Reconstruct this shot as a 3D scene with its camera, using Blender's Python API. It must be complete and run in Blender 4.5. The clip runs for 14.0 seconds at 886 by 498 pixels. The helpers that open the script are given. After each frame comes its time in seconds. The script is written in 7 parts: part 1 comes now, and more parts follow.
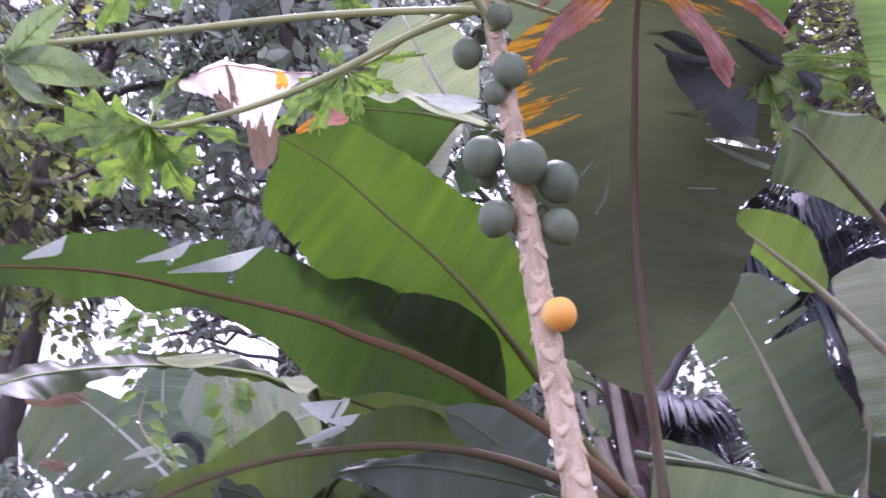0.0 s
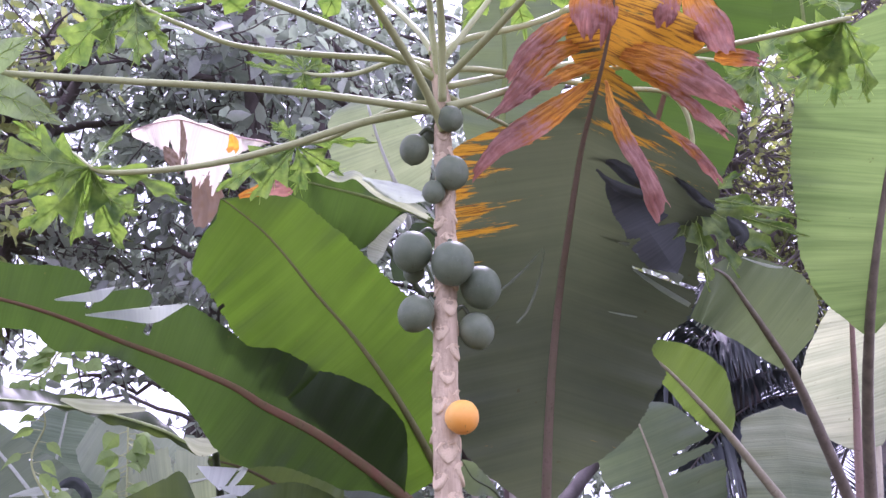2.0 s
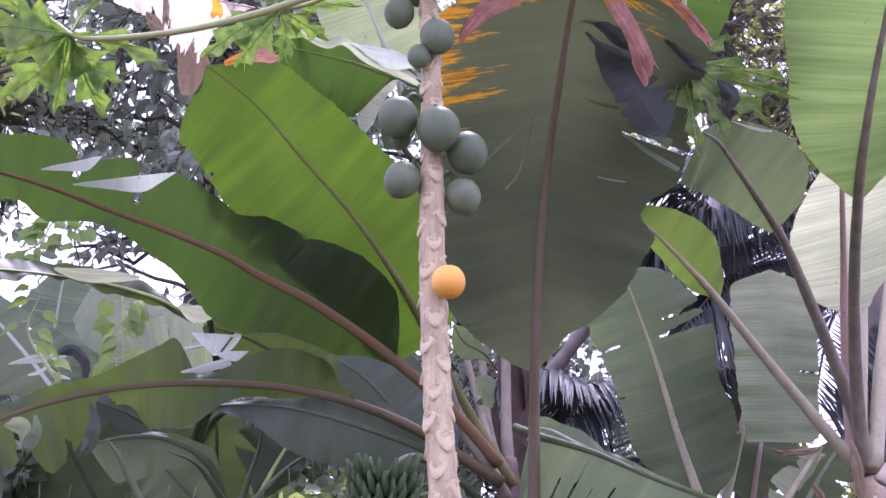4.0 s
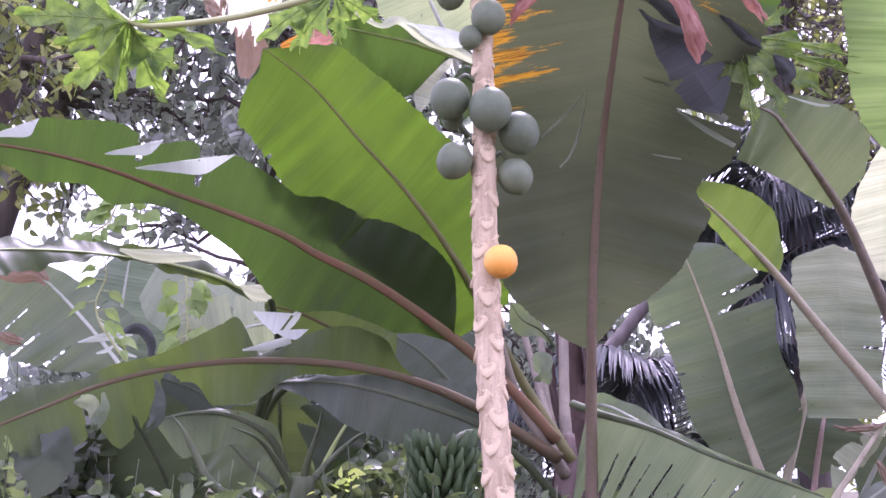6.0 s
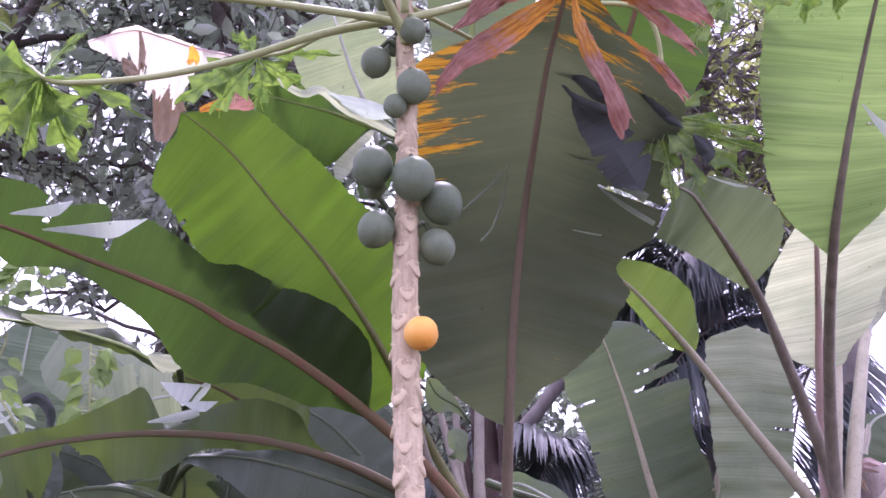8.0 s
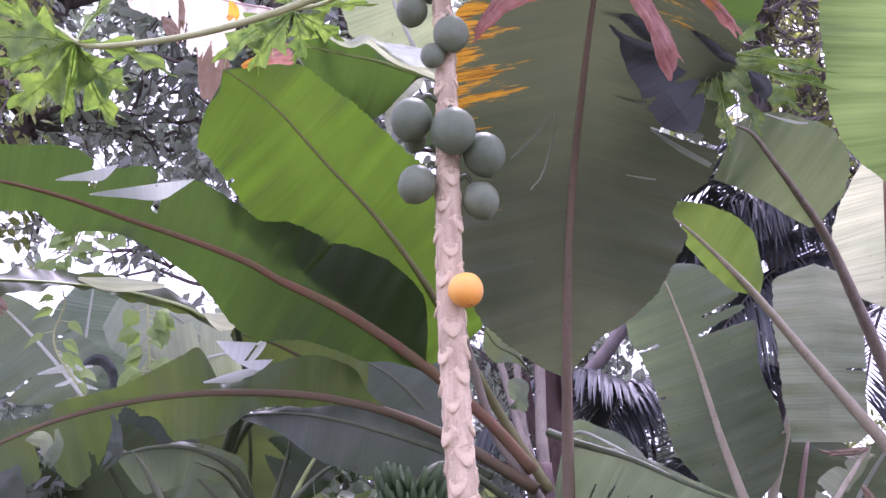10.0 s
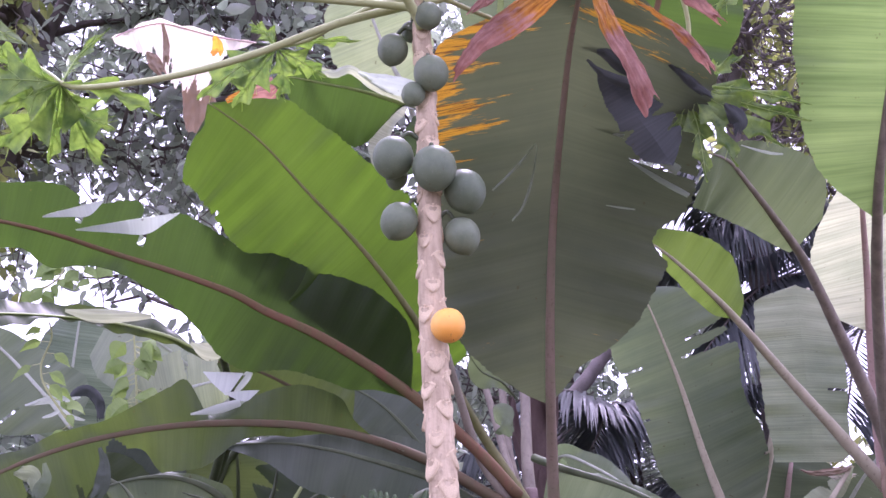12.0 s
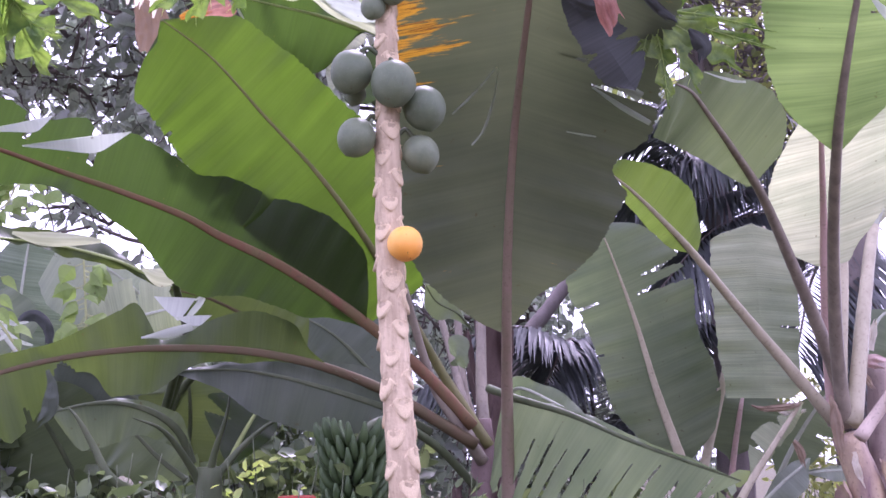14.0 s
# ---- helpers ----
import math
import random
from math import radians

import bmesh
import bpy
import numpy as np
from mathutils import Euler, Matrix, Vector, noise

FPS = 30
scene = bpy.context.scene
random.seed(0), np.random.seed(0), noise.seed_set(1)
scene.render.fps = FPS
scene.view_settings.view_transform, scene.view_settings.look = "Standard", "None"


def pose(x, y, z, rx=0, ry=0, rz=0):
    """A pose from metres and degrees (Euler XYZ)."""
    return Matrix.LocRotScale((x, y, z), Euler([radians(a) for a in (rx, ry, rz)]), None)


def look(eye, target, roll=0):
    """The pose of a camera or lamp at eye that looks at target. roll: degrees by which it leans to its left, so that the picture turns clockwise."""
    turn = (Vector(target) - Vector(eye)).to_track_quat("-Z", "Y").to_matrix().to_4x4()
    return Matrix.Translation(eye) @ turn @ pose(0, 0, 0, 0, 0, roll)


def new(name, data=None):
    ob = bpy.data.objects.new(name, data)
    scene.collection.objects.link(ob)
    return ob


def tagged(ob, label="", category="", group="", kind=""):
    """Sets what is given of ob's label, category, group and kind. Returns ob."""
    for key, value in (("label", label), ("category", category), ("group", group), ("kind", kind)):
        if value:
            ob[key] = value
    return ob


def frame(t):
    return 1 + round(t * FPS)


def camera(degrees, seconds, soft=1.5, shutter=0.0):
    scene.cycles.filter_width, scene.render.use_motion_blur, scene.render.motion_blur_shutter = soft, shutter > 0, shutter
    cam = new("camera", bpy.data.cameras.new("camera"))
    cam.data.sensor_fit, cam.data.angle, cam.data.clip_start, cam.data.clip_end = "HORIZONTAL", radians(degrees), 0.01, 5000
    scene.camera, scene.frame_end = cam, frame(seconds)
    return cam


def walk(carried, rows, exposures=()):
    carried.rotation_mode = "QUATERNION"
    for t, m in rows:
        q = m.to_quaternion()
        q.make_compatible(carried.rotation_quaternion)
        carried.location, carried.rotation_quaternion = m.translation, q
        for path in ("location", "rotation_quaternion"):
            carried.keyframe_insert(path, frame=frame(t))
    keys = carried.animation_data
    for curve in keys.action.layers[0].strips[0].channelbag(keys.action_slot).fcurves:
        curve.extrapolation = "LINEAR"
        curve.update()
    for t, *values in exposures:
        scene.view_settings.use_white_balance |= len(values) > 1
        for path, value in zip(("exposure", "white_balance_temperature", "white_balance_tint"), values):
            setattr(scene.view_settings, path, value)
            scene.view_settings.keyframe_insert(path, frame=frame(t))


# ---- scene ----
cam = camera(43.65, 14.0, shutter=0.2)
PATH = [
    (0, look((-0.100, 0.079, 1.477), (-0.1972, 2.9613, 2.3024), -7.14)),
    (0.4, look((-0.143, 0.065, 1.507), (-0.0141, 2.9631, 2.2726), -2.73)),
    (0.5, look((-0.148, 0.056, 1.515), (-0.0826, 2.9296, 2.3739), -2.82)),
    (1, look((-0.116, 0.039, 1.493), (-0.0421, 2.8464, 2.5481), -1.02)),
    (1.5, look((-0.058, 0.010, 1.482), (-0.0038, 2.8288, 2.5070), -0.63)),
    (2, look((-0.048, 0.027, 1.478), (0.0269, 2.8407, 2.5156), 0.77)),
    (2.5, look((-0.055, 0.037, 1.482), (-0.0166, 2.8506, 2.5233), 1.19)),
    (3, look((-0.061, 0.014, 1.475), (-0.0629, 2.8329, 2.5008), 1.67)),
    (3.5, look((-0.043, 0.031, 1.474), (-0.0086, 2.9104, 2.3144), 0.25)),
    (3.7, look((-0.031, 0.034, 1.472), (0.0657, 2.9375, 2.2191), 0.21)),
    (5.8, look((0.009, 0.004, 1.468), (-0.0777, 2.9388, 2.0847), 0.72)),
    (6, look((0.011, -0.002, 1.477), (-0.0711, 2.9295, 2.1090), 0.52)),
    (6.5, look((0.013, -0.011, 1.504), (0.0103, 2.9173, 2.1572), 0.28)),
    (7, look((0.039, -0.014, 1.502), (0.1833, 2.8917, 2.2348), 0.88)),
    (7.5, look((0.018, 0.014, 1.485), (0.2219, 2.9181, 2.2103), 0.63)),
    (8, look((-0.007, 0.068, 1.477), (0.1412, 2.9453, 2.3125), 0.75)),
    (8.5, look((-0.001, 0.124, 1.521), (-0.0990, 2.9997, 2.3709), 2.04)),
    (9, look((0.029, 0.156, 1.530), (-0.0064, 3.0771, 2.2117), -0.46)),
    (9.2, look((0.044, 0.155, 1.528), (-0.0059, 3.0747, 2.2148), -0.45)),
    (11.3, look((0.073, 0.089, 1.562), (0.0769, 3.0122, 2.2380), -0.26)),
    (11.5, look((0.075, 0.082, 1.569), (0.0856, 2.9950, 2.2865), -0.51)),
    (12, look((0.079, 0.077, 1.571), (0.0759, 2.9877, 2.2951), -1.05)),
    (12.5, look((0.092, 0.090, 1.558), (0.0654, 3.0114, 2.2407), -0.89)),
    (13, look((0.092, 0.100, 1.555), (0.0557, 3.0227, 2.2312), -0.95)),
    (13.5, look((0.098, 0.113, 1.542), (0.1182, 3.0413, 2.1931), -0.09)),
    (14, look((0.077, 0.145, 1.512), (0.1890, 3.0867, 2.0918), -0.55)),
]
# seconds, stops, kelvin, tint
EXPOSURES = (
    (0, 1.05, 5430, 49), (3.7, 1.05, 5430, 49), (5.8, 1.38, 5530, 54), (6.8, 1.3, 5530, 55), (7.5, 1.12, 5550, 55),
    (8.5, 1.09, 5430, 49), (9.2, 1.2, 5460, 51), (11.3, 1.23, 5480, 54), (14, 1.23, 5480, 54),
)
walk(cam, PATH, exposures=EXPOSURES)

# ---- light: a bright, thinly overcast sky ----
SUN_UP, SUN_TURN = 62.0, 12.0
world = bpy.data.worlds.new("world")
scene.world = world
world.use_nodes = True
sky = world.node_tree.nodes.new("ShaderNodeTexSky")
sky.sky_type, sky.sun_disc = "NISHITA", False
sky.sun_elevation, sky.sun_rotation = radians(SUN_UP), radians(SUN_TURN)
sky.dust_density, sky.air_density, sky.ozone_density = 6.0, 0.7, 0.6
cloud = world.node_tree.nodes.new("ShaderNodeMixRGB")  # a thin, even layer of white cloud before the blue
cloud.inputs[0].default_value, cloud.inputs[2].default_value = 0.82, (9.0, 9.1, 9.4, 1.0)
world.node_tree.links.new(sky.outputs[0], cloud.inputs[1])
world.node_tree.links.new(cloud.outputs[0], world.node_tree.nodes["Background"].inputs[0])
world.node_tree.nodes["Background"].inputs[1].default_value = 0.135
sun_data = bpy.data.lights.new("sun", "SUN")
sun_data.energy, sun_data.angle, sun_data.color = 2.5, radians(14), (1.0, 0.96, 0.9)
sun = new("sun", sun_data)
sun_from = Vector((math.sin(radians(SUN_TURN)) * math.cos(radians(SUN_UP)),
                   math.cos(radians(SUN_TURN)) * math.cos(radians(SUN_UP)), math.sin(radians(SUN_UP))))
sun.matrix_world = look(sun_from * 20, (0, 0, 0))


# ---- materials ----
def material(name):
    m = bpy.data.materials.new(name)
    m.use_nodes = True
    m.node_tree.nodes.clear()
    return m, m.node_tree


def node(nt, kind, inputs=(), uv_map="", operation="", blend_type="", clamp=False):
    n = nt.nodes.new("ShaderNode" + kind)
    if uv_map:
        n.uv_map = uv_map
    if operation:
        n.operation = operation
    if blend_type:
        n.blend_type = blend_type
    if clamp:
        n.clamp = True
    for key, value in dict(inputs).items():
        if isinstance(value, bpy.types.NodeSocket):
            nt.links.new(value, n.inputs[key])
        else:
            n.inputs[key].default_value = value
    return n


def rgb(c):
    return (c[0], c[1], c[2], 1.0)


def mix(nt, fac, a, b, blend="MIX"):
    n = node(nt, "MixRGB", {"Fac": fac}, blend_type=blend)
    for key, value in (("Color1", a), ("Color2", b)):
        if isinstance(value, bpy.types.NodeSocket):
            nt.links.new(value, n.inputs[key])
        else:
            n.inputs[key].default_value = rgb(value)
    return n.outputs[0]


def ramp(nt, fac, lo, hi):
    return node(nt, "MapRange", {"Value": fac, "From Min": lo, "From Max": hi}, clamp=True).outputs[0]


def math_node(nt, op, a, b):
    return node(nt, "Math", {0: a, 1: b}, operation=op).outputs[0]


def noise_tex(nt, vector, scale, detail=3.0, rough=0.55):
    return node(nt, "TexNoise", {"Vector": vector, "Scale": scale, "Detail": detail, "Roughness": rough}).outputs[0]


def leaf_material(name, dark, light, through_light, thin=0.45, rough=0.42, ridge=0.16, wither=0.0, gloss=0.35, lines=0.28, patch_size=2.6, bands=0.25):
    """A leaf: lateral veins and blotches over its own green, light passing through the blade.
    wither: how far the tip and the margins have turned yellow and brown."""
    m, nt = material(name)
    uv = node(nt, "UVMap", uv_map="vein").outputs[0]
    place = node(nt, "TexCoord").outputs["Object"]
    stretched = node(nt, "Mapping", {"Vector": uv, "Scale": (95.0, 2.2, 1.0)}).outputs[0]
    streak = noise_tex(nt, stretched, 1.0, 2.0)
    broad = noise_tex(nt, node(nt, "Mapping", {"Vector": uv, "Scale": (14.0, 1.2, 1.0)}).outputs[0], 1.0, 2.0)
    blotch = noise_tex(nt, place, patch_size, 4.0)
    fine = noise_tex(nt, place, 38.0, 3.0)
    colour = mix(nt, ramp(nt, blotch, 0.3, 0.7), dark, light)
    colour = mix(nt, bands, colour, mix(nt, ramp(nt, broad, 0.3, 0.7), (0.62, 0.66, 0.6), (1.3, 1.25, 1.2)), "MULTIPLY")
    colour = mix(nt, lines, colour, mix(nt, ramp(nt, streak, 0.35, 0.65), (0.75, 0.78, 0.72), (1.15, 1.15, 1.1)), "MULTIPLY")
    spots = ramp(nt, noise_tex(nt, place, 30.0, 2.0), 0.72, 0.76)
    colour = mix(nt, math_node(nt, "MULTIPLY", spots, 0.6), colour, (0.06, 0.05, 0.02))
    passing = mix(nt, 1.0, colour, through_light, "MULTIPLY")
    passing = mix(nt, 1.0, passing, (3.0, 3.0, 3.0), "MULTIPLY")
    if wither:
        local = node(nt, "SeparateXYZ", {0: node(nt, "UVMap", uv_map="blade").outputs[0]})
        along, across = local.outputs[0], local.outputs[1]
        patch = noise_tex(nt, node(nt, "Mapping", {"Vector": uv, "Scale": (24.0, 2.6, 1.0)}).outputs[0], 1.0, 5.0, 0.7)
        tip = math_node(nt, "MULTIPLY", ramp(nt, along, 0.7, 0.9), 1.0)
        margin = math_node(nt, "MULTIPLY", ramp(nt, along, 0.4, 0.62), ramp(nt, across, -0.3, -1.1))
        age = math_node(nt, "ADD", math_node(nt, "MAXIMUM", tip, margin), math_node(nt, "MULTIPLY", math_node(nt, "SUBTRACT", patch, 0.5), 3.0 * wither))
        yellow = ramp(nt, age, 0.55, 0.7)
        brown = ramp(nt, age, 1.45, 1.6)
        burnt = noise_tex(nt, node(nt, "Mapping", {"Vector": uv, "Scale": (120.0, 5.0, 1.0)}).outputs[0], 1.0, 4.0, 0.7)
        gold = mix(nt, ramp(nt, burnt, 0.5, 0.6), (0.6, 0.34, 0.03), (0.17, 0.075, 0.03))
        colour = mix(nt, yellow, colour, gold)
        passing = mix(nt, yellow, passing, mix(nt, 1.0, gold, (1.5, 1.3, 0.8), "MULTIPLY"))
        colour = mix(nt, brown, colour, (0.2, 0.09, 0.07))
        passing = mix(nt, brown, passing, (0.3, 0.1, 0.06))
    relief = math_node(nt, "ADD", math_node(nt, "MULTIPLY", streak, 1.0), math_node(nt, "MULTIPLY", fine, 0.35))
    bump = node(nt, "Bump", {"Height": relief, "Strength": ridge, "Distance": 0.006}).outputs[0]
    face = node(nt, "BsdfPrincipled", {"Base Color": colour, "Roughness": rough, "Normal": bump, "Specular IOR Level": gloss})
    back = node(nt, "BsdfTranslucent", {"Color": passing, "Normal": bump})
    both = node(nt, "MixShader", {0: thin, 1: face.outputs[0], 2: back.outputs[0]})
    nt.links.new(both.outputs[0], node(nt, "OutputMaterial").inputs[0])
    return m


def dry_material(name):
    """A dying strip of blade: amber where it leaves the rib, pinkish brown and papery towards its end."""
    m, nt = material(name)
    uv = node(nt, "UVMap", uv_map="vein").outputs[0]
    place = node(nt, "TexCoord").outputs["Object"]
    along = node(nt, "SeparateXYZ", {0: node(nt, "UVMap", uv_map="blade").outputs[0]}).outputs[0]
    grain = noise_tex(nt, node(nt, "Mapping", {"Vector": uv, "Scale": (150.0, 6.0, 1.0)}).outputs[0], 1.0, 3.0, 0.6)
    cloud_ = noise_tex(nt, place, 11.0, 4.0, 0.6)
    fine = noise_tex(nt, place, 90.0, 3.0)
    pink = mix(nt, ramp(nt, cloud_, 0.3, 0.7), (0.23, 0.1, 0.075), (0.44, 0.255, 0.215))
    gold = mix(nt, ramp(nt, grain, 0.35, 0.65), (0.4, 0.16, 0.03), (0.62, 0.33, 0.04))
    turn = math_node(nt, "ADD", along, math_node(nt, "MULTIPLY", math_node(nt, "SUBTRACT", cloud_, 0.5), 0.9))
    turn = ramp(nt, math_node(nt, "ADD", turn, math_node(nt, "MULTIPLY", math_node(nt, "SUBTRACT", grain, 0.5), 0.9)), 0.38, 0.62)
    colour = mix(nt, turn, gold, pink)
    colour = mix(nt, math_node(nt, "MULTIPLY", ramp(nt, fine, 0.6, 0.72), 0.22), colour, (0.13, 0.06, 0.05))
    colour = mix(nt, 0.6, colour, mix(nt, ramp(nt, grain, 0.35, 0.65), (0.6, 0.56, 0.56), (1.25, 1.25, 1.25)), "MULTIPLY")
    relief = math_node(nt, "ADD", grain, math_node(nt, "MULTIPLY", cloud_, 1.5))
    bump = node(nt, "Bump", {"Height": relief, "Strength": 0.7, "Distance": 0.008}).outputs[0]
    face = node(nt, "BsdfPrincipled", {"Base Color": colour, "Roughness": 0.7, "Normal": bump, "Specular IOR Level": 0.25})
    back = node(nt, "BsdfTranslucent", {"Color": mix(nt, 1.0, colour, (1.5, 1.3, 1.2), "MULTIPLY"), "Normal": bump})
    both = node(nt, "MixShader", {0: 0.35, 1: face.outputs[0], 2: back.outputs[0]})
    nt.links.new(both.outputs[0], node(nt, "OutputMaterial").inputs[0])
    return m


def stalk_material(name, one, two, scale=(6.0, 6.0, 1.5), rough=0.5, bump=0.2, speck=(0.08, 0.06, 0.04)):
    m, nt = material(name)
    place = node(nt, "TexCoord").outputs["Object"]
    long = noise_tex(nt, node(nt, "Mapping", {"Vector": place, "Scale": scale}).outputs[0], 3.0, 4.0)
    fine = noise_tex(nt, place, 70.0, 3.0)
    colour = mix(nt, ramp(nt, long, 0.32, 0.68), one, two)
    colour = mix(nt, math_node(nt, "MULTIPLY", ramp(nt, fine, 0.58, 0.75), 0.5), colour, speck)
    b = node(nt, "Bump", {"Height": fine, "Strength": bump, "Distance": 0.004}).outputs[0]
    s = node(nt, "BsdfPrincipled", {"Base Color": colour, "Roughness": rough, "Normal": b, "Specular IOR Level": 0.3})
    nt.links.new(s.outputs[0], node(nt, "OutputMaterial").inputs[0])
    return m


def small_leaf_material(name, one, two, through_light, thin=0.4, rough=0.4):
    """Foliage of many leaves, each of its own tone."""
    m, nt = material(name)
    tone = node(nt, "NewGeometry").outputs["Random Per Island"]
    place = node(nt, "TexCoord").outputs["Object"]
    grain = noise_tex(nt, place, 25.0, 3.0)
    colour = mix(nt, tone, one, two)
    colour = mix(nt, 0.5, colour, mix(nt, grain, (0.55, 0.6, 0.55), (1.4, 1.35, 1.3)), "MULTIPLY")
    passing = mix(nt, 1.0, mix(nt, 1.0, colour, through_light, "MULTIPLY"), (3.5, 3.5, 3.5), "MULTIPLY")
    face = node(nt, "BsdfPrincipled", {"Base Color": colour, "Roughness": rough, "Specular IOR Level": 0.5})
    back = node(nt, "BsdfTranslucent", {"Color": passing})
    both = node(nt, "MixShader", {0: thin, 1: face.outputs[0], 2: back.outputs[0]})
    nt.links.new(both.outputs[0], node(nt, "OutputMaterial").inputs[0])
    return m


def fruit_material(name, one, two, blush=None):
    m, nt = material(name)
    place = node(nt, "TexCoord").outputs["Object"]
    tone = node(nt, "ObjectInfo").outputs["Random"]
    cloud = noise_tex(nt, place, 1.6, 4.0)
    fine = noise_tex(nt, place, 17.0, 3.0)
    colour = mix(nt, ramp(nt, cloud, 0.3, 0.7), one, two)
    colour = mix(nt, 1.0, colour, mix(nt, tone, (0.85, 0.88, 0.86), (1.15, 1.12, 1.12)), "MULTIPLY")
    if blush:
        height = node(nt, "SeparateXYZ", {0: place}).outputs[2]
        low = ramp(nt, math_node(nt, "ADD", height, math_node(nt, "MULTIPLY", cloud, 0.8)), -0.9, 0.9)
        colour = mix(nt, low, blush, colour)
    colour = mix(nt, math_node(nt, "MULTIPLY", ramp(nt, fine, 0.64, 0.72), 0.35), colour, (0.3, 0.32, 0.28))
    dots = ramp(nt, noise_tex(nt, place, 7.0, 2.0), 0.7, 0.73)
    colour = mix(nt, math_node(nt, "MULTIPLY", dots, 0.6), colour, (0.1, 0.07, 0.04))
    b = node(nt, "Bump", {"Height": cloud, "Strength": 0.1, "Distance": 0.02}).outputs[0]
    s = node(nt, "BsdfPrincipled", {"Base Color": colour, "Roughness": 0.5, "Normal": b, "Specular IOR Level": 0.35})
    nt.links.new(s.outputs[0], node(nt, "OutputMaterial").inputs[0])
    return m


LEAF_GREEN = leaf_material("banana_leaf_green", (0.024, 0.036, 0.012), (0.032, 0.046, 0.015), (0.76, 1.0, 0.42), 0.56, rough=0.5, gloss=0.55)
LEAF_DULL = leaf_material("banana_leaf_dull", (0.068, 0.095, 0.042), (0.09, 0.12, 0.052), (1.0, 1.0, 0.55), 0.27)
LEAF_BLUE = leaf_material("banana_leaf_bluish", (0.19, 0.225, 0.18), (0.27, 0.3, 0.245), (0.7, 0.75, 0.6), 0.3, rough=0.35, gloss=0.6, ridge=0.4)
LEAF_DEEP = leaf_material("banana_leaf_deep", (0.075, 0.1, 0.055), (0.095, 0.125, 0.065), (1.0, 1.0, 0.75), 0.25)
LEAF_WITHERED = leaf_material("banana_leaf_withered", (0.06, 0.074, 0.05), (0.08, 0.095, 0.062), (1.0, 1.0, 0.7), 0.14, wither=1.0)
LEAF_LIGHT = leaf_material("banana_leaf_light", (0.062, 0.095, 0.026), (0.082, 0.118, 0.033), (0.95, 1.0, 0.55), 0.36)
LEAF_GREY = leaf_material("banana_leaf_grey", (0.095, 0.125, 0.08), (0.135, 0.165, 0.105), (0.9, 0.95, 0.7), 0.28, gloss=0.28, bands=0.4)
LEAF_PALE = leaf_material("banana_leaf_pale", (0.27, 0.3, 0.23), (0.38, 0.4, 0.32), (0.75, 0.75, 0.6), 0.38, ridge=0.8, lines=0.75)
# waxy leaf top; the sky it reflects is painted as a pale base colour
LEAF_WAX_SHEEN = leaf_material("banana_leaf_waxy_top", (0.42, 0.45, 0.41), (0.54, 0.57, 0.52), (0.42, 0.45, 0.4), 0.45, rough=0.35, gloss=0.5)
LEAF_STRAW = leaf_material("dry_leaf_straw", (0.7, 0.66, 0.58), (0.82, 0.79, 0.71), (0.36, 0.34, 0.31), 0.6, rough=0.7, ridge=0.8, lines=0.3)
LEAF_BROWN = leaf_material("dry_leaf_brown", (0.2, 0.145, 0.1), (0.34, 0.265, 0.2), (0.5, 0.42, 0.32), 0.25, rough=0.75, ridge=0.8)
LEAF_DEAD = dry_material("dry_leaf_pink_brown")
LEAF_AMBER = leaf_material("dying_leaf_amber", (0.55, 0.3, 0.03), (0.4, 0.2, 0.08), (1.0, 0.8, 0.35), 0.45, rough=0.55, ridge=0.6)
# near-black tone paints the shade on folded undersides and inside rolls
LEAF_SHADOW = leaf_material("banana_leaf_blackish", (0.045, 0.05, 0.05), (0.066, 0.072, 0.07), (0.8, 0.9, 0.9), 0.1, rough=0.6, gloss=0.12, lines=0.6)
LEAF_OLIVE = leaf_material("banana_leaf_olive", (0.036, 0.054, 0.021), (0.05, 0.07, 0.028), (1.0, 1.0, 0.5), 0.38)
LEAF_FRESH = leaf_material("banana_leaf_fresh", (0.034, 0.055, 0.0115), (0.045, 0.071, 0.015), (0.85, 1.0, 0.34), 0.59, rough=0.5, gloss=0.35)
# darker copy of the leaf green with the shade painted in
LEAF_SHADE = leaf_material("banana_leaf_shaded", (0.05, 0.065, 0.045), (0.075, 0.09, 0.065), (0.8, 0.9, 0.7), 0.12, gloss=0.3)
LEAF_TALL = leaf_material("banana_leaf_tall_green", (0.105, 0.152, 0.068), (0.132, 0.18, 0.083), (0.88, 0.96, 0.6), 0.31, ridge=0.5, lines=0.6, bands=0.6)
LEAF_SLATE = leaf_material("banana_leaf_slate_grey", (0.13, 0.165, 0.125), (0.19, 0.225, 0.17), (0.7, 0.8, 0.6), 0.3, rough=0.5, gloss=0.25, ridge=0.7, lines=0.7, bands=0.6)
PAPAYA_UNDER = leaf_material("papaya_leaf_underside", (0.14, 0.18, 0.1), (0.19, 0.23, 0.13), (0.8, 0.9, 0.6), 0.3, ridge=0.5)
RIB_WHITE = stalk_material("midrib_whitish", (0.62, 0.64, 0.55), (0.54, 0.57, 0.48))
RIB_OLIVE = stalk_material("midrib_olive_brown", (0.24, 0.175, 0.135), (0.2, 0.165, 0.11), rough=0.75)
LEAF_MIST = leaf_material("banana_leaf_misty_grey", (0.19, 0.23, 0.145), (0.29, 0.32, 0.21), (0.7, 0.75, 0.55), 0.3, gloss=0.3, ridge=0.4, lines=0.45, bands=0.4)
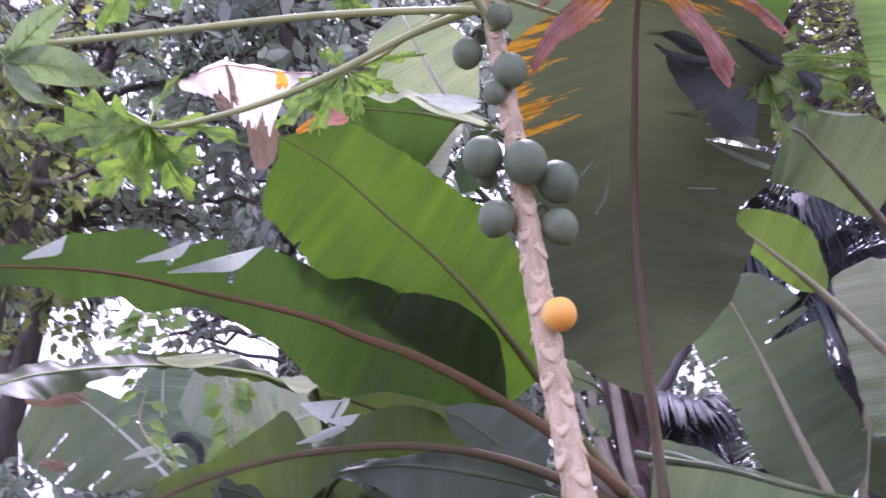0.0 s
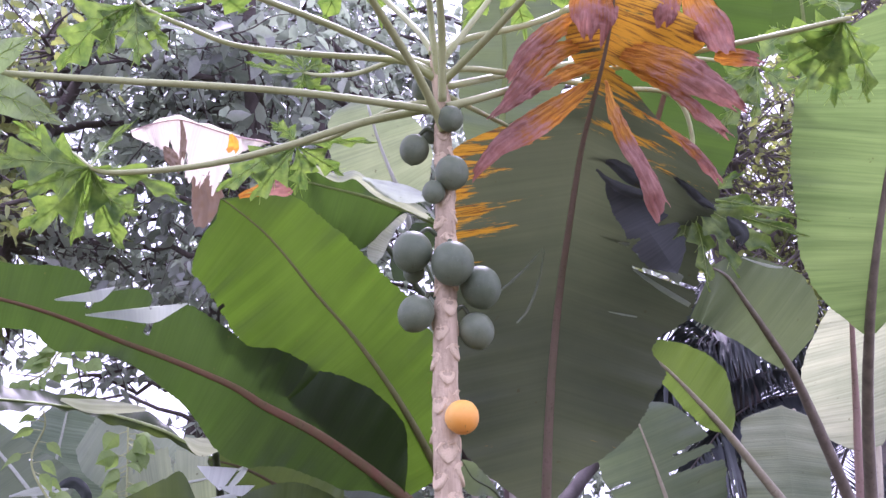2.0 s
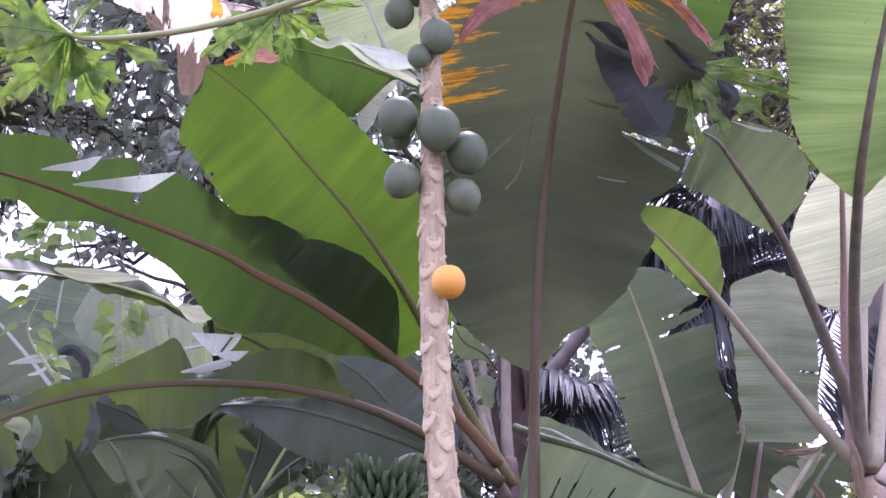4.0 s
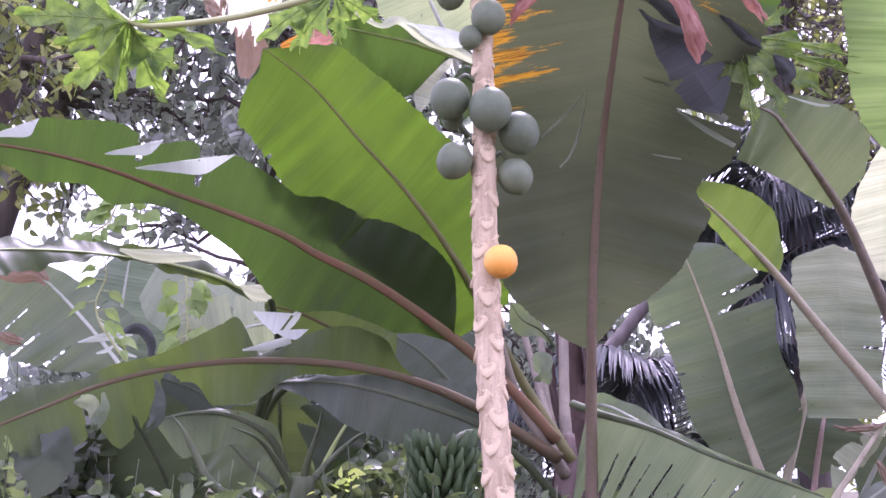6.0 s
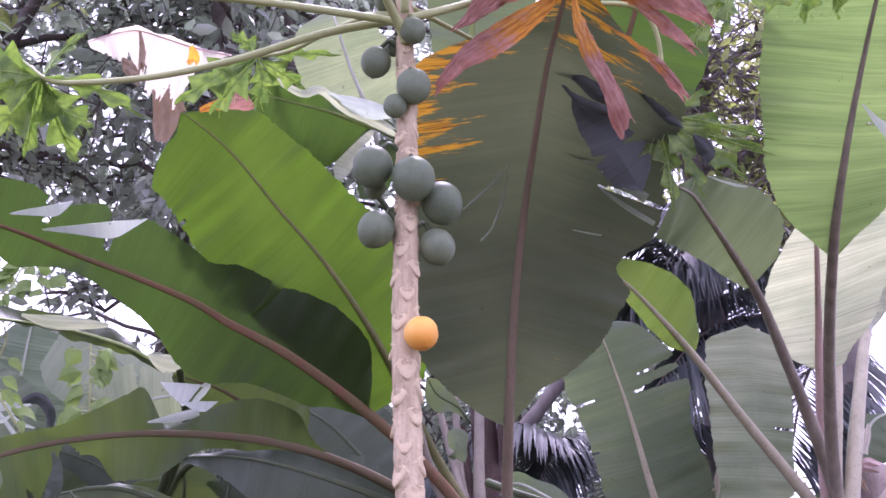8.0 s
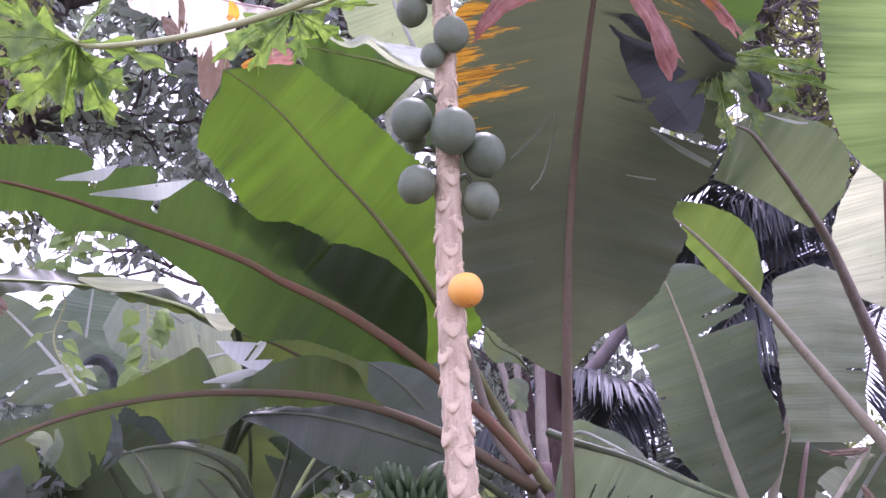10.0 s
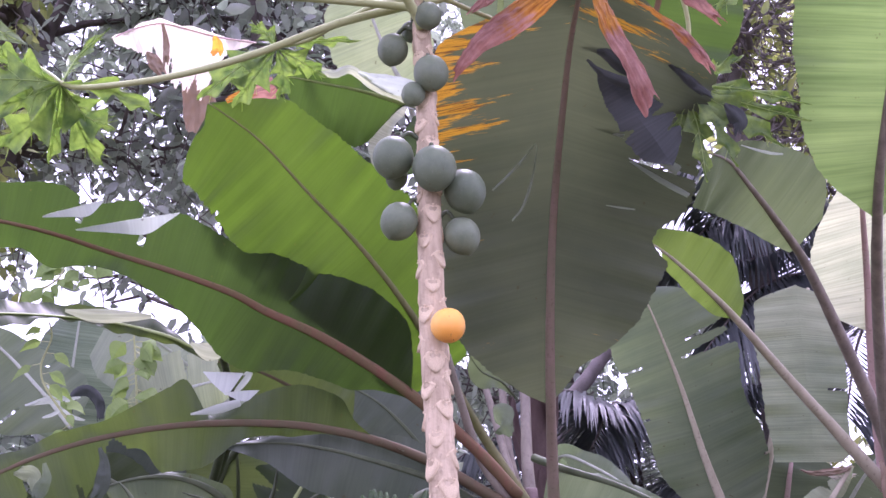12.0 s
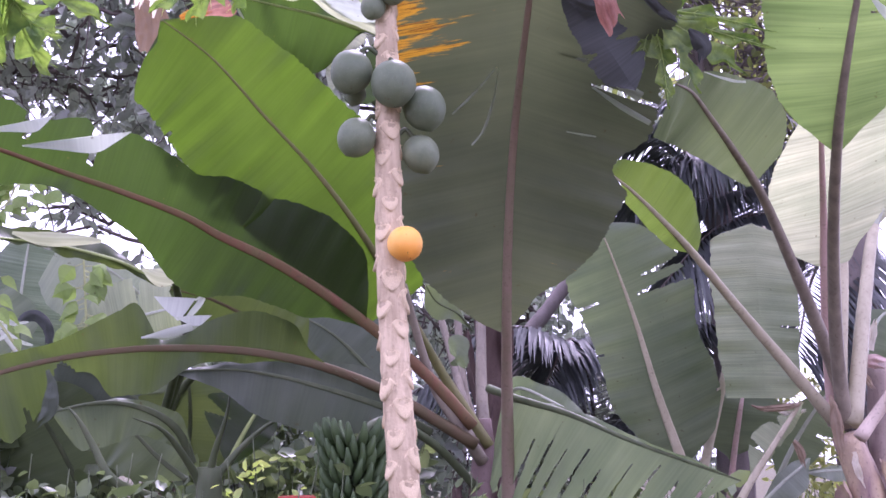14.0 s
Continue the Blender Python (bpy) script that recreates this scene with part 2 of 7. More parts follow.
SHEATH_MOTTLED = stalk_material("pseudostem_mottled", (0.55, 0.43, 0.29), (0.24, 0.16, 0.15), (3.5, 3.5, 1.2), 0.6, 0.6, (0.06, 0.04, 0.04))
SHEATH_PURPLE = stalk_material("pseudostem_purple", (0.19, 0.135, 0.125), (0.36, 0.29, 0.25), (4.0, 4.0, 1.0), 0.55, 0.5)
RIB_RED = stalk_material("midrib_reddish", (0.17, 0.085, 0.05), (0.14, 0.105, 0.048), rough=0.75)
RIB_GREEN = stalk_material("midrib_green", (0.19, 0.25, 0.07), (0.24, 0.3, 0.1))
RIB_MOSS = stalk_material("midrib_moss", (0.12, 0.13, 0.045), (0.16, 0.15, 0.06))
RIB_BROWN = stalk_material("midrib_brown", (0.11, 0.075, 0.042), (0.095, 0.08, 0.04), rough=0.7)
RIB_PINK = stalk_material("midrib_pink", (0.5, 0.34, 0.32), (0.44, 0.33, 0.28))
RIB_GREY = stalk_material("midrib_grey_green", (0.36, 0.4, 0.3), (0.44, 0.47, 0.38))
STALK_PURPLE = stalk_material("stalk_purplish", (0.17, 0.145, 0.115), (0.27, 0.235, 0.18))
STALK_TAN = stalk_material("stalk_tan", (0.45, 0.41, 0.29), (0.35, 0.32, 0.22))
STALK_CREAM = stalk_material("stalk_cream", (0.6, 0.5, 0.42), (0.5, 0.4, 0.34), rough=0.65)
STALK_DARK = stalk_material("stalk_dark_green", (0.06, 0.08, 0.04), (0.09, 0.11, 0.055))
SHEATH = stalk_material("pseudostem_sheath", (0.24, 0.16, 0.14), (0.38, 0.3, 0.26), (5.0, 5.0, 1.0), 0.6, 0.5)
SHEATH_DARK = stalk_material("pseudostem_sheath_dark", (0.1, 0.065, 0.06), (0.17, 0.12, 0.11), (5.0, 5.0, 1.0), 0.6, 0.5)
PAPAYA_BARK = stalk_material("papaya_bark", (0.62, 0.5, 0.34), (0.36, 0.28, 0.18), (14.0, 14.0, 2.5), 0.8, 1.0, (0.2, 0.15, 0.1))
SCAR_SKIN = stalk_material("leaf_scar_skin", (0.78, 0.64, 0.42), (0.6, 0.48, 0.31), (9.0, 9.0, 9.0), 0.8, 0.7, (0.3, 0.23, 0.15))
PETIOLE = stalk_material("papaya_petiole", (0.36, 0.39, 0.17), (0.43, 0.46, 0.23), (3.0, 3.0, 3.0), 0.45, 0.1, (0.25, 0.26, 0.12))
PAPAYA_LEAF = leaf_material("papaya_leaf", (0.065, 0.115, 0.035), (0.2, 0.27, 0.07), (0.9, 1.0, 0.5), 0.27, patch_size=26.0)
PAPAYA_VEIN = leaf_material("papaya_vein", (0.27, 0.34, 0.15), (0.34, 0.4, 0.2), (0.75, 0.8, 0.45), 0.5, lines=0.0)
FRUIT_GREEN = fruit_material("unripe_papaya_skin", (0.105, 0.137, 0.082), (0.142, 0.175, 0.106))
FRUIT_RIPE = fruit_material("ripe_papaya_skin", (0.82, 0.52, 0.14), (0.76, 0.4, 0.07), (0.72, 0.28, 0.03))
SCAR_DARK = stalk_material("blossom_scar", (0.09, 0.06, 0.04), (0.05, 0.04, 0.03))
# greys lifted above true leaf colour, painting lens haze into the foliage
FOREST_LEAF = small_leaf_material("forest_leaf", (0.13, 0.138, 0.128), (0.29, 0.3, 0.275), (0.85, 1.0, 0.75), 0.3, 0.33)
FOREST_BRIGHT = small_leaf_material("forest_leaf_light", (0.1, 0.13, 0.05), (0.24, 0.26, 0.11), (1.0, 1.0, 0.6), 0.34)
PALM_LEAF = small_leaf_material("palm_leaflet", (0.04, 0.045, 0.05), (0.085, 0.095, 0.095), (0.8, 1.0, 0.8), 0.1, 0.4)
HERB_LEAF = small_leaf_material("herb_leaf", (0.07, 0.1, 0.05), (0.13, 0.165, 0.085), (1.0, 1.0, 0.65), 0.25)
LIME_LEAF = small_leaf_material("lime_shrub_leaf", (0.25, 0.34, 0.08), (0.45, 0.5, 0.22), (1.0, 1.0, 0.6), 0.4)
VINE_LEAF = leaf_material("vine_leaf", (0.16, 0.24, 0.08), (0.24, 0.31, 0.12), (0.6, 0.65, 0.4), 0.35, rough=0.6, gloss=0.15)
BARK = stalk_material("forest_bark", (0.08, 0.066, 0.06), (0.15, 0.125, 0.11), (4.0, 4.0, 1.0), 0.9, 0.8)
BARK_PALE = stalk_material("pale_bark", (0.22, 0.19, 0.18), (0.15, 0.13, 0.12), (4.0, 4.0, 1.0), 0.85, 0.7)
BANANA_SKIN = fruit_material("green_banana_skin", (0.045, 0.08, 0.03), (0.075, 0.11, 0.045))
CLAY = stalk_material("red_clay", (0.4, 0.07, 0.05), (0.3, 0.06, 0.05), (8.0, 8.0, 8.0), 0.7)
SOIL = stalk_material("leaf_litter_soil", (0.05, 0.043, 0.025), (0.085, 0.08, 0.04), (0.6, 0.6, 0.6), 0.95, 1.0)


# ---- mesh helpers ----
def unit(v):
    return v / (np.linalg.norm(v) + 1e-9)


def spline(points, n):
    """n points on a smooth curve through the given ones."""
    p = np.array(points, float)
    p = p.reshape(len(p), -1)
    p = np.vstack([2 * p[0] - p[1], p, 2 * p[-1] - p[-2]])
    out = []
    for k in np.linspace(0, len(p) - 3 - 1e-9, n):
        i = int(k)
        f = k - i
        a, b, c, d = p[i:i + 4]
        out.append(0.5 * (2 * b + (c - a) * f + (2 * a - 5 * b + 4 * c - d) * f * f + (3 * b - a - 3 * c + d) * f ** 3))
    return np.array(out)


def even(curve, n, first=0.0):
    """n points at even distances along a curve, from the share first of its length to its end; and their distances."""
    s = np.r_[0, np.cumsum(np.linalg.norm(np.diff(curve, axis=0), axis=1))]
    at = np.linspace(first * s[-1], s[-1], n)
    return np.stack([np.interp(at, s, curve[:, j]) for j in range(3)], 1), at


def mesh_of(name, verts, faces, mat, smooth=True):
    me = bpy.data.meshes.new(name)
    me.from_pydata([tuple(v) for v in verts], [], [tuple(f) for f in faces])
    me.materials.append(mat)
    me.polygons.foreach_set("use_smooth", [smooth] * len(me.polygons))
    me.update()
    return me


def part(name, me, parent, label=""):
    ob = new(name, me)
    ob.parent = parent
    if label:
        tagged(ob, label)
    return ob


def thing(name, base, label, category, group="", kind=""):
    ob = new(name)
    ob.empty_display_size = 0.1
    ob.location = base
    bpy.context.view_layer.update()
    tagged(ob, label, category, group, kind)
    return ob


def under(ob, parent):
    """Parents ob, whose mesh is in world metres, under a thing that stands away from the origin."""
    ob.parent = parent
    top = parent
    shift = Vector((0, 0, 0))
    while top is not None:
        shift += top.location
        top = top.parent
    ob.location = -shift
    return ob


def wpart(name, me, parent, label=""):
    ob = under(new(name, me), parent)
    if label:
        tagged(ob, label)
    return ob


def tube_data(points, radii, sides=8, rough=0.0, seed=1, closed=True):
    """A round stalk along points; radii at its ends or all along."""
    p = np.array(points, float)
    r = np.interp(np.linspace(0, 1, len(p)), np.linspace(0, 1, len(radii)), radii)
    rng = np.random.RandomState(seed)
    t = np.gradient(p, axis=0)
    side = unit(np.cross(t[0], (0.3, 0.2, 1.0) if abs(unit(t[0])[2]) < 0.8 else (1.0, 0.1, 0.0)))
    verts, faces = [], []
    for i in range(len(p)):
        d = unit(t[i])
        side = unit(side - d * (side @ d))
        other = np.cross(d, side)
        for k in range(sides):
            a = 2 * math.pi * k / sides
            verts.append(p[i] + r[i] * (1 + rough * rng.uniform(-1, 1)) * (math.cos(a) * side + math.sin(a) * other))
    for i in range(len(p) - 1):
        for k in range(sides):
            faces.append((i * sides + k, i * sides + (k + 1) % sides, (i + 1) * sides + (k + 1) % sides, (i + 1) * sides + k))
    if closed:
        faces.append(tuple(range(sides))[::-1])
        faces.append(tuple(range((len(p) - 1) * sides, len(p) * sides)))
    return verts, faces


def join(chunks):
    verts, faces = [], []
    for v, f in chunks:
        k = len(verts)
        verts.extend(v)
        faces.extend(tuple(i + k for i in one) for one in f)
    return verts, faces


def tube(name, points, radii, mat, sides=8, n=24, rough=0.0, seed=1):
    curve = spline(points, n) if len(points) > 2 else np.linspace(points[0], points[-1], n)
    return mesh_of(name, *tube_data(curve, radii, sides, rough, seed), mat)


def blade_mesh(rib, start, right, left, facing, mat, tears=(), fold=0.1, wave=0.008, sag=0.0, seed=0, nu=84, nv=8, fray=0.015, sweep=0.12):
    """The blade of a banana leaf: two halves swept along its rib, each as wide as the profile says, with ripples, a frayed margin and tears
    (side, place along 0 to 1, depth 0 to 1, gap in metres)."""
    rng = np.random.RandomState(seed)
    pts, at = even(spline(rib, 240), nu + 1, start)
    tangent = np.gradient(pts, axis=0)
    n = unit(np.array(facing, float))
    length = at[-1] - at[0]
    verts, faces, vein, blade = [], [], [], []
    for side, widths in ((1, right), (-1, left)):
        if max(widths) < 1e-3:
            continue
        w = np.maximum(spline(np.array(widths)[:, None], nu + 1)[:, 0], 0.0)
        w = w * (1 + rng.uniform(-fray, fray, nu + 1))
        phase, beat = rng.uniform(0, 6, 3), rng.uniform(0.8, 1.3)
        base = len(verts)
        for i in range(nu + 1):
            d = unit(np.cross(unit(tangent[i]), n))
            u = i / nu
            for j in range(nv + 1):
                v = j / nv
                ripple = wave * (math.sin(u * length * 26 * beat + phase[0]) + 0.6 * math.sin(u * length * 61 + phase[1])) * v
                ripple += wave * 2.2 * math.sin(u * length * 7 + phase[2]) * v * v
                out = w[i] * v
                p = pts[i] + side * d * out + n * (ripple - fold * out * (0.4 + 0.6 * v)) + unit(tangent[i]) * out * sweep * (1 - u if sweep > 0 else 1)
                p = p - np.array((0, 0, sag * out * v))
                verts.append(p)
                vein.append((at[i], side * out))
                blade.append((u, side * v))
        for i in range(nu):
            for j in range(nv):
                um, vm = (i + 0.5) / nu, (j + 0.7) / nv
                if any(s == side and vm > 1 - deep and abs(um - place) * length < gap * (vm - 1 + deep) / deep for s, place, deep, gap in tears):
                    continue
                a = base + i * (nv + 1) + j
                q = (a, a + 1, a + nv + 2, a + nv + 1)
                faces.append(q if side > 0 else q[::-1])
    me = mesh_of("blade", verts, faces, mat)
    for key, table in (("vein", vein), ("blade", blade)):
        layer = me.uv_layers.new(name=key)
        index = np.zeros(len(me.loops), np.int32)
        me.loops.foreach_get("vertex_index", index)
        layer.data.foreach_set("uv", np.array(table, np.float32)[index].ravel())
    return me


def banana_leaf(owner, rib, start, right, left, facing, mat, rib_mat, thick=(0.022, 0.014, 0.004), label="", name="leaf", **shape):
    leaf = wpart(name, blade_mesh(rib, start, right, left, facing, mat, **shape), owner, label)
    if thick:
        n = unit(np.array(facing, float))
        curve = spline(rib, 60) + n * 0.004
        verts, faces = tube_data(curve, thick, 10, 0.03)
        share = np.clip((np.arange(60) / 59 - start) * 6 + 0.3, 0, 1)
        for i in range(60):
            for k in range(10):
                v = verts[10 * i + k] - curve[i]
                verts[10 * i + k] = curve[i] + v - n * (v @ n) * 0.88 * share[i]
        stalk = under(new("midrib", mesh_of("midrib", verts, faces, rib_mat)), leaf)
        stalk.location = (0, 0, 0)
    return leaf


def strip_mesh(points, widths, mat, facing=(0, -1, -0.2), curl=0.6, seed=0, nu=40, nv=8, rag=1.0, crush=1.0, pleat=0.0):
    """A hanging, curled strip of dry blade with a ragged end."""
    rng = np.random.RandomState(seed)
    pts, at = even(spline(points, 120), nu + 1)
    w = np.maximum(spline(np.array(widths)[:, None], nu + 1)[:, 0], 0.004)
    n = unit(np.array(facing, float))
    t = np.gradient(pts, axis=0)
    ph = rng.uniform(0, 6, 4)
    folds = [(1 if j % 4 < 2 else -1) * rng.uniform(0.3, 1.0) for j in range(nv + 1)]
    verts, faces, vein, blade = [], [], [], []
    for i in range(nu + 1):
        d = unit(np.cross(unit(t[i]), n))
        u = i / nu
        for j in range(nv + 1):
            v = 2 * j / nv - 1
            a = curl * v * (0.8 + 0.8 * u)
            out = w[i] * 0.5 * math.sin(a) / max(curl, 0.1) * 1.1
            depth = w[i] * 0.5 * (1 - math.cos(a)) / max(curl, 0.1)
            q = Vector((u * at[-1] * 22 + ph[0] * 7, v * w[i] * 30, ph[1] * 9))
            crumple = crush * (0.011 * noise.noise(q) + 0.006 * noise.noise(q * 2.7))
            ragged = rag * 0.055 * noise.noise(Vector((v * 1.9 + ph[3] * 5, ph[2], 0))) * (u ** 5)
            verts.append(pts[i] + d * (out + crush * 0.0025 * noise.noise(q * 1.7)) - n * depth + n * (crumple + pleat * w[i] * folds[j] * min(1.0, 0.3 + u)) + unit(t[i]) * ragged)
            vein.append((w[i] * v * 0.5, at[i]))
            blade.append((u, v))
    for i in range(nu):
        for j in range(nv):
            a = i * (nv + 1) + j
            faces.append((a, a + 1, a + nv + 2, a + nv + 1))
    me = mesh_of("strip", verts, faces, mat)
    for key, table in (("vein", vein), ("blade", blade)):
        layer = me.uv_layers.new(name=key)
        index = np.zeros(len(me.loops), np.int32)
        me.loops.foreach_get("vertex_index", index)
        layer.data.foreach_set("uv", np.array(table, np.float32)[index].ravel())
    return me


def leaf_cloud(places, ways, sizes, slim=0.5, seed=0, droop=0.25):
    """Many small pointed leaves, folded along the middle, each at a place and growing a way."""
    rng = np.random.RandomState(seed)
    shape = np.array([(0, 0, 0), (-0.42, 0.28, 0.06), (-0.36, 0.66, 0.04), (0, 1, -0.1), (0.36, 0.66, 0.04), (0.42, 0.28, 0.06), (0, 0.28, -0.04), (0, 0.66, -0.07)])
    plan = ((0, 6, 1), (1, 6, 7, 2), (2, 7, 3), (0, 5, 6), (5, 4, 7, 6), (4, 3, 7))
    verts, faces = [], []
    for p, d, s in zip(places, ways, sizes):
        d = unit(np.array(d) + np.array((0, 0, -droop)))
        up = unit(rng.normal(size=3) + np.array((0, 0, 1.2)))
        x = unit(np.cross(d, up))
        z = np.cross(x, d)
        k = len(verts)
        body = shape * np.array((slim, 1, 1)) * s
        verts.extend(np.array(p) + body[:, :1] * x + body[:, 1:2] * d + body[:, 2:] * z)
        faces.extend(tuple(i + k for i in f) for f in plan)
    return verts, faces


def wobble(a, b, n, amount, rng):
    line = np.linspace(a, b, n)
    bend = rng.normal(size=(n, 3)) * amount
    bend[0] = 0
    return line + np.cumsum(bend, axis=0) * np.linspace(0, 1, n)[:, None] ** 0.5


# ---- ground ----
def ground_sheet():
    verts, faces = [], []
    xs = np.r_[-3000, -300, -60, np.linspace(-14, 14, 57), 60, 300, 3000]
    ys = np.r_[-3000, -300, -40, np.linspace(-6, 22, 57), 60, 300, 3000]
    for y in ys:
        for x in xs:
            near = abs(x) < 20 and -10 < y < 30
            z = 0.06 * noise.noise(Vector((x * 0.6, y * 0.6, 0))) + 0.03 * noise.noise(Vector((x * 2.1, y * 2.1, 5))) if near else 0.0
            verts.append((x, y, z))
    m = len(xs)
    for i in range(len(ys) - 1):
        for j in range(m - 1):
            faces.append((i * m + j, i * m + j + 1, (i + 1) * m + j + 1, (i + 1) * m + j))
    return tagged(new("ground", mesh_of("ground", verts, faces, SOIL)), "dark soil strewn with dead leaves under the plants", "ground", kind="structure")


ground_sheet()


# ---- papaya tree ----
TRUNK = ((0.16, 3.02, -0.05), (0.14, 3.01, 0.5), (0.11, 3.0, 1.1), (0.08, 3, 1.498), (0.064, 3, 1.709), (0.055, 3, 1.862), (0.045, 3, 2.081), (0.041, 3, 2.324), (0.039, 3, 2.576), (0.032, 3, 2.819), (0.025, 3, 2.961), (0.034, 3, 3.001), (0.015, 3, 3.096), (0.005, 3, 3.173), (-0.001, 3, 3.232))
TRUNK_R = (0.062, 0.056, 0.05, 0.047, 0.043, 0.04, 0.038, 0.037, 0.034, 0.03, 0.026, 0.02)

papaya = thing("papaya_tree", (0.16, 3.02, 0), "slender papaya tree with pinkish scarred trunk and green fruit", "tree")
trunk_curve, trunk_at = even(spline(TRUNK, 300), 120)
trunk = wpart("trunk", mesh_of("trunk", *tube_data(trunk_curve, TRUNK_R, 20, 0.025, 3), PAPAYA_BARK), papaya, "pinkish grey bark covered in leaf scars")


def trunk_point(z):
    c = np.array([np.interp(z, trunk_curve[:, 2], trunk_curve[:, j]) for j in range(3)])
    share = np.interp(z, trunk_curve[:, 2], np.linspace(0, 1, len(trunk_curve)))
    return c, float(np.interp(share, np.linspace(0, 1, len(TRUNK_R)), TRUNK_R))


def scar_mesh():
    """A heart-shaped leaf scar: a thin plate whose lower edge stands off the bark, with a ridge of three bumps across its top."""
    outline = [(-0.5, 0.2), (-0.36, 0.36), (0, 0.3), (0.36, 0.36), (0.5, 0.2), (0.44, -0.1), (0.27, -0.42), (0, -0.62), (-0.27, -0.42), (-0.44, -0.1)]
    verts, faces, k = [], [], len(outline)
    for rim, out in ((1.04, -0.2), (1.0, 0.05), (0.86, 0.075), (0.5, 0.03)):
        verts += [(x * rim, out + (0.2 * (0.36 - y) if out > 0 else 0.0) - 0.85 * x * x * rim * rim, y * rim) for x, y in outline]
    verts.append((0, 0.08, -0.05))
    for ring in range(3):
        faces += [(ring * k + i, ring * k + (i + 1) % k, (ring + 1) * k + (i + 1) % k, (ring + 1) * k + i) for i in range(k)]
    faces += [(3 * k + i, 3 * k + (i + 1) % k, 4 * k) for i in range(k)]
    for x, z, r in ((-0.2, 0.3, 0.11), (0.0, 0.38, 0.15), (0.2, 0.3, 0.11)):
        b = len(verts)
        verts += [(x + r * math.cos(a), -0.06, z + r * math.sin(a)) for a in (0, 1.26, 2.51, 3.77, 5.03)] + [(x, 0.16, z - 0.02)]
        faces += [(b + i, b + (i + 1) % 5, b + 5) for i in range(5)]
    for side in (-1, 1):
        b = len(verts)
        verts += [(side * 0.38, -0.06, 0.32), (side * 0.58, -0.34, 0.12), (side * 0.6, -0.36, -0.02), (side * 0.45, -0.08, 0.14)]
        faces.append((b, b + 1, b + 2, b + 3))
    return mesh_of("leaf_scar", verts, faces, SCAR_SKIN)


scar = scar_mesh()
scar_rng = np.random.RandomState(5)
for k in range(114):
    z = 0.12 + 0.0253 * k
    c, r = trunk_point(z)
    a = radians(-90 + 135 * k + 1.2 * k + scar_rng.uniform(-7, 7))
    out = Vector((math.cos(a), math.sin(a), 0))
    size = 0.056 * scar_rng.uniform(0.85, 1.15) * (r / 0.04)
    turn = Matrix((( -out.y, out.x, 0), (out.x, out.y, 0), (0, 0, 1))).transposed().to_4x4()
    ob = part("leaf_scar", scar, trunk)
    ob.matrix_basis = Matrix.Translation(Vector(c) + out * (r * 0.93)) @ turn @ Matrix.Diagonal((size, size * 0.8, size * scar_rng.uniform(0.9, 1.15), 1))


def fruit_mesh(mat, long=1.08, nip=0.07):
    """A young papaya: round, a little pear-shaped towards the stem, with a small tip below."""
    verts, faces = [], []
    rings, sides = 18, 24
    for i in range(rings + 1):
        a = math.pi * i / rings
        z = math.cos(a) * long
        r = math.sin(a) * (1 + 0.05 * math.cos(a)) - 0.05 * max(0, math.cos(a)) ** 3
        if i >= rings - 1:
            z -= nip * (i - rings + 2) / 2
        for k in range(sides):
            b = 2 * math.pi * k / sides
            ribbed = 1 + 0.012 * math.cos(5 * b)
            verts.append((max(r, 0.004) * ribbed * math.cos(b), max(r, 0.004) * ribbed * math.sin(b), z))
    for i in range(rings):
        for k in range(sides):
            faces.append((i * sides + k, (i + 1) * sides + k, (i + 1) * sides + (k + 1) % sides, i * sides + (k + 1) % sides))
    return mesh_of("papaya", verts, faces, mat)


def star_mesh():
    """The dark little star of the withered blossom."""
    verts, faces = [(0, 0, -0.02)], []
    for k in range(10):
        a = 2 * math.pi * k / 10
        r = 0.15 if k % 2 else 0.08
        verts.append((r * math.cos(a), r * math.sin(a), 0.02 if k % 2 else 0.0))
    faces = [(0, 1 + (k + 1) % 10, 1 + k) for k in range(10)]
    verts += [(0.06 * math.cos(a), 0.06 * math.sin(a), -0.05) for a in (0, 2.1, 4.2)]
    faces += [(11, 12, 13), (0, 11, 12), (0, 12, 13), (0, 13, 11)]
    return mesh_of("blossom_scar", verts, faces, SCAR_DARK, False)


green_fruit, ripe_fruit, star = fruit_mesh(FRUIT_GREEN), fruit_mesh(FRUIT_RIPE, 1.02, 0.05), star_mesh()
FRUITS = (
    ((0.056, 2.925, 2.504), 0.0602, 12),
    ((-0.057, 2.96, 2.549), 0.0563, 14),
    ((0.139, 2.99, 2.458), 0.0579, 16),
    ((0.129, 3.01, 2.336), 0.0496, 22),
    ((-0.043, 2.97, 2.37), 0.0507, 28),
    ((0.052, 2.94, 2.786), 0.0493, 20),
    ((0.001, 2.95, 2.729), 0.0336, 25),
    ((-0.058, 3.02, 2.895), 0.0443, 10),
    ((0.046, 2.95, 2.964), 0.0387, 30),
    ((-0.032, 3.07, 3.125), 0.0390, 10),
    ((-0.006, 3.05, 2.964), 0.0294, 8),
    ((-0.05, 3.03, 2.512), 0.0311, 12),
    ((0.086, 2.925, 2.073), 0.0458, 34),
)
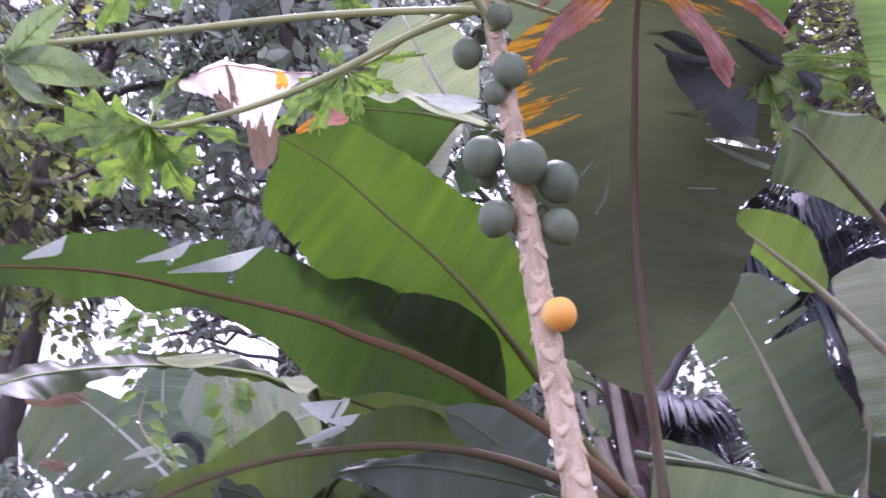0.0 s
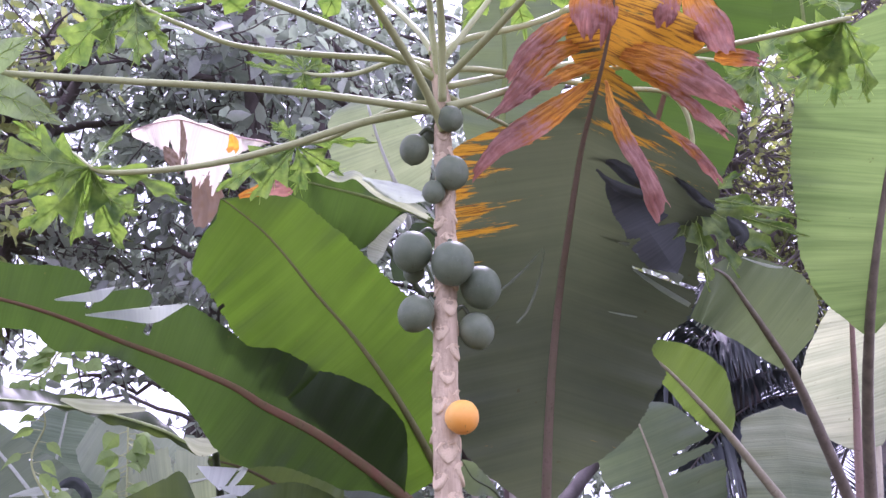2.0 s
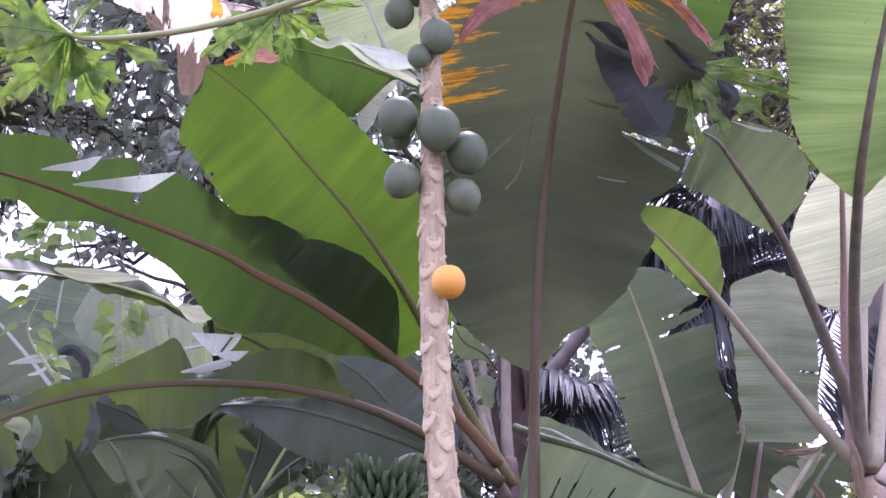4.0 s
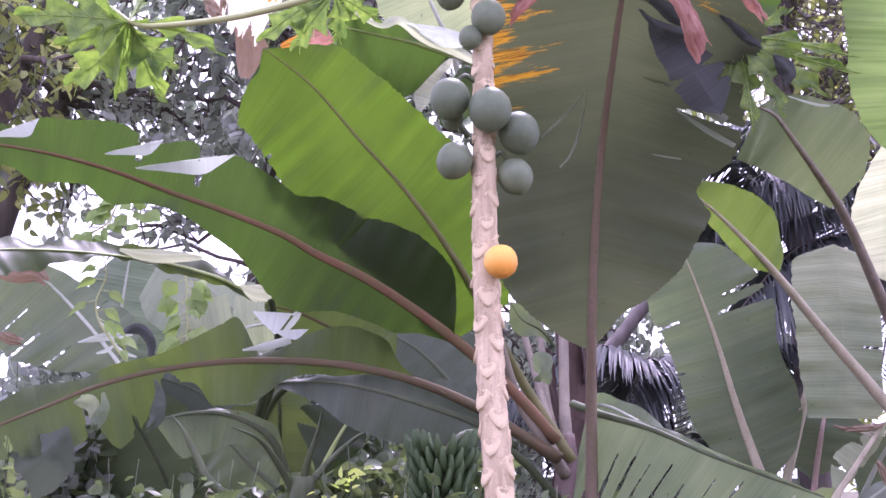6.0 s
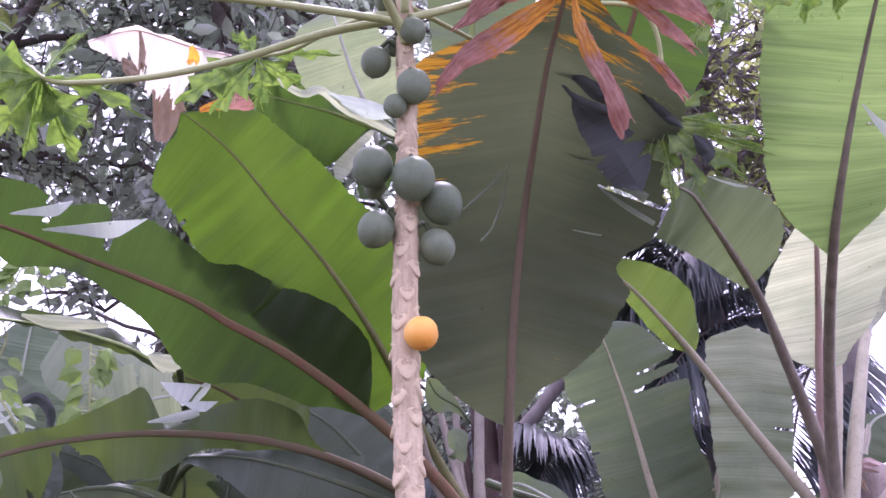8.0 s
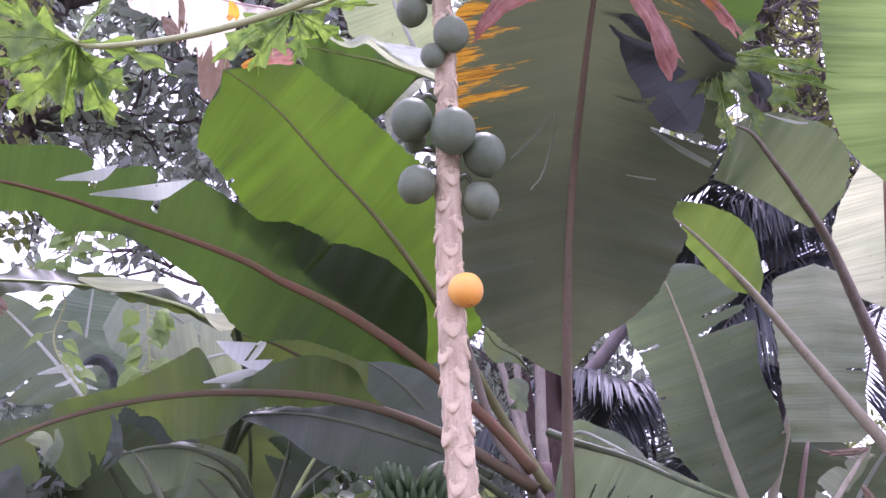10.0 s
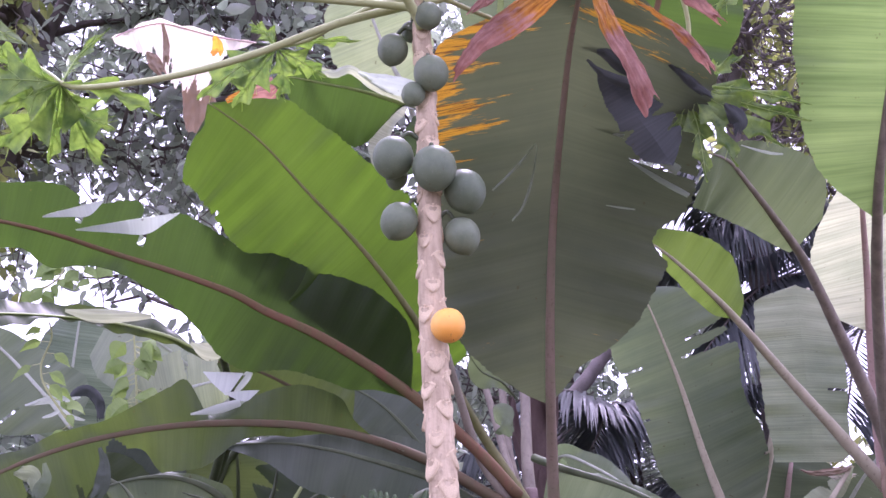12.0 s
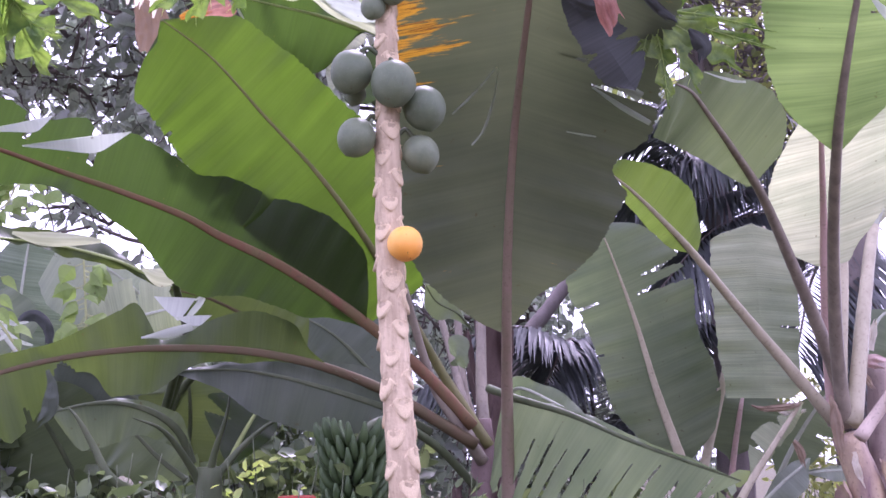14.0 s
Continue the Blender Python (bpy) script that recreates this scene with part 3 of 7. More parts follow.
for k, (place, r, lean) in enumerate(FRUITS):
    ripe = k == len(FRUITS) - 1
    ob = part("fruit", ripe_fruit if ripe else green_fruit, papaya, "ripe orange papaya" if ripe else ("small unripe green papaya" if r < 0.042 else "round dull green unripe papaya"))
    c, tr = trunk_point(place[2])
    away = Vector((place[0] - c[0], place[1] - c[1], 0)).normalized()
    axis = Vector((0, 0, 1)).cross(away)
    ob.matrix_basis = Matrix.Translation(Vector(place) - papaya.location) @ Matrix.Rotation(-radians(lean), 4, axis) @ Matrix.Rotation(k * 1.3, 4, "Z") @ Matrix.Diagonal((r, r, r, 1))
    tip = part("blossom_scar", star, ob)
    tip.location = (0, 0, -1.04 if ripe else -1.125)
    top = Vector(place) + Matrix.Rotation(-radians(lean), 3, axis) @ Vector((0, 0, r * 1.02))
    root = Vector(c) + away * tr * 0.8
    root.z = top.z + 0.005
    hook = [tuple(root), tuple((root + top) / 2 + Vector((0, 0, 0.018))), tuple(top - Vector((0, 0, 0.006)))]
    if not ripe:
        wpart("fruit_stalk", tube("fruit_stalk", hook, (0.007, 0.006), STALK_DARK, 6, 10), papaya)


def papaya_leaf_mesh(size, lobes=7, seed=0, droop=0.5, spread=300.0):
    """A palmate leaf: long lobes, each cut again into side lobes, with raised pale veins. Its stalk joins at the origin; it lies in x and y, and
    the first lobe points to +y."""
    rng = np.random.RandomState(seed)
    verts, faces, vein, blade, pale = [], [], [], [], []

    def bent(x, y, k=1.0):
        r = math.hypot(x, y)
        return (x, y, -droop * k * r * r / size - 0.012 * math.sin(r * 40 + seed) + 0.01 * math.sin(x * 37 + seed))

    for l in range(lobes):
        a = radians(-spread / 2 + spread * l / (lobes - 1)) + rng.uniform(-0.06, 0.06)
        reach = size * (1.0 - 0.38 * abs(2 * l / (lobes - 1) - 1) ** 1.6) * rng.uniform(0.9, 1.08)
        ca, sa = math.cos(a), math.sin(a)
        lift = rng.uniform(0.7, 1.5)
        nu, nv, base = 44, 3, len(verts)
        for i in range(nu + 1):
            u = i / nu
            beat = (u * 3.3 + 0.25 + 0.11 * (l % 3)) % 1.0
            tooth = (beat / 0.72) ** 1.4 if beat < 0.72 else (1 - beat) / 0.28
            w = reach * (0.05 + 0.03 * math.sin(math.pi * u) + 0.2 * tooth * min(1, 2.4 * u) * (1 - 0.35 * u)) * (1 - u ** 4)
            w = max(w, reach * 0.42 * u * max(0.0, min(1.0, (0.42 - u) / 0.14)))
            for j in range(-nv, nv + 1):
                v = j / nv
                y = reach * u + 0.1 * reach * abs(v) * tooth * (1 - u)
                x = w * v
                px, py, pz = bent(x * ca + y * sa, y * ca - x * sa, lift)
                verts.append((px, py, pz + 0.02 * abs(v) * w / reach + 0.0016 * (l % 3)))
                vein.append((y + 0.3 * abs(x), x))
                blade.append((u, v))
        m = 2 * nv + 1
        for i in range(nu):
            for j in range(m - 1):
                q = base + i * m + j
                faces.append((q, q + 1, q + m + 1, q + m))
        main = [bent(reach * u * sa, reach * u * ca, lift) for u in np.linspace(0, 0.96, 12)]
        pale.append(tube_data(np.array(main), (0.0036, 0.0014), 5))
        for side in (-1, 1):
            for u in (0.3, 0.5, 0.68, 0.82):
                y0, dx = reach * u, reach * 0.2 * (1 - 0.5 * u)
                ends = [bent((side * dx * f) * ca + (y0 + dx * 0.7 * f) * sa, (y0 + dx * 0.7 * f) * ca - (side * dx * f) * sa, lift) for f in (0, 0.5, 0.9)]
                pale.append(tube_data(np.array(ends), (0.0018, 0.001), 4, closed=False))
    green = len(faces)
    k = len(verts)
    pv, pf = join(pale)
    verts += [tuple(v) for v in pv]
    vein += [(0, 0)] * len(pv)
    blade += [(0, 0)] * len(pv)
    faces += [tuple(i + k for i in f) for f in pf]
    me = mesh_of("papaya_leaf", verts, faces, PAPAYA_LEAF)
    me.materials.append(PAPAYA_VEIN)
    me.polygons.foreach_set("material_index", [0] * green + [1] * (len(faces) - green))
    for key, table in (("vein", vein), ("blade", blade)):
        layer = me.uv_layers.new(name=key)
        index = np.zeros(len(me.loops), np.int32)
        me.loops.foreach_get("vertex_index", index)
        layer.data.foreach_set("uv", np.array(table, np.float32)[index].ravel())
    return me


def lobed_leaf_mesh(node_at, lobes, seed, mat=None, smooth=False):
    """A papaya leaf whose lobes hang their own ways from the end of the stalk. lobes: (middle, tip, half width)."""
    rng = np.random.RandomState(seed)
    verts, faces, vein, blade, pale = [], [], [], [], []
    for l, (middle, tip, half) in enumerate(lobes):
        pts, at = even(spline((node_at, middle, tip), 90), 49)
        t = np.gradient(pts, axis=0)
        n = unit(np.array((rng.uniform(-0.35, 0.35), -1.0, rng.uniform(-0.7, 0.0))))
        base, nv, shift = len(verts), 4, rng.uniform(0, 0.25, 2)
        lean = rng.uniform(0.1, 0.3)
        ways = [unit(np.cross(unit(d), n)) for d in t]
        for i in range(49):
            u = i / 48
            for j in range(-nv, nv + 1):
                v, side = j / nv, 0 if j < 0 else 1
                beat = (u * (3.0 + 0.5 * side) + 0.2 + shift[side]) % 1.0
                tooth = (beat / 0.75) ** 1.3 if beat < 0.75 else (1 - beat) / 0.25
                if smooth:
                    tooth *= 0.12
                    w = half * (0.2 + 0.95 * math.sin(math.pi * u ** 0.8) + 0.4 * tooth) * (1 - u ** 5)
                else:
                    w = half * (0.17 + 0.17 * math.sin(math.pi * u) + 0.95 * tooth * min(1, 3 * u)) * (1 - u ** 3.5) * min(1.0, 0.35 + 3 * u)
                q = pts[i] + ways[i] * w * v + unit(t[i]) * 0.5 * half * abs(v) * tooth * (1 - u)
                dip = lean * w * abs(v) - 0.006 * math.sin(u * 19 + 5 * v + seed) * abs(v) - 0.02 * half / 0.06 * tooth * v * v
                verts.append(q - n * dip + n * 0.002 * (l % 4))
                vein.append((at[i] + 0.4 * w * abs(v), w * v))
                blade.append((u, v))
        m = 2 * nv + 1
        for i in range(48):
            for j in range(m - 1):
                q = base + i * m + j
                faces.append((q, q + 1, q + m + 1, q + m))
        pale.append(tube_data(pts[:47:3] + n * 0.002, (0.0032, 0.0012), 5))
        for side in (-1, 1):
            for u in (0.2, 0.36, 0.52, 0.68, 0.8):
                i = int(u * 48)
                ends = [pts[i] + ways[i] * side * half * f * (0.9 - 0.5 * u) + unit(t[i]) * half * f * 0.75 - n * lean * half * f * 0.8 + n * 0.003 for f in (0, 0.5, 1.0)]
                pale.append(tube_data(np.array(ends), (0.0015, 0.0007), 4, closed=False))
    green, k = len(faces), len(verts)
    pv, pf = join(pale)
    verts += [tuple(v) for v in pv]
    vein += [(0, 0)] * len(pv)
    blade += [(0, 0)] * len(pv)
    faces += [tuple(i + k for i in f) for f in pf]
    me = mesh_of("papaya_leaf", verts, faces, mat or PAPAYA_LEAF)
    me.materials.append(PAPAYA_VEIN)
    me.polygons.foreach_set("material_index", [0] * green + [1] * (len(faces) - green))
    for key, table in (("vein", vein), ("blade", blade)):
        layer = me.uv_layers.new(name=key)
        index = np.zeros(len(me.loops), np.int32)
        me.loops.foreach_get("vertex_index", index)
        layer.data.foreach_set("uv", np.array(table, np.float32)[index].ravel())
    return me


# the hanging leaves: where the stalk ends, then the lobes
LOBES_A = ((-1.012, 3.04, 2.819), (((-1.099, 2.99, 2.846), (-1.219, 2.94, 2.914), 0.05), ((-1.111, 2.94, 2.791), (-1.278, 2.84, 2.753), 0.07), ((-1.09, 2.99, 2.756), (-1.209, 2.99, 2.726), 0.06), ((-1.093, 3.09, 2.735), (-1.226, 3.14, 2.655), 0.075), ((-1.057, 3.14, 2.746), (-1.086, 3.19, 2.627), 0.05), ((-0.959, 3.09, 2.743), (-0.863, 3.09, 2.694), 0.07), ((-0.973, 3.14, 2.699), (-0.922, 3.19, 2.617), 0.06), ((-0.873, 3.06, 2.803), (-0.727, 3.09, 2.726), 0.036), ((-1.002, 3.14, 2.947), (-0.929, 3.19, 3.061), 0.026)))
LOBES_B = ((-0.874, 2.81, 3.24), (((-0.967, 2.79, 3.157), (-1.073, 2.83, 3.019), 0.075), ((-0.853, 2.79, 3.135), (-0.838, 2.81, 3.033), 0.06), ((-0.81, 2.79, 3.149), (-0.755, 2.81, 3.084), 0.04), ((-0.812, 2.83, 3.222), (-0.734, 2.85, 3.223), 0.018), ((-0.925, 2.81, 3.165), (-0.961, 2.83, 3.066), 0.05), ((-0.857, 2.81, 3.275), (-0.841, 2.81, 3.336), 0.03)))
LOBES_C = ((-1.288, 2.7, 2.905), (((-1.114, 2.66, 2.841), (-0.956, 2.64, 2.756), 0.046), ((-1.171, 2.66, 2.975), (-1.071, 2.64, 3.026), 0.036), ((-1.2, 2.68, 2.79), (-1.12, 2.68, 2.745), 0.024)))
LOBES_D = ((-0.441, 3.35, 3.331), (((-0.506, 3.35, 3.374), (-0.636, 3.35, 3.405), 0.022), ((-0.524, 3.35, 3.335), (-0.647, 3.37, 3.373), 0.022), ((-0.396, 3.35, 3.361), (-0.341, 3.35, 3.322), 0.03), ((-0.407, 3.35, 3.287), (-0.33, 3.38, 3.26), 0.03), ((-0.445, 3.35, 3.287), (-0.455, 3.37, 3.242), 0.03), ((-0.448, 3.35, 3.383), (-0.469, 3.35, 3.44), 0.03)))
LOBES_E = ((-0.459, 3.45, 3.103), (((-0.496, 3.45, 3.154), (-0.555, 3.45, 3.189), 0.035), ((-0.572, 3.45, 3.044), (-0.72, 3.48, 2.936), 0.06), ((-0.523, 3.45, 3.012), (-0.604, 3.48, 2.907), 0.06), ((-0.439, 3.47, 3.021), (-0.459, 3.5, 2.94), 0.05), ((-0.344, 3.45, 3.124), (-0.182, 3.45, 3.123), 0.024), ((-0.371, 3.45, 3.047), (-0.295, 3.48, 3.01), 0.045)))
LOBES_F = ((0.878, 3.5, 2.971), (((1.078, 3.48, 2.935), (1.281, 3.46, 2.872), 0.032), ((1.065, 3.47, 2.887), (1.269, 3.44, 2.811), 0.036), ((1.042, 3.47, 2.845), (1.178, 3.45, 2.722), 0.05), ((0.974, 3.48, 2.823), (1.023, 3.48, 2.67), 0.05), ((0.916, 3.5, 2.821), (0.931, 3.5, 2.628), 0.045), ((0.871, 3.52, 2.861), (0.825, 3.54, 2.728), 0.035), ((0.988, 3.52, 3.02), (1.095, 3.54, 3.087), 0.035)))
LOBES_G = ((1.264, 2.97, 3.356), (((1.223, 3.12, 3.395), (1.08, 3.17, 3.414), 0.06), ((1.217, 3.12, 3.333), (1.098, 3.17, 3.281), 0.075), ((1.249, 3.12, 3.292), (1.166, 3.17, 3.18), 0.07), ((1.277, 3.07, 3.255), (1.289, 3.17, 3.148), 0.065), ((1.355, 3.07, 3.277), (1.4, 3.17, 3.172), 0.06), ((1.265, 3.02, 3.449), (1.179, 3.07, 3.499), 0.05)))
LOBES_H = ((1.199, 3.6, 3.548), (((1.12, 3.58, 3.4), (1.034, 3.6, 3.259), 0.06), ((1.183, 3.58, 3.413), (1.16, 3.6, 3.309), 0.05), ((1.278, 3.6, 3.497), (1.384, 3.62, 3.441), 0.05), ((1.248, 3.6, 3.626), (1.327, 3.62, 3.737), 0.05), ((1.09, 3.6, 3.479), (0.992, 3.63, 3.434), 0.05)))
# each stalk: its line from the crown outwards, its thickness, and its leaf: size, turn, tilt and droop, or the lobes
PETIOLES = ()
PETIOLES += (
    (((0.023, 3, 3.01), (-0.082, 2.95, 3.003), (-0.441, 2.85, 2.99), (-0.916, 2.75, 2.956), (-1.289, 2.7, 2.946), (-1.384, 2.7, 2.954)), (0.013, 0.008), LOBES_C),
    (((0.016, 3, 3.029), (-0.217, 3, 2.97), (-0.448, 3, 2.882), (-0.682, 3.02, 2.827), (-0.919, 3.04, 2.806), (-1.001, 3.04, 2.815), (-1.051, 3.04, 2.85), (-1.082, 3.05, 2.873)), (0.013, 0.009, 0.007), LOBES_A),
    (((-0.003, 3, 3.144), (-0.104, 2.97, 3.166), (-0.388, 2.9, 3.142), (-0.584, 2.86, 3.14), (-0.715, 2.83, 3.175), (-0.831, 2.81, 3.217), (-0.873, 2.8, 3.251)), (0.012, 0.008, 0.006), LOBES_B),
    (((0.001, 3, 3.124), (-0.104, 2.93, 3.155), (-0.301, 2.8, 3.176), (-0.487, 2.7, 3.194), (-0.629, 2.6, 3.187)), (0.013, 0.01, 0.008), (0.3, 160, 0, 60, 0.4)),
)
PETIOLES += (
    (((0.029, 2.97, 2.939), (0.001, 2.93, 2.982), (-0.069, 2.8, 3.057), (-0.181, 2.6, 3.14), (-0.224, 2.5, 3.169)), (0.016, 0.012, 0.009), (0.3, 170, 0, 0, 0.4)),
    (((-0.007, 3.05, 3.241), (-0.055, 3.1, 3.347), (-0.161, 3.2, 3.521), (-0.276, 3.3, 3.702)), (0.011, 0.008), (0.3, 10, 0, 30, 0.4)),
    (((0.015, 3, 3.096), (-0.01, 2.95, 3.242), (-0.024, 2.9, 3.349), (-0.035, 2.85, 3.435)), (0.012, 0.009), (0.3, 170, 0, 0, 0.4)),
    (((0.022, 2.96, 3.027), (0.015, 2.85, 3.183), (0.003, 2.75, 3.271), (-0.005, 2.7, 3.351)), (0.013, 0.01), (0.3, 190, 0, 180, 0.4)),
)
PETIOLES += (
    (((0.026, 2.97, 3.099), (0.081, 2.9, 3.128), (0.173, 2.8, 3.186), (0.245, 2.7, 3.228), (0.312, 2.6, 3.255)), (0.013, 0.01), (0.3, 170, 0, -50, 0.4)),
    (((0.018, 3.02, 3.195), (0.088, 3.05, 3.315), (0.171, 3.1, 3.474), (0.24, 3.15, 3.629)), (0.012, 0.008), (0.3, 0, 0, -20, 0.4)),
    (((0.018, 3.03, 3.187), (0.072, 3.1, 3.314), (0.32, 3.2, 3.452), (0.518, 3.3, 3.61), (0.71, 3.4, 3.768)), (0.012, 0.009), (0.32, 0, 0, -60, 0.4)),
    (((0.036, 2.98, 3.019), (0.122, 3, 3.057), (0.288, 3.1, 3.163), (0.548, 3.15, 3.256), (0.988, 3.08, 3.332), (1.28, 2.95, 3.348)), (0.014, 0.01, 0.008), LOBES_G),
)
PETIOLES += (
    (((0.022, 3.03, 3.161), (0.127, 3.1, 3.218), (0.443, 3.3, 3.293), (0.633, 3.4, 3.328), (0.832, 3.42, 3.317), (0.902, 3.46, 3.176), (0.88, 3.5, 2.964)), (0.011, 0.008), LOBES_F),
    (((0.001, 3.05, 3.201), (-0.106, 3.1, 3.247), (-0.253, 3.2, 3.247), (-0.372, 3.3, 3.293), (-0.439, 3.35, 3.327)), (0.01, 0.006), LOBES_D),
    (((0.012, 3.05, 3.064), (-0.083, 3.1, 3.087), (-0.232, 3.3, 3.12), (-0.349, 3.4, 3.107), (-0.459, 3.45, 3.106)), (0.01, 0.006), LOBES_E),
    (((0.038, 3.05, 3.094), (0.167, 3.15, 3.081), (0.29, 3.3, 3.1)), (0.009, 0.006), None),
)
PETIOLES += (
    (((0.028, 3.04, 3.118), (0.33, 3.3, 3.333), (0.772, 3.55, 3.546), (1.235, 3.7, 3.611)), (0.012, 0.008), LOBES_H),
)
for k, (line, thick, leaf) in enumerate(PETIOLES):
    stalk = wpart("petiole", tube("petiole", line, thick, PETIOLE, 8, 30), papaya)
    if leaf and len(leaf) == 2:
        pale = leaf is LOBES_C
        blade = under(new("leaf", lobed_leaf_mesh(leaf[0], leaf[1], 11 + k, PAPAYA_UNDER if pale else None, pale)), stalk)
        blade.location = (0, 0, 0)
        tagged(blade, "pale grey-green papaya leaf with smooth lobes" if pale else "mottled yellow-green papaya leaf with drooping toothed lobes")
    elif leaf:
        size, rx, ry, rz, droop = leaf
        blade = part("leaf", papaya_leaf_mesh(size, 7, 11 + k, droop), stalk, "deeply lobed green papaya leaf with pale veins")
        blade.matrix_basis = pose(*line[-1], rx, ry, rz)
# bud cluster at the very top
bud_rng = np.random.RandomState(8)
buds = [tube_data(wobble((0.0, 3.0, 3.2), np.array((0.0, 3.0, 3.27)) + bud_rng.normal(size=3) * (0.04, 0.04, 0.02), 6, 0.004, bud_rng), (0.008, 0.011, 0.004), 6) for k in range(9)]
wpart("bud_cluster", mesh_of("bud_cluster", *join(buds), PETIOLE), papaya)


# ---- banana plant in the middle ----
def pseudostem(owner, line, radii, label, mat=None):
    curve = spline(line, 24)
    ob = wpart("pseudostem", mesh_of("pseudostem", *tube_data(curve, radii, 16, 0.04, 4), mat or SHEATH), owner, label)
    rng = np.random.RandomState(len(owner.name))
    for k in range(6):
        a = k * 2.4
        out = np.array((math.cos(a), math.sin(a), 0))
        i = 6 + 2 * k
        r = np.interp(i / 23, np.linspace(0, 1, len(radii)), radii)
        run = [curve[min(i + j, 23)] + out * r * (1.03 + 0.05 * j) for j in (0, 2, 4)]
        sheath = strip_mesh(run, (r * 1.7, r * 1.5, r * 0.6), mat or SHEATH, tuple(-out), 0.9, k, 14, 6)
        s = under(new("leaf_sheath", sheath), ob)
        s.location = (0, 0, 0)
    return ob


plant_a = thing("banana_plant", (0.44, 5.1, 0), "large banana plant with broad leaves and a withered hanging leaf", "banana plant", "banana plants")
pseudostem(plant_a, ((0.44, 5.1, -0.05), (0.435, 5.1, 0.5), (0.44, 5.1, 1.0), (0.44, 5.1, 1.4), (0.44, 5.08, 1.72)), (0.13, 0.115, 0.1, 0.075, 0.03), "dark purplish banana stem", SHEATH_DARK)
banana_leaf(plant_a, rib=((0.456, 5.05, 1.599), (0.222, 5, 1.966), (-0.031, 4.688, 2.381), (-0.243, 4.479, 2.653), (-0.452, 4.297, 2.854), (-0.628, 4.142, 3.027), (-0.779, 4.029, 3.122), (-0.808, 4.01, 3.134)), start=0.330,
    right=(0.116, 0.147, 0.173, 0.195, 0.218, 0.239, 0.255, 0.274, 0.291, 0.296, 0.302, 0.3, 0.287, 0.275, 0.266, 0.263, 0.258, 0.25, 0.24, 0.228, 0.215, 0.202, 0.175, 0.117, 0.052, 0), left=(0.179, 0.211, 0.229, 0.247, 0.263, 0.282, 0.301, 0.318, 0.333, 0.345, 0.356, 0.366, 0.371, 0.371, 0.371, 0.366, 0.36, 0.353, 0.345, 0.339, 0.333, 0.326, 0.317, 0.305, 0.286, 0.059), facing=(0.437, -0.844, -0.31), mat=LEAF_FRESH, rib_mat=RIB_MOSS, thick=(0.0260, 0.0170, 0.0075, 0.0040, 0.0018), label="broad upright banana leaf glowing green against the sky",
    tears=((-1, 0.6, 0.4, 0.01), (-1, 0.78, 0.1, 0.012)), seed=1, fold=0.0, nu=240, nv=12)
leaf2 = banana_leaf(plant_a, rib=((0.38, 4.95, 1.683), (0.217, 4.88, 1.862), (0.018, 4.78, 2.035), (-0.199, 4.65, 2.187), (-0.426, 4.48, 2.314), (-0.622, 4.35, 2.393), (-0.745, 4.25, 2.451), (-0.939, 4.1, 2.505), (-1.12, 3.95, 2.543), (-1.27, 3.75, 2.566), (-1.398, 3.55, 2.563), (-1.518, 3.38, 2.545), (-1.603, 3.25, 2.52), (-1.702, 3.05, 2.439)), start=0.160,
    right=(0, 0, 0.003, 0.12, 0.22, 0.253, 0.263, 0.269, 0.258, 0.244, 0.224, 0.227, 0.224, 0.209, 0.166, 0.184, 0.2, 0.21, 0.212, 0.157, 0.206, 0.188, 0.154, 0.153, 0.169, 0.159, 0.14, 0.123, 0.11, 0.066, 0.073, 0.066, 0.059, 0.042, 0.022, 0.003), left=(0.025, 0.025, 0.024, 0.049, 0.078, 0.128, 0.138, 0.15, 0.164, 0.179, 0.207, 0.243, 0.246, 0.226, 0.204, 0.168, 0.137, 0.114, 0.093, 0.071, 0.061, 0.065, 0.087, 0.114, 0.106, 0.075, 0.082, 0.093, 0.101, 0.069, 0.061, 0.063, 0.06, 0.047, 0.025, 0.002), facing=(0.097, -0.972, -0.214), mat=LEAF_GREEN, rib_mat=RIB_RED, thick=(0.0270, 0.0240, 0.0180, 0.0120, 0.0080, 0.0050, 0.0025), label="long arching banana leaf with reddish midrib and torn edge",
    tears=((1, 0.55, 0.8, 0.03), (1, 0.65, 0.75, 0.025), (1, 0.83, 0.7, 0.02)), seed=2, fold=0.05, nu=200, nv=12)
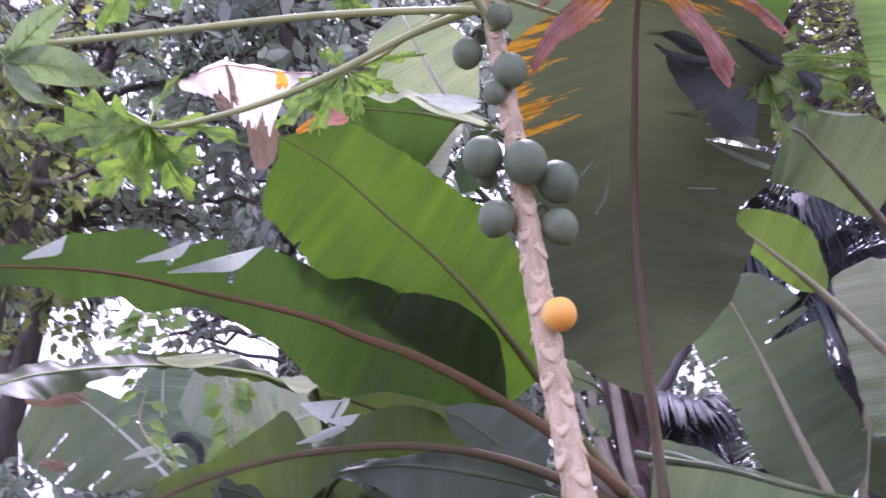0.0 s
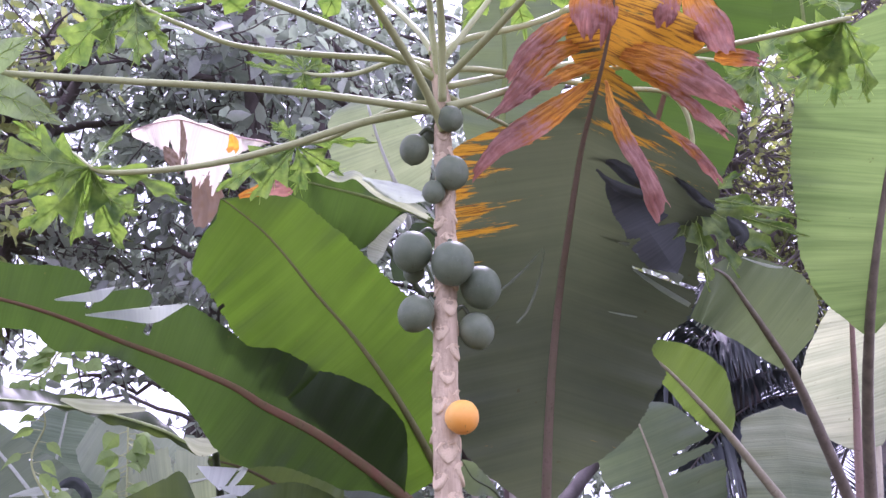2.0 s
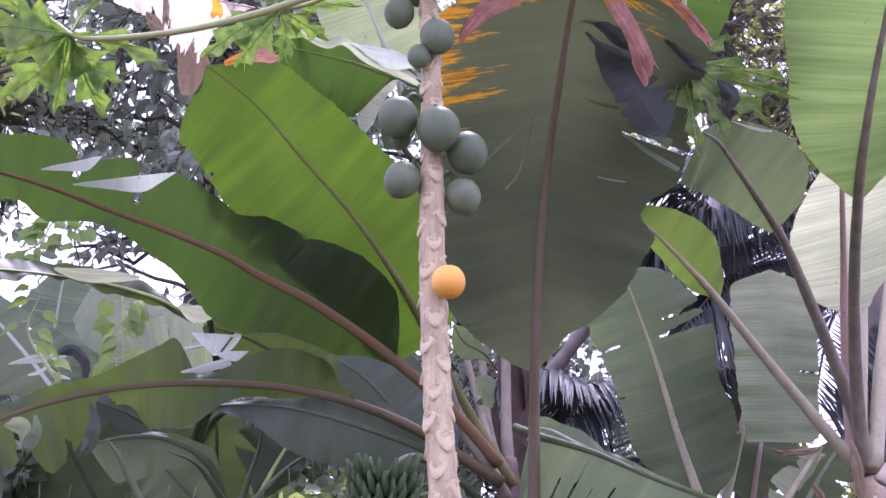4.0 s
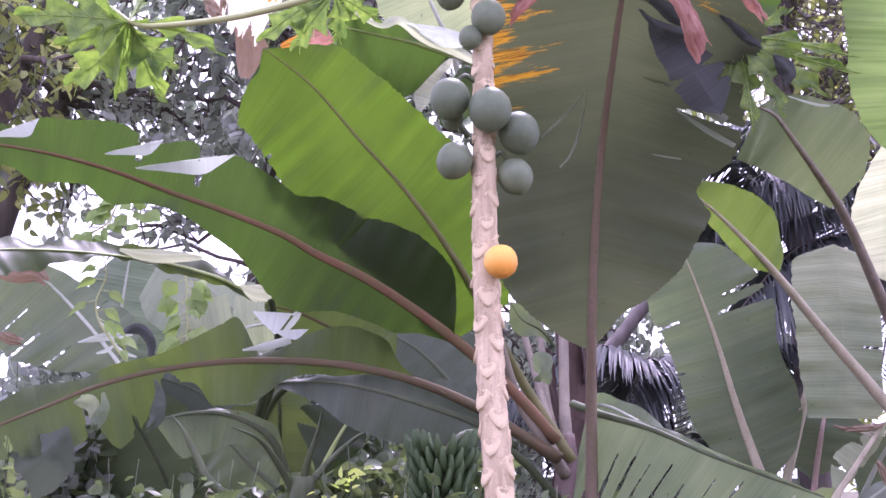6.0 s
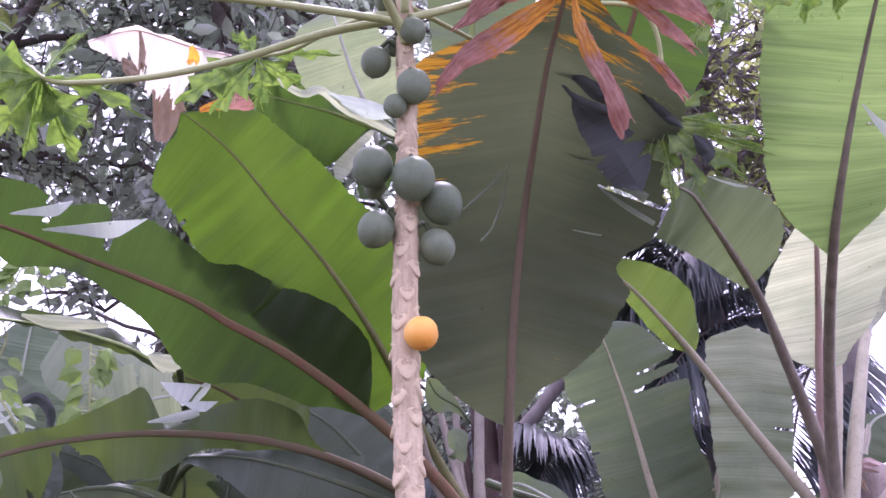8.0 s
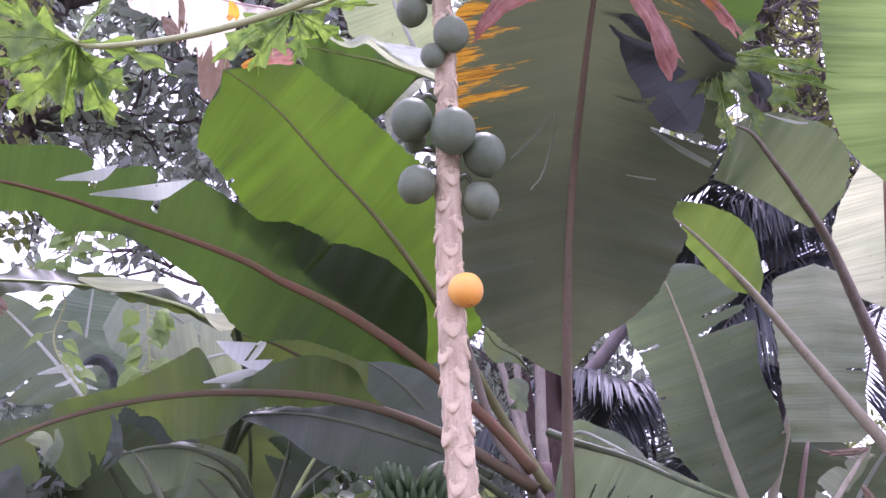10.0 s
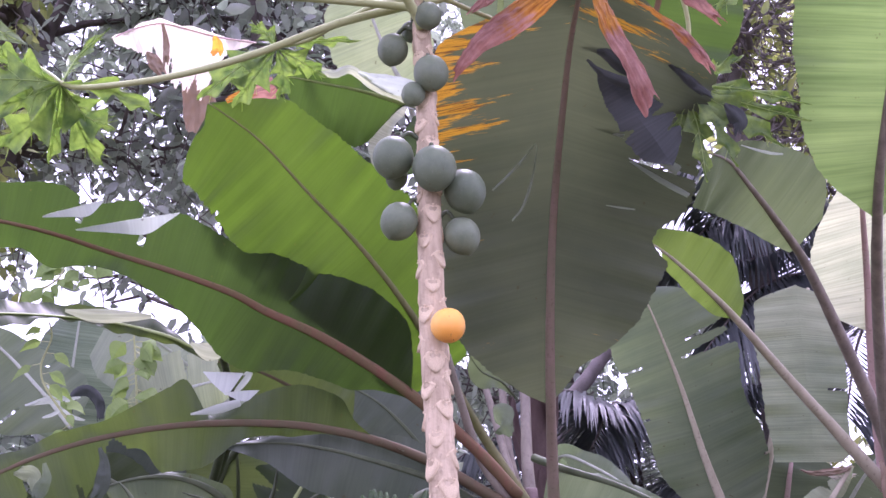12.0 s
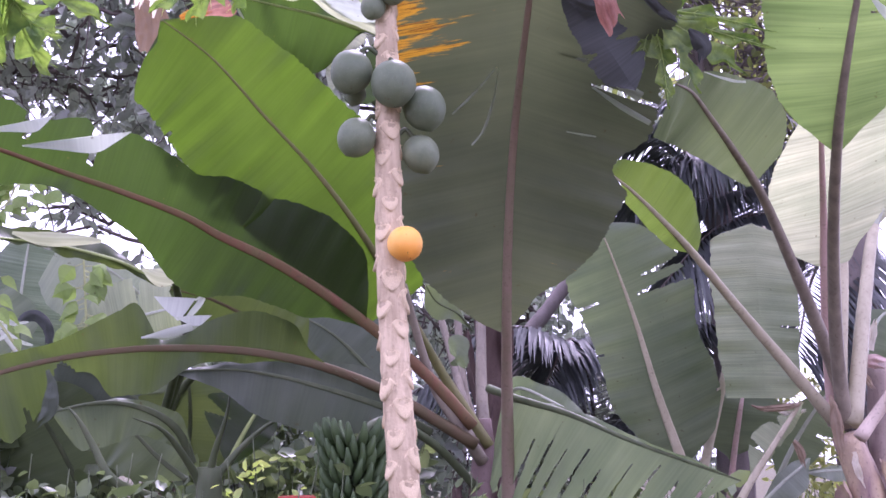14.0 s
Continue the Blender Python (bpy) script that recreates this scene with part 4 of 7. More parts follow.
leaf3 = banana_leaf(plant_a, rib=((0.392, 4.95, 1.605), (0.217, 4.9, 1.709), (0.031, 4.82, 1.815), (-0.174, 4.72, 1.897), (-0.36, 4.62, 1.944), (-0.582, 4.5, 1.969), (-0.854, 4.35, 1.962), (-1.053, 4.25, 1.934), (-1.241, 4.15, 1.886), (-1.396, 4.05, 1.821), (-1.527, 3.97, 1.748), (-1.647, 3.88, 1.678), (-1.763, 3.8, 1.6), (-1.866, 3.75, 1.523)), start=0.220,
    right=(0, 0, 0.003, 0.028, 0.061, 0.134, 0.149, 0.161, 0.162, 0.146, 0.124, 0.096, 0.058, 0.036, 0.036, 0.17, 0.147, 0.122, 0.098, 0.077, 0.06, 0.057, 0.058, 0.059, 0.049, 0.045, 0.057, 0.076, 0.09, 0.082, 0.072, 0.062, 0.054, 0.038, 0.02, 0.004), left=(0, 0, 0.019, 0.017, 0.018, 0.02, 0.027, 0.038, 0.05, 0.049, 0.051, 0.059, 0.083, 0.131, 0.167, 0.169, 0.168, 0.16, 0.078, 0.061, 0.073, 0.14, 0.196, 0.232, 0.24, 0.146, 0.171, 0.171, 0.157, 0.144, 0.129, 0.112, 0.103, 0.091, 0.06, 0.011), facing=(0.098, -0.976, -0.195), mat=LEAF_OLIVE, rib_mat=RIB_BROWN, thick=(0.0280, 0.0190, 0.0120, 0.0065, 0.0030), label="low arching banana leaf with ragged hanging edge",
    tears=((-1, 0.565, 0.95, 0.05), (-1, 0.72, 0.9, 0.03), (-1, 0.86, 0.8, 0.02), (-1, 0.64, 0.35, 0.02)), seed=3, fold=0.05, nu=180, nv=12, wave=0.012)
leaf_r = banana_leaf(plant_a, rib=((0.523, 4.9, 1.218), (0.515, 4.8, 1.501), (0.498, 4.6, 1.82), (0.479, 4.35, 2.069), (0.469, 4.1, 2.381), (0.472, 3.85, 2.664), (0.482, 3.55, 2.896), (0.498, 3.35, 3.073), (0.524, 3.15, 3.208), (0.542, 3.05, 3.305), (0.55, 2.98, 3.377), (0.548, 2.92, 3.451)), start=0.320,
    right=(0.009, 0.049, 0.085, 0.123, 0.19, 0.246, 0.294, 0.331, 0.356, 0.38, 0.403, 0.425, 0.364, 0.384, 0.446, 0.479, 0.487, 0.484, 0.48, 0.473, 0.468, 0.469, 0.475, 0.482, 0.47, 0.37, 0.19, 0.1, 0.16, 0.26, 0.29, 0.02), left=(0.023, 0.101, 0.161, 0.219, 0.269, 0.319, 0.348, 0.374, 0.391, 0.401, 0.413, 0.417, 0.421, 0.425, 0.428, 0.43, 0.432, 0.434, 0.436, 0.438, 0.442, 0.446, 0.45, 0.409, 0.25, 0.13, 0.07, 0.08, 0.12, 0.13, 0.09, 0.01), facing=(-0.048, -0.957, -0.287), mat=LEAF_WITHERED, rib_mat=RIB_OLIVE, thick=(0.0320, 0.0220, 0.0145, 0.0095, 0.0055, 0.0025), label="very large dark banana leaf with yellow and brown dying tip",
    tears=((1, 0.545, 0.72, 0.012), (1, 0.87, 0.8, 0.03), (-1, 0.85, 0.7, 0.03)), seed=4, fold=0.03, nu=220, nv=14, sweep=-0.3)
DEAD_LOBES = (
    ("a", ((0.501, 2.98, 3.504), (0.49, 2.94, 3.385), (0.482, 2.92, 3.302), (0.478, 2.93, 3.247)), (0.111, 0.165, 0.152, 0.053), LEAF_DEAD),
    ("b", ((0.732, 3, 3.525), (0.719, 2.97, 3.412), (0.707, 2.96, 3.344), (0.699, 2.97, 3.314)), (0.075, 0.103, 0.098, 0.043), LEAF_DEAD),
    ("c", ((0.823, 3.05, 3.552), (0.832, 3, 3.418), (0.869, 2.98, 3.318), (0.892, 2.97, 3.233)), (0.077, 0.108, 0.139, 0.072), LEAF_DEAD),
    ("d", ((0.563, 3.1, 3.313), (0.649, 3.03, 3.251), (0.742, 2.96, 3.172), (0.828, 2.92, 3.087), (0.877, 2.9, 3.026), (0.901, 2.9, 3.001)), (0.074, 0.112, 0.128, 0.129, 0.086, 0.031), LEAF_DEAD),
    ("e", ((0.614, 3.12, 3.259), (0.71, 3.05, 3.159), (0.782, 2.99, 3.055), (0.839, 2.96, 2.974), (0.881, 2.96, 2.931)), (0.033, 0.051, 0.049, 0.045, 0.021), LEAF_DEAD),
    ("f", ((0.53, 3.05, 3.163), (0.534, 2.97, 3.033), (0.56, 2.92, 2.898), (0.601, 2.9, 2.801), (0.645, 2.9, 2.677)), (0.014, 0.038, 0.057, 0.049, 0.065), LEAF_DEAD),
    ("g", ((0.643, 3.2, 3.147), (0.711, 3.12, 3.054), (0.768, 3.08, 2.982), (0.808, 3.05, 2.912), (0.841, 3.03, 2.852), (0.86, 3.03, 2.817)), (0.007, 0.009, 0.018, 0.035, 0.038, 0.021), LEAF_DEAD),
)
DEAD_LOBES += (
    ("i", ((0.51, 3.1, 3.194), (0.413, 3.06, 3.096), (0.311, 3.02, 2.999), (0.205, 2.98, 2.907), (0.146, 2.97, 2.837), (0.115, 2.97, 2.793)), (0.018, 0.071, 0.096, 0.091, 0.056, 0.02), LEAF_DEAD),
    ("h", ((0.538, 3.1, 3.327), (0.446, 3.07, 3.298), (0.351, 3.03, 3.229), (0.268, 3, 3.121), (0.206, 2.98, 3.029), (0.165, 2.98, 2.984)), (0.044, 0.062, 0.082, 0.076, 0.044, 0.014), LEAF_DEAD),
    ("h2", ((0.517, 3.08, 3.245), (0.421, 3.04, 3.188), (0.328, 3, 3.116), (0.264, 2.97, 3.055), (0.212, 2.96, 3.003)), (0.036, 0.057, 0.045, 0.031, 0.015), LEAF_DEAD),
    ("j", ((0.497, 3.08, 3.434), (0.399, 3.04, 3.354), (0.301, 3.02, 3.258), (0.25, 3.02, 3.187), (0.223, 3.02, 3.147)), (0.045, 0.069, 0.082, 0.06, 0.025), LEAF_DEAD),
    ("k", ((0.893, 3.1, 3.293), (0.944, 3.07, 3.277), (0.99, 3.05, 3.259), (1.028, 3.05, 3.24)), (0.045, 0.075, 0.063, 0.03), LEAF_DEAD),
)
for key, run, wide, mat in DEAD_LOBES:
    s = under(new("dead_lobe", strip_mesh(run, tuple(0.84 * x for x in wide), mat, curl=0.9, seed=len(key) + int(1000 * run[0][0]) % 97, nu=56, nv=18, crush=1.3, pleat=0.07)), leaf_r)
    s.location = (0, 0, 0)
    tagged(s, "curled dry pinkish brown lobe" if mat is LEAF_DEAD else "dying amber yellow lobe")
FLAP_LARGE = dict(rib=((0.59, 3.42, 2.982), (0.67, 3.4, 2.866), (0.734, 3.38, 2.761), (0.808, 3.42, 2.661)), start=0.000,
    right=(0, 0.013, 0.023, 0.033, 0.043, 0.049, 0.055, 0.06, 0.065, 0.07, 0.071, 0.069, 0.067, 0.052, 0.029, 0.005), left=(0, 0.017, 0.035, 0.052, 0.07, 0.088, 0.108, 0.126, 0.134, 0.14, 0.146, 0.153, 0.146, 0.118, 0.074, 0), facing=(0.325, -0.927, -0.185))
# the flap's shaded underside is painted blackish
for spec in (FLAP_LARGE,):
    s = under(new("folded_flap", blade_mesh(mat=LEAF_SHADOW, nu=80, nv=10, wave=0.006, fold=0.45, seed=7, fray=0.06, tears=((-1, 0.55, 0.7, 0.02), (-1, 0.75, 0.5, 0.02), (1, 0.6, 0.6, 0.015)), **spec)), leaf_r)
    s.location = (0, 0, 0)
    tagged(s, "folded hanging flap of torn leaf, shade put in its blackish colour")
# rolled strips, their shade likewise painted into the colour
for run, wide in (
    (((0.531, 3.4, 3.096), (0.596, 3.37, 3.038), (0.667, 3.36, 2.981), (0.73, 3.36, 2.942)), (0.01, 0.031, 0.046, 0.027)),
    (((0.55, 3.38, 3.011), (0.582, 3.36, 2.964), (0.644, 3.35, 2.925), (0.726, 3.35, 2.903)), (0.01, 0.026, 0.034, 0.019)),
    (((0.772, 3.4, 3.041), (0.83, 3.4, 2.989), (0.883, 3.4, 2.937), (0.933, 3.4, 2.89)), (0.01, 0.019, 0.027, 0.023)),
    (((0.989, 3.42, 2.867), (1.018, 3.42, 2.834), (1.035, 3.42, 2.804), (1.026, 3.42, 2.768)), (0.012, 0.05, 0.048, 0.012)),
):
    s = under(new("folded_strip", strip_mesh(run, wide, LEAF_SHADOW, curl=0.9, seed=7 + int(100 * run[0][0]), crush=0.7, pleat=0.08)), leaf_r)
    s.location = (0, 0, 0)
    tagged(s, "rolled hanging strip of leaf, shade put in its dark colour")
# light caught along the tears, painted as thin pale strips
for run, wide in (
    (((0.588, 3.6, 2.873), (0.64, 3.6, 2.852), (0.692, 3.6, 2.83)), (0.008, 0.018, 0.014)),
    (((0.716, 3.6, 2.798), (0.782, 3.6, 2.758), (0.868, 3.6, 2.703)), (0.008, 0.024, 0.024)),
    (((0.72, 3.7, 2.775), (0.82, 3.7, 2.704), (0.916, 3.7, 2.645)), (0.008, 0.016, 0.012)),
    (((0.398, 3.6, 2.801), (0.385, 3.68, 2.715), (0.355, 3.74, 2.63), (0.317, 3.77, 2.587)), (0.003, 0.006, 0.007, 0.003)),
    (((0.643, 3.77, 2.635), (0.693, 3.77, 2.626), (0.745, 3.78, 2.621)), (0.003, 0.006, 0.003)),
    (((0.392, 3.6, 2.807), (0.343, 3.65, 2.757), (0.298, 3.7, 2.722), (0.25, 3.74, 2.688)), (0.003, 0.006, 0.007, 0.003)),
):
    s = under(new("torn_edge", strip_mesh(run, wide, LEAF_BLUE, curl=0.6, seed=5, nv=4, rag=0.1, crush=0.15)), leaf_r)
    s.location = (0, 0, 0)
    tagged(s, "torn edge, caught light painted as a pale strip")
for run, wide, mat in (
    (((-1.172, 4.1, 1.86), (-1.153, 4.1, 1.802), (-1.16, 4.1, 1.719), (-1.187, 4.1, 1.681)), (0.022, 0.048, 0.057, 0.017), LEAF_SHADE),
    (((-1.332, 4, 1.803), (-1.322, 4, 1.752), (-1.345, 4, 1.701), (-1.356, 4, 1.661)), (0.022, 0.043, 0.052, 0.013), LEAF_GREY),
    (((-1.444, 4.02, 1.769), (-1.381, 4.02, 1.763), (-1.367, 4.02, 1.712), (-1.359, 4.02, 1.692)), (0.018, 0.074, 0.044, 0.011), LEAF_MIST),
    (((-1.432, 3.95, 1.678), (-1.467, 3.95, 1.608), (-1.523, 3.95, 1.548), (-1.598, 3.95, 1.489)), (0.022, 0.194, 0.217, 0.153), LEAF_SHADE),
):
    s = under(new("hanging_strip", strip_mesh(run, tuple(0.7 * x for x in wide), mat, curl=0.35, seed=int(-1000 * run[1][0]) % 71, crush=0.4, rag=1.0, pleat=0.05)), leaf3)
    s.location = (0, 0, 0)
    tagged(s, "torn strip of blade hanging down")
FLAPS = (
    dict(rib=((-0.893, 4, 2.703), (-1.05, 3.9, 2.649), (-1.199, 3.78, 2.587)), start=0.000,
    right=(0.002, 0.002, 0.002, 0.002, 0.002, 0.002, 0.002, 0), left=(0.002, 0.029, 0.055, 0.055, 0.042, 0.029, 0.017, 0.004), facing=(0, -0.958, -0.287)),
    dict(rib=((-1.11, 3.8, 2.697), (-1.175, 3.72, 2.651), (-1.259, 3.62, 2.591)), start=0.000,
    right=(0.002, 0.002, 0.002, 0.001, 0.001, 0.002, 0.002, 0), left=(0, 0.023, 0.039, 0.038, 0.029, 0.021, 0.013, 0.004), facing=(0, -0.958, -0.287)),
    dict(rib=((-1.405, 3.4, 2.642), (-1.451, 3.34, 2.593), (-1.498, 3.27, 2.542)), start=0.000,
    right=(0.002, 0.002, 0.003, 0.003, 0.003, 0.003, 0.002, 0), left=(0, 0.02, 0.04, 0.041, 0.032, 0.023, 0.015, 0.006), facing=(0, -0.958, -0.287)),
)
# the flaps' sky sheen is put into their pale colour
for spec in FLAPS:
    s = under(new("torn_flap", blade_mesh(mat=LEAF_WAX_SHEEN, nu=24, nv=4, wave=0.002, fold=-0.2, **spec)), leaf2)
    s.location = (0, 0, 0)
    tagged(s, "waxy flap folded over at a tear, sky sheen painted pale")
# this leaf's shade comes from its darker material
banana_leaf(plant_a, rib=((0.202, 4.95, 1.657), (0.028, 4.88, 1.751), (-0.216, 4.78, 1.829), (-0.428, 4.7, 1.881), (-0.609, 4.62, 1.902), (-0.831, 4.55, 1.89)), start=0.051,
    right=(0, 0, 0.098, 0.136, 0.12, 0.103, 0.084, 0.067, 0.045, 0.029, 0.015, 0), left=(0.034, 0.097, 0.127, 0.15, 0.17, 0.188, 0.184, 0.174, 0.144, 0.086, 0.044, 0.002), facing=(0, -0.995, 0.1), mat=LEAF_SHADE, rib_mat=STALK_DARK, thick=(0.0200, 0.0082, 0.0022), label="dull hanging banana leaf, shade put in its colour", seed=6)
for run, wide, mat in ((((0.466, 5.2, 1.5), (0.447, 5.3, 1.814), (0.458, 5.45, 2.154), (0.468, 5.6, 2.404)), (0.034, 0.026, 0.022), STALK_PURPLE), (((0.425, 5.1, 1.55), (0.382, 5.2, 1.704), (0.317, 5.4, 2.01), (0.254, 5.5, 2.273)), (0.03, 0.02, 0.016), STALK_PURPLE), (((0.428, 5.05, 1.535), (0.315, 4.95, 1.695), (0.214, 4.9, 1.851), (0.137, 4.8, 2.076), (0.086, 4.7, 2.259)), (0.03, 0.022, 0.014), STALK_PURPLE), (((0.446, 5.15, 1.52), (0.374, 5.45, 1.863), (0.358, 5.6, 2.172), (0.36, 5.7, 2.331)), (0.03, 0.022, 0.016), STALK_PURPLE)):
    wpart("leaf_stalk", tube("leaf_stalk", run, wide, mat, 10, 20), plant_a, "purplish brown leaf stalk")
wpart("bract", strip_mesh(((0.30, 5.30, 2.04), (0.335, 5.2, 2.03), (0.37, 5.18, 1.98)), (0.03, 0.12, 0.03), LEAF_GREY, seed=3), plant_a, "small grey dry bract")
banana_leaf(plant_a, rib=((0.408, 5.3, 2.136), (0.334, 5.2, 2.205), (0.237, 5.1, 2.243), (0.181, 5, 2.307)), start=0.000,
    right=(0, 0.007, 0.03, 0.057, 0.053, 0), left=(0, 0.021, 0.041, 0.069, 0.046, 0), facing=(0, -1, 0), mat=LEAF_DEEP, rib_mat=STALK_DARK, thick=(0.0060, 0.0017), seed=8, nu=30, nv=4)

# ---- banana plant beside it, with the light leaf ----
plant_b = thing("banana_plant", (2.16, 5.2, 0), "tall banana plant with light green upright leaves and pink midrib", "banana plant", "banana plants")
pseudostem(plant_b, ((2.16, 5.2, -0.05), (2.157, 5.2, 0.354), (2.193, 5.2, 1.064), (2.182, 5.2, 1.385), (2.099, 5.2, 1.639)), (0.1, 0.092, 0.085, 0.078, 0.06), "brown, purple and tan mottled banana stem", SHEATH_MOTTLED)
banana_leaf(plant_b, rib=((2.103, 5.3, 1.693), (1.871, 5.2, 1.936), (1.605, 5.05, 2.192), (1.346, 4.85, 2.422), (1.18, 4.7, 2.537), (1.009, 4.5, 2.618), (0.885, 4.4, 2.674)), start=0.600,
    right=(0, 0.081, 0.122, 0.147, 0.171, 0.183, 0.182, 0.181, 0.172, 0.16, 0.148, 0.136, 0.116, 0.096, 0.073, 0.008), left=(0, 0.014, 0.041, 0.062, 0.062, 0.062, 0.063, 0.062, 0.06, 0.058, 0.055, 0.051, 0.03, 0.006, 0.005, 0.004), facing=(0.185, -0.927, -0.325), mat=LEAF_LIGHT, rib_mat=STALK_TAN, thick=(0.0340, 0.0253, 0.0171, 0.0088, 0.0033), label="small yellow-green banana leaf on a tan stalk", seed=11)
banana_leaf(plant_b, rib=((2.142, 5.3, 1.85), (1.958, 5.1, 2.171), (1.76, 4.85, 2.438), (1.596, 4.65, 2.643), (1.435, 4.45, 2.759), (1.28, 4.25, 2.85), (1.177, 4.1, 2.891), (1.088, 4, 2.893)), start=0.600,
    right=(0.167, 0.223, 0.272, 0.286, 0.291, 0.285, 0.266, 0.248, 0.224, 0.2, 0.176, 0.145, 0.113, 0.074, 0.042, 0.011), left=(0.029, 0.049, 0.066, 0.08, 0.094, 0.109, 0.124, 0.14, 0.156, 0.17, 0.185, 0.198, 0.206, 0.211, 0.212, 0.211), facing=(0.094, -0.94, -0.329), mat=LEAF_DEEP, rib_mat=STALK_PURPLE, thick=(0.0360, 0.0253, 0.0171, 0.0099, 0.0033), label="rounded dull green banana leaf hanging forward", seed=12)
banana_leaf(plant_b, rib=((2.104, 5.2, 1.681), (2.012, 5, 2.004), (1.87, 4.6, 2.375), (1.73, 4.15, 2.666), (1.673, 3.9, 2.852), (1.655, 3.7, 3.067), (1.656, 3.5, 3.307), (1.637, 3.3, 3.458), (1.595, 3.1, 3.565)), start=0.516,
    right=(0, 0.143, 0.258, 0.326, 0.358, 0.363, 0.365, 0.344, 0.319, 0.235, 0.145, 0), left=(0, 0.097, 0.205, 0.269, 0.303, 0.335, 0.358, 0.369, 0.364, 0.359, 0.323, 0.062), facing=(0, -0.958, -0.287), mat=LEAF_TALL, rib_mat=STALK_PURPLE, thick=(0.0360, 0.0253, 0.0164, 0.0088, 0.0033), label="tall light green banana leaf with dark midrib", seed=13, tears=((1, 0.42, 0.85, 0.022),), nu=180, nv=12)
banana_leaf(plant_b, rib=((2.136, 5.4, 1.688), (2.091, 5.3, 2.062), (2.023, 5.1, 2.362), (1.959, 4.9, 2.592), (1.855, 4.6, 2.831), (1.802, 4.4, 3.101)), start=0.436,
    right=(0.122, 0.195, 0.284, 0.328, 0.367, 0.395, 0.402, 0.401, 0.4, 0.383, 0.286, 0), left=(0, 0.143, 0.193, 0.211, 0.228, 0.239, 0.223, 0.193, 0.134, 0.074, 0.04, 0.005), facing=(0, -0.97, -0.243), mat=LEAF_PALE, rib_mat=RIB_PINK, thick=(0.0360, 0.0237, 0.0151, 0.0077), label="pale ribbed banana leaf with pink midrib", seed=14)
banana_leaf(plant_b, rib=((2.274, 5.5, 1.776), (2.398, 5.6, 2.303), (2.504, 5.6, 2.696), (2.611, 5.5, 3.045), (2.842, 5.4, 3.398)), start=0.540,
    right=(0, 0.053, 0.089, 0.145, 0.214, 0.264, 0.28, 0.287, 0.293, 0.291, 0.148, 0.011), left=(0, 0.034, 0.063, 0.095, 0.108, 0.126, 0.153, 0.167, 0.166, 0.166, 0.152, 0.013), facing=(0, -0.981, -0.196), mat=LEAF_PALE, rib_mat=RIB_GREY, thick=(0.0300, 0.0164, 0.0033), label="pale banana leaf behind", seed=15, tears=((-1, 0.4, 0.5, 0.02), (1, 0.5, 0.6, 0.03)))
banana_leaf(plant_b, rib=((2.062, 5.3, 4.408), (2.039, 5.2, 4.592), (2, 5.1, 4.808), (1.956, 5, 5.022), (1.934, 4.95, 5.128)), start=0.000,
    right=(0, 0.101, 0.187, 0.261, 0.327, 0.337, 0.349, 0.273, 0.142, 0.009), left=(0, 0.076, 0.149, 0.208, 0.265, 0.272, 0.274, 0.256, 0.219, 0.018), facing=(0, -0.958, -0.287), mat=LEAF_GREEN, rib_mat=RIB_GREEN, thick=(0.016, 0.01, 0.004), label="green banana leaf high behind the light one", seed=16, tears=((-1, 0.5, 0.5, 0.02), (1, 0.4, 0.6, 0.03)))
wpart("leaf_stalk", tube("leaf_stalk", ((2.1, 5.2, 1.85), (2.2, 5.3, 2.8), (2.062, 5.3, 4.408)), (0.03, 0.018), STALK_TAN, 8, 20), plant_b)
# sheen of this flap and the thin strip lies in their pale colour
wpart("torn_flap", strip_mesh(((1.665, 3.62, 3.087), (1.713, 3.6, 3.007), (1.781, 3.58, 2.937), (1.86, 3.56, 2.89)), (0.006, 0.03, 0.05, 0.05), LEAF_WAX_SHEEN, curl=0.4, seed=3, rag=0.1, crush=0.2), plant_b, "waxy flap folded over at a tear, sky sheen painted pale")
wpart("leaf_strip", strip_mesh(((1.052, 3.5, 2.753), (1.102, 3.5, 2.736), (1.149, 3.5, 2.723), (1.185, 3.5, 2.72)), (0.003, 0.006, 0.007, 0.003), LEAF_WAX_SHEEN, curl=0.3, seed=5, rag=0.1, crush=0.2), plant_b, "thin pale curled strip of leaf margin")
for run, wide, mat in ((((2.124, 5.15, 1.68), (2.26, 5.3, 2.12), (2.42, 5.5, 2.554), (2.498, 5.6, 2.696)), (0.04, 0.032, 0.026), STALK_TAN), (((2.085, 5, 1.619), (2.172, 5, 1.726), (2.273, 4.9, 1.898), (2.371, 4.8, 2.066), (2.495, 4.7, 2.256)), (0.032, 0.024, 0.018), STALK_CREAM)):
    wpart("leaf_stalk", tube("leaf_stalk", run, wide, mat, 10, 20), plant_b, "pale leaf stalk")

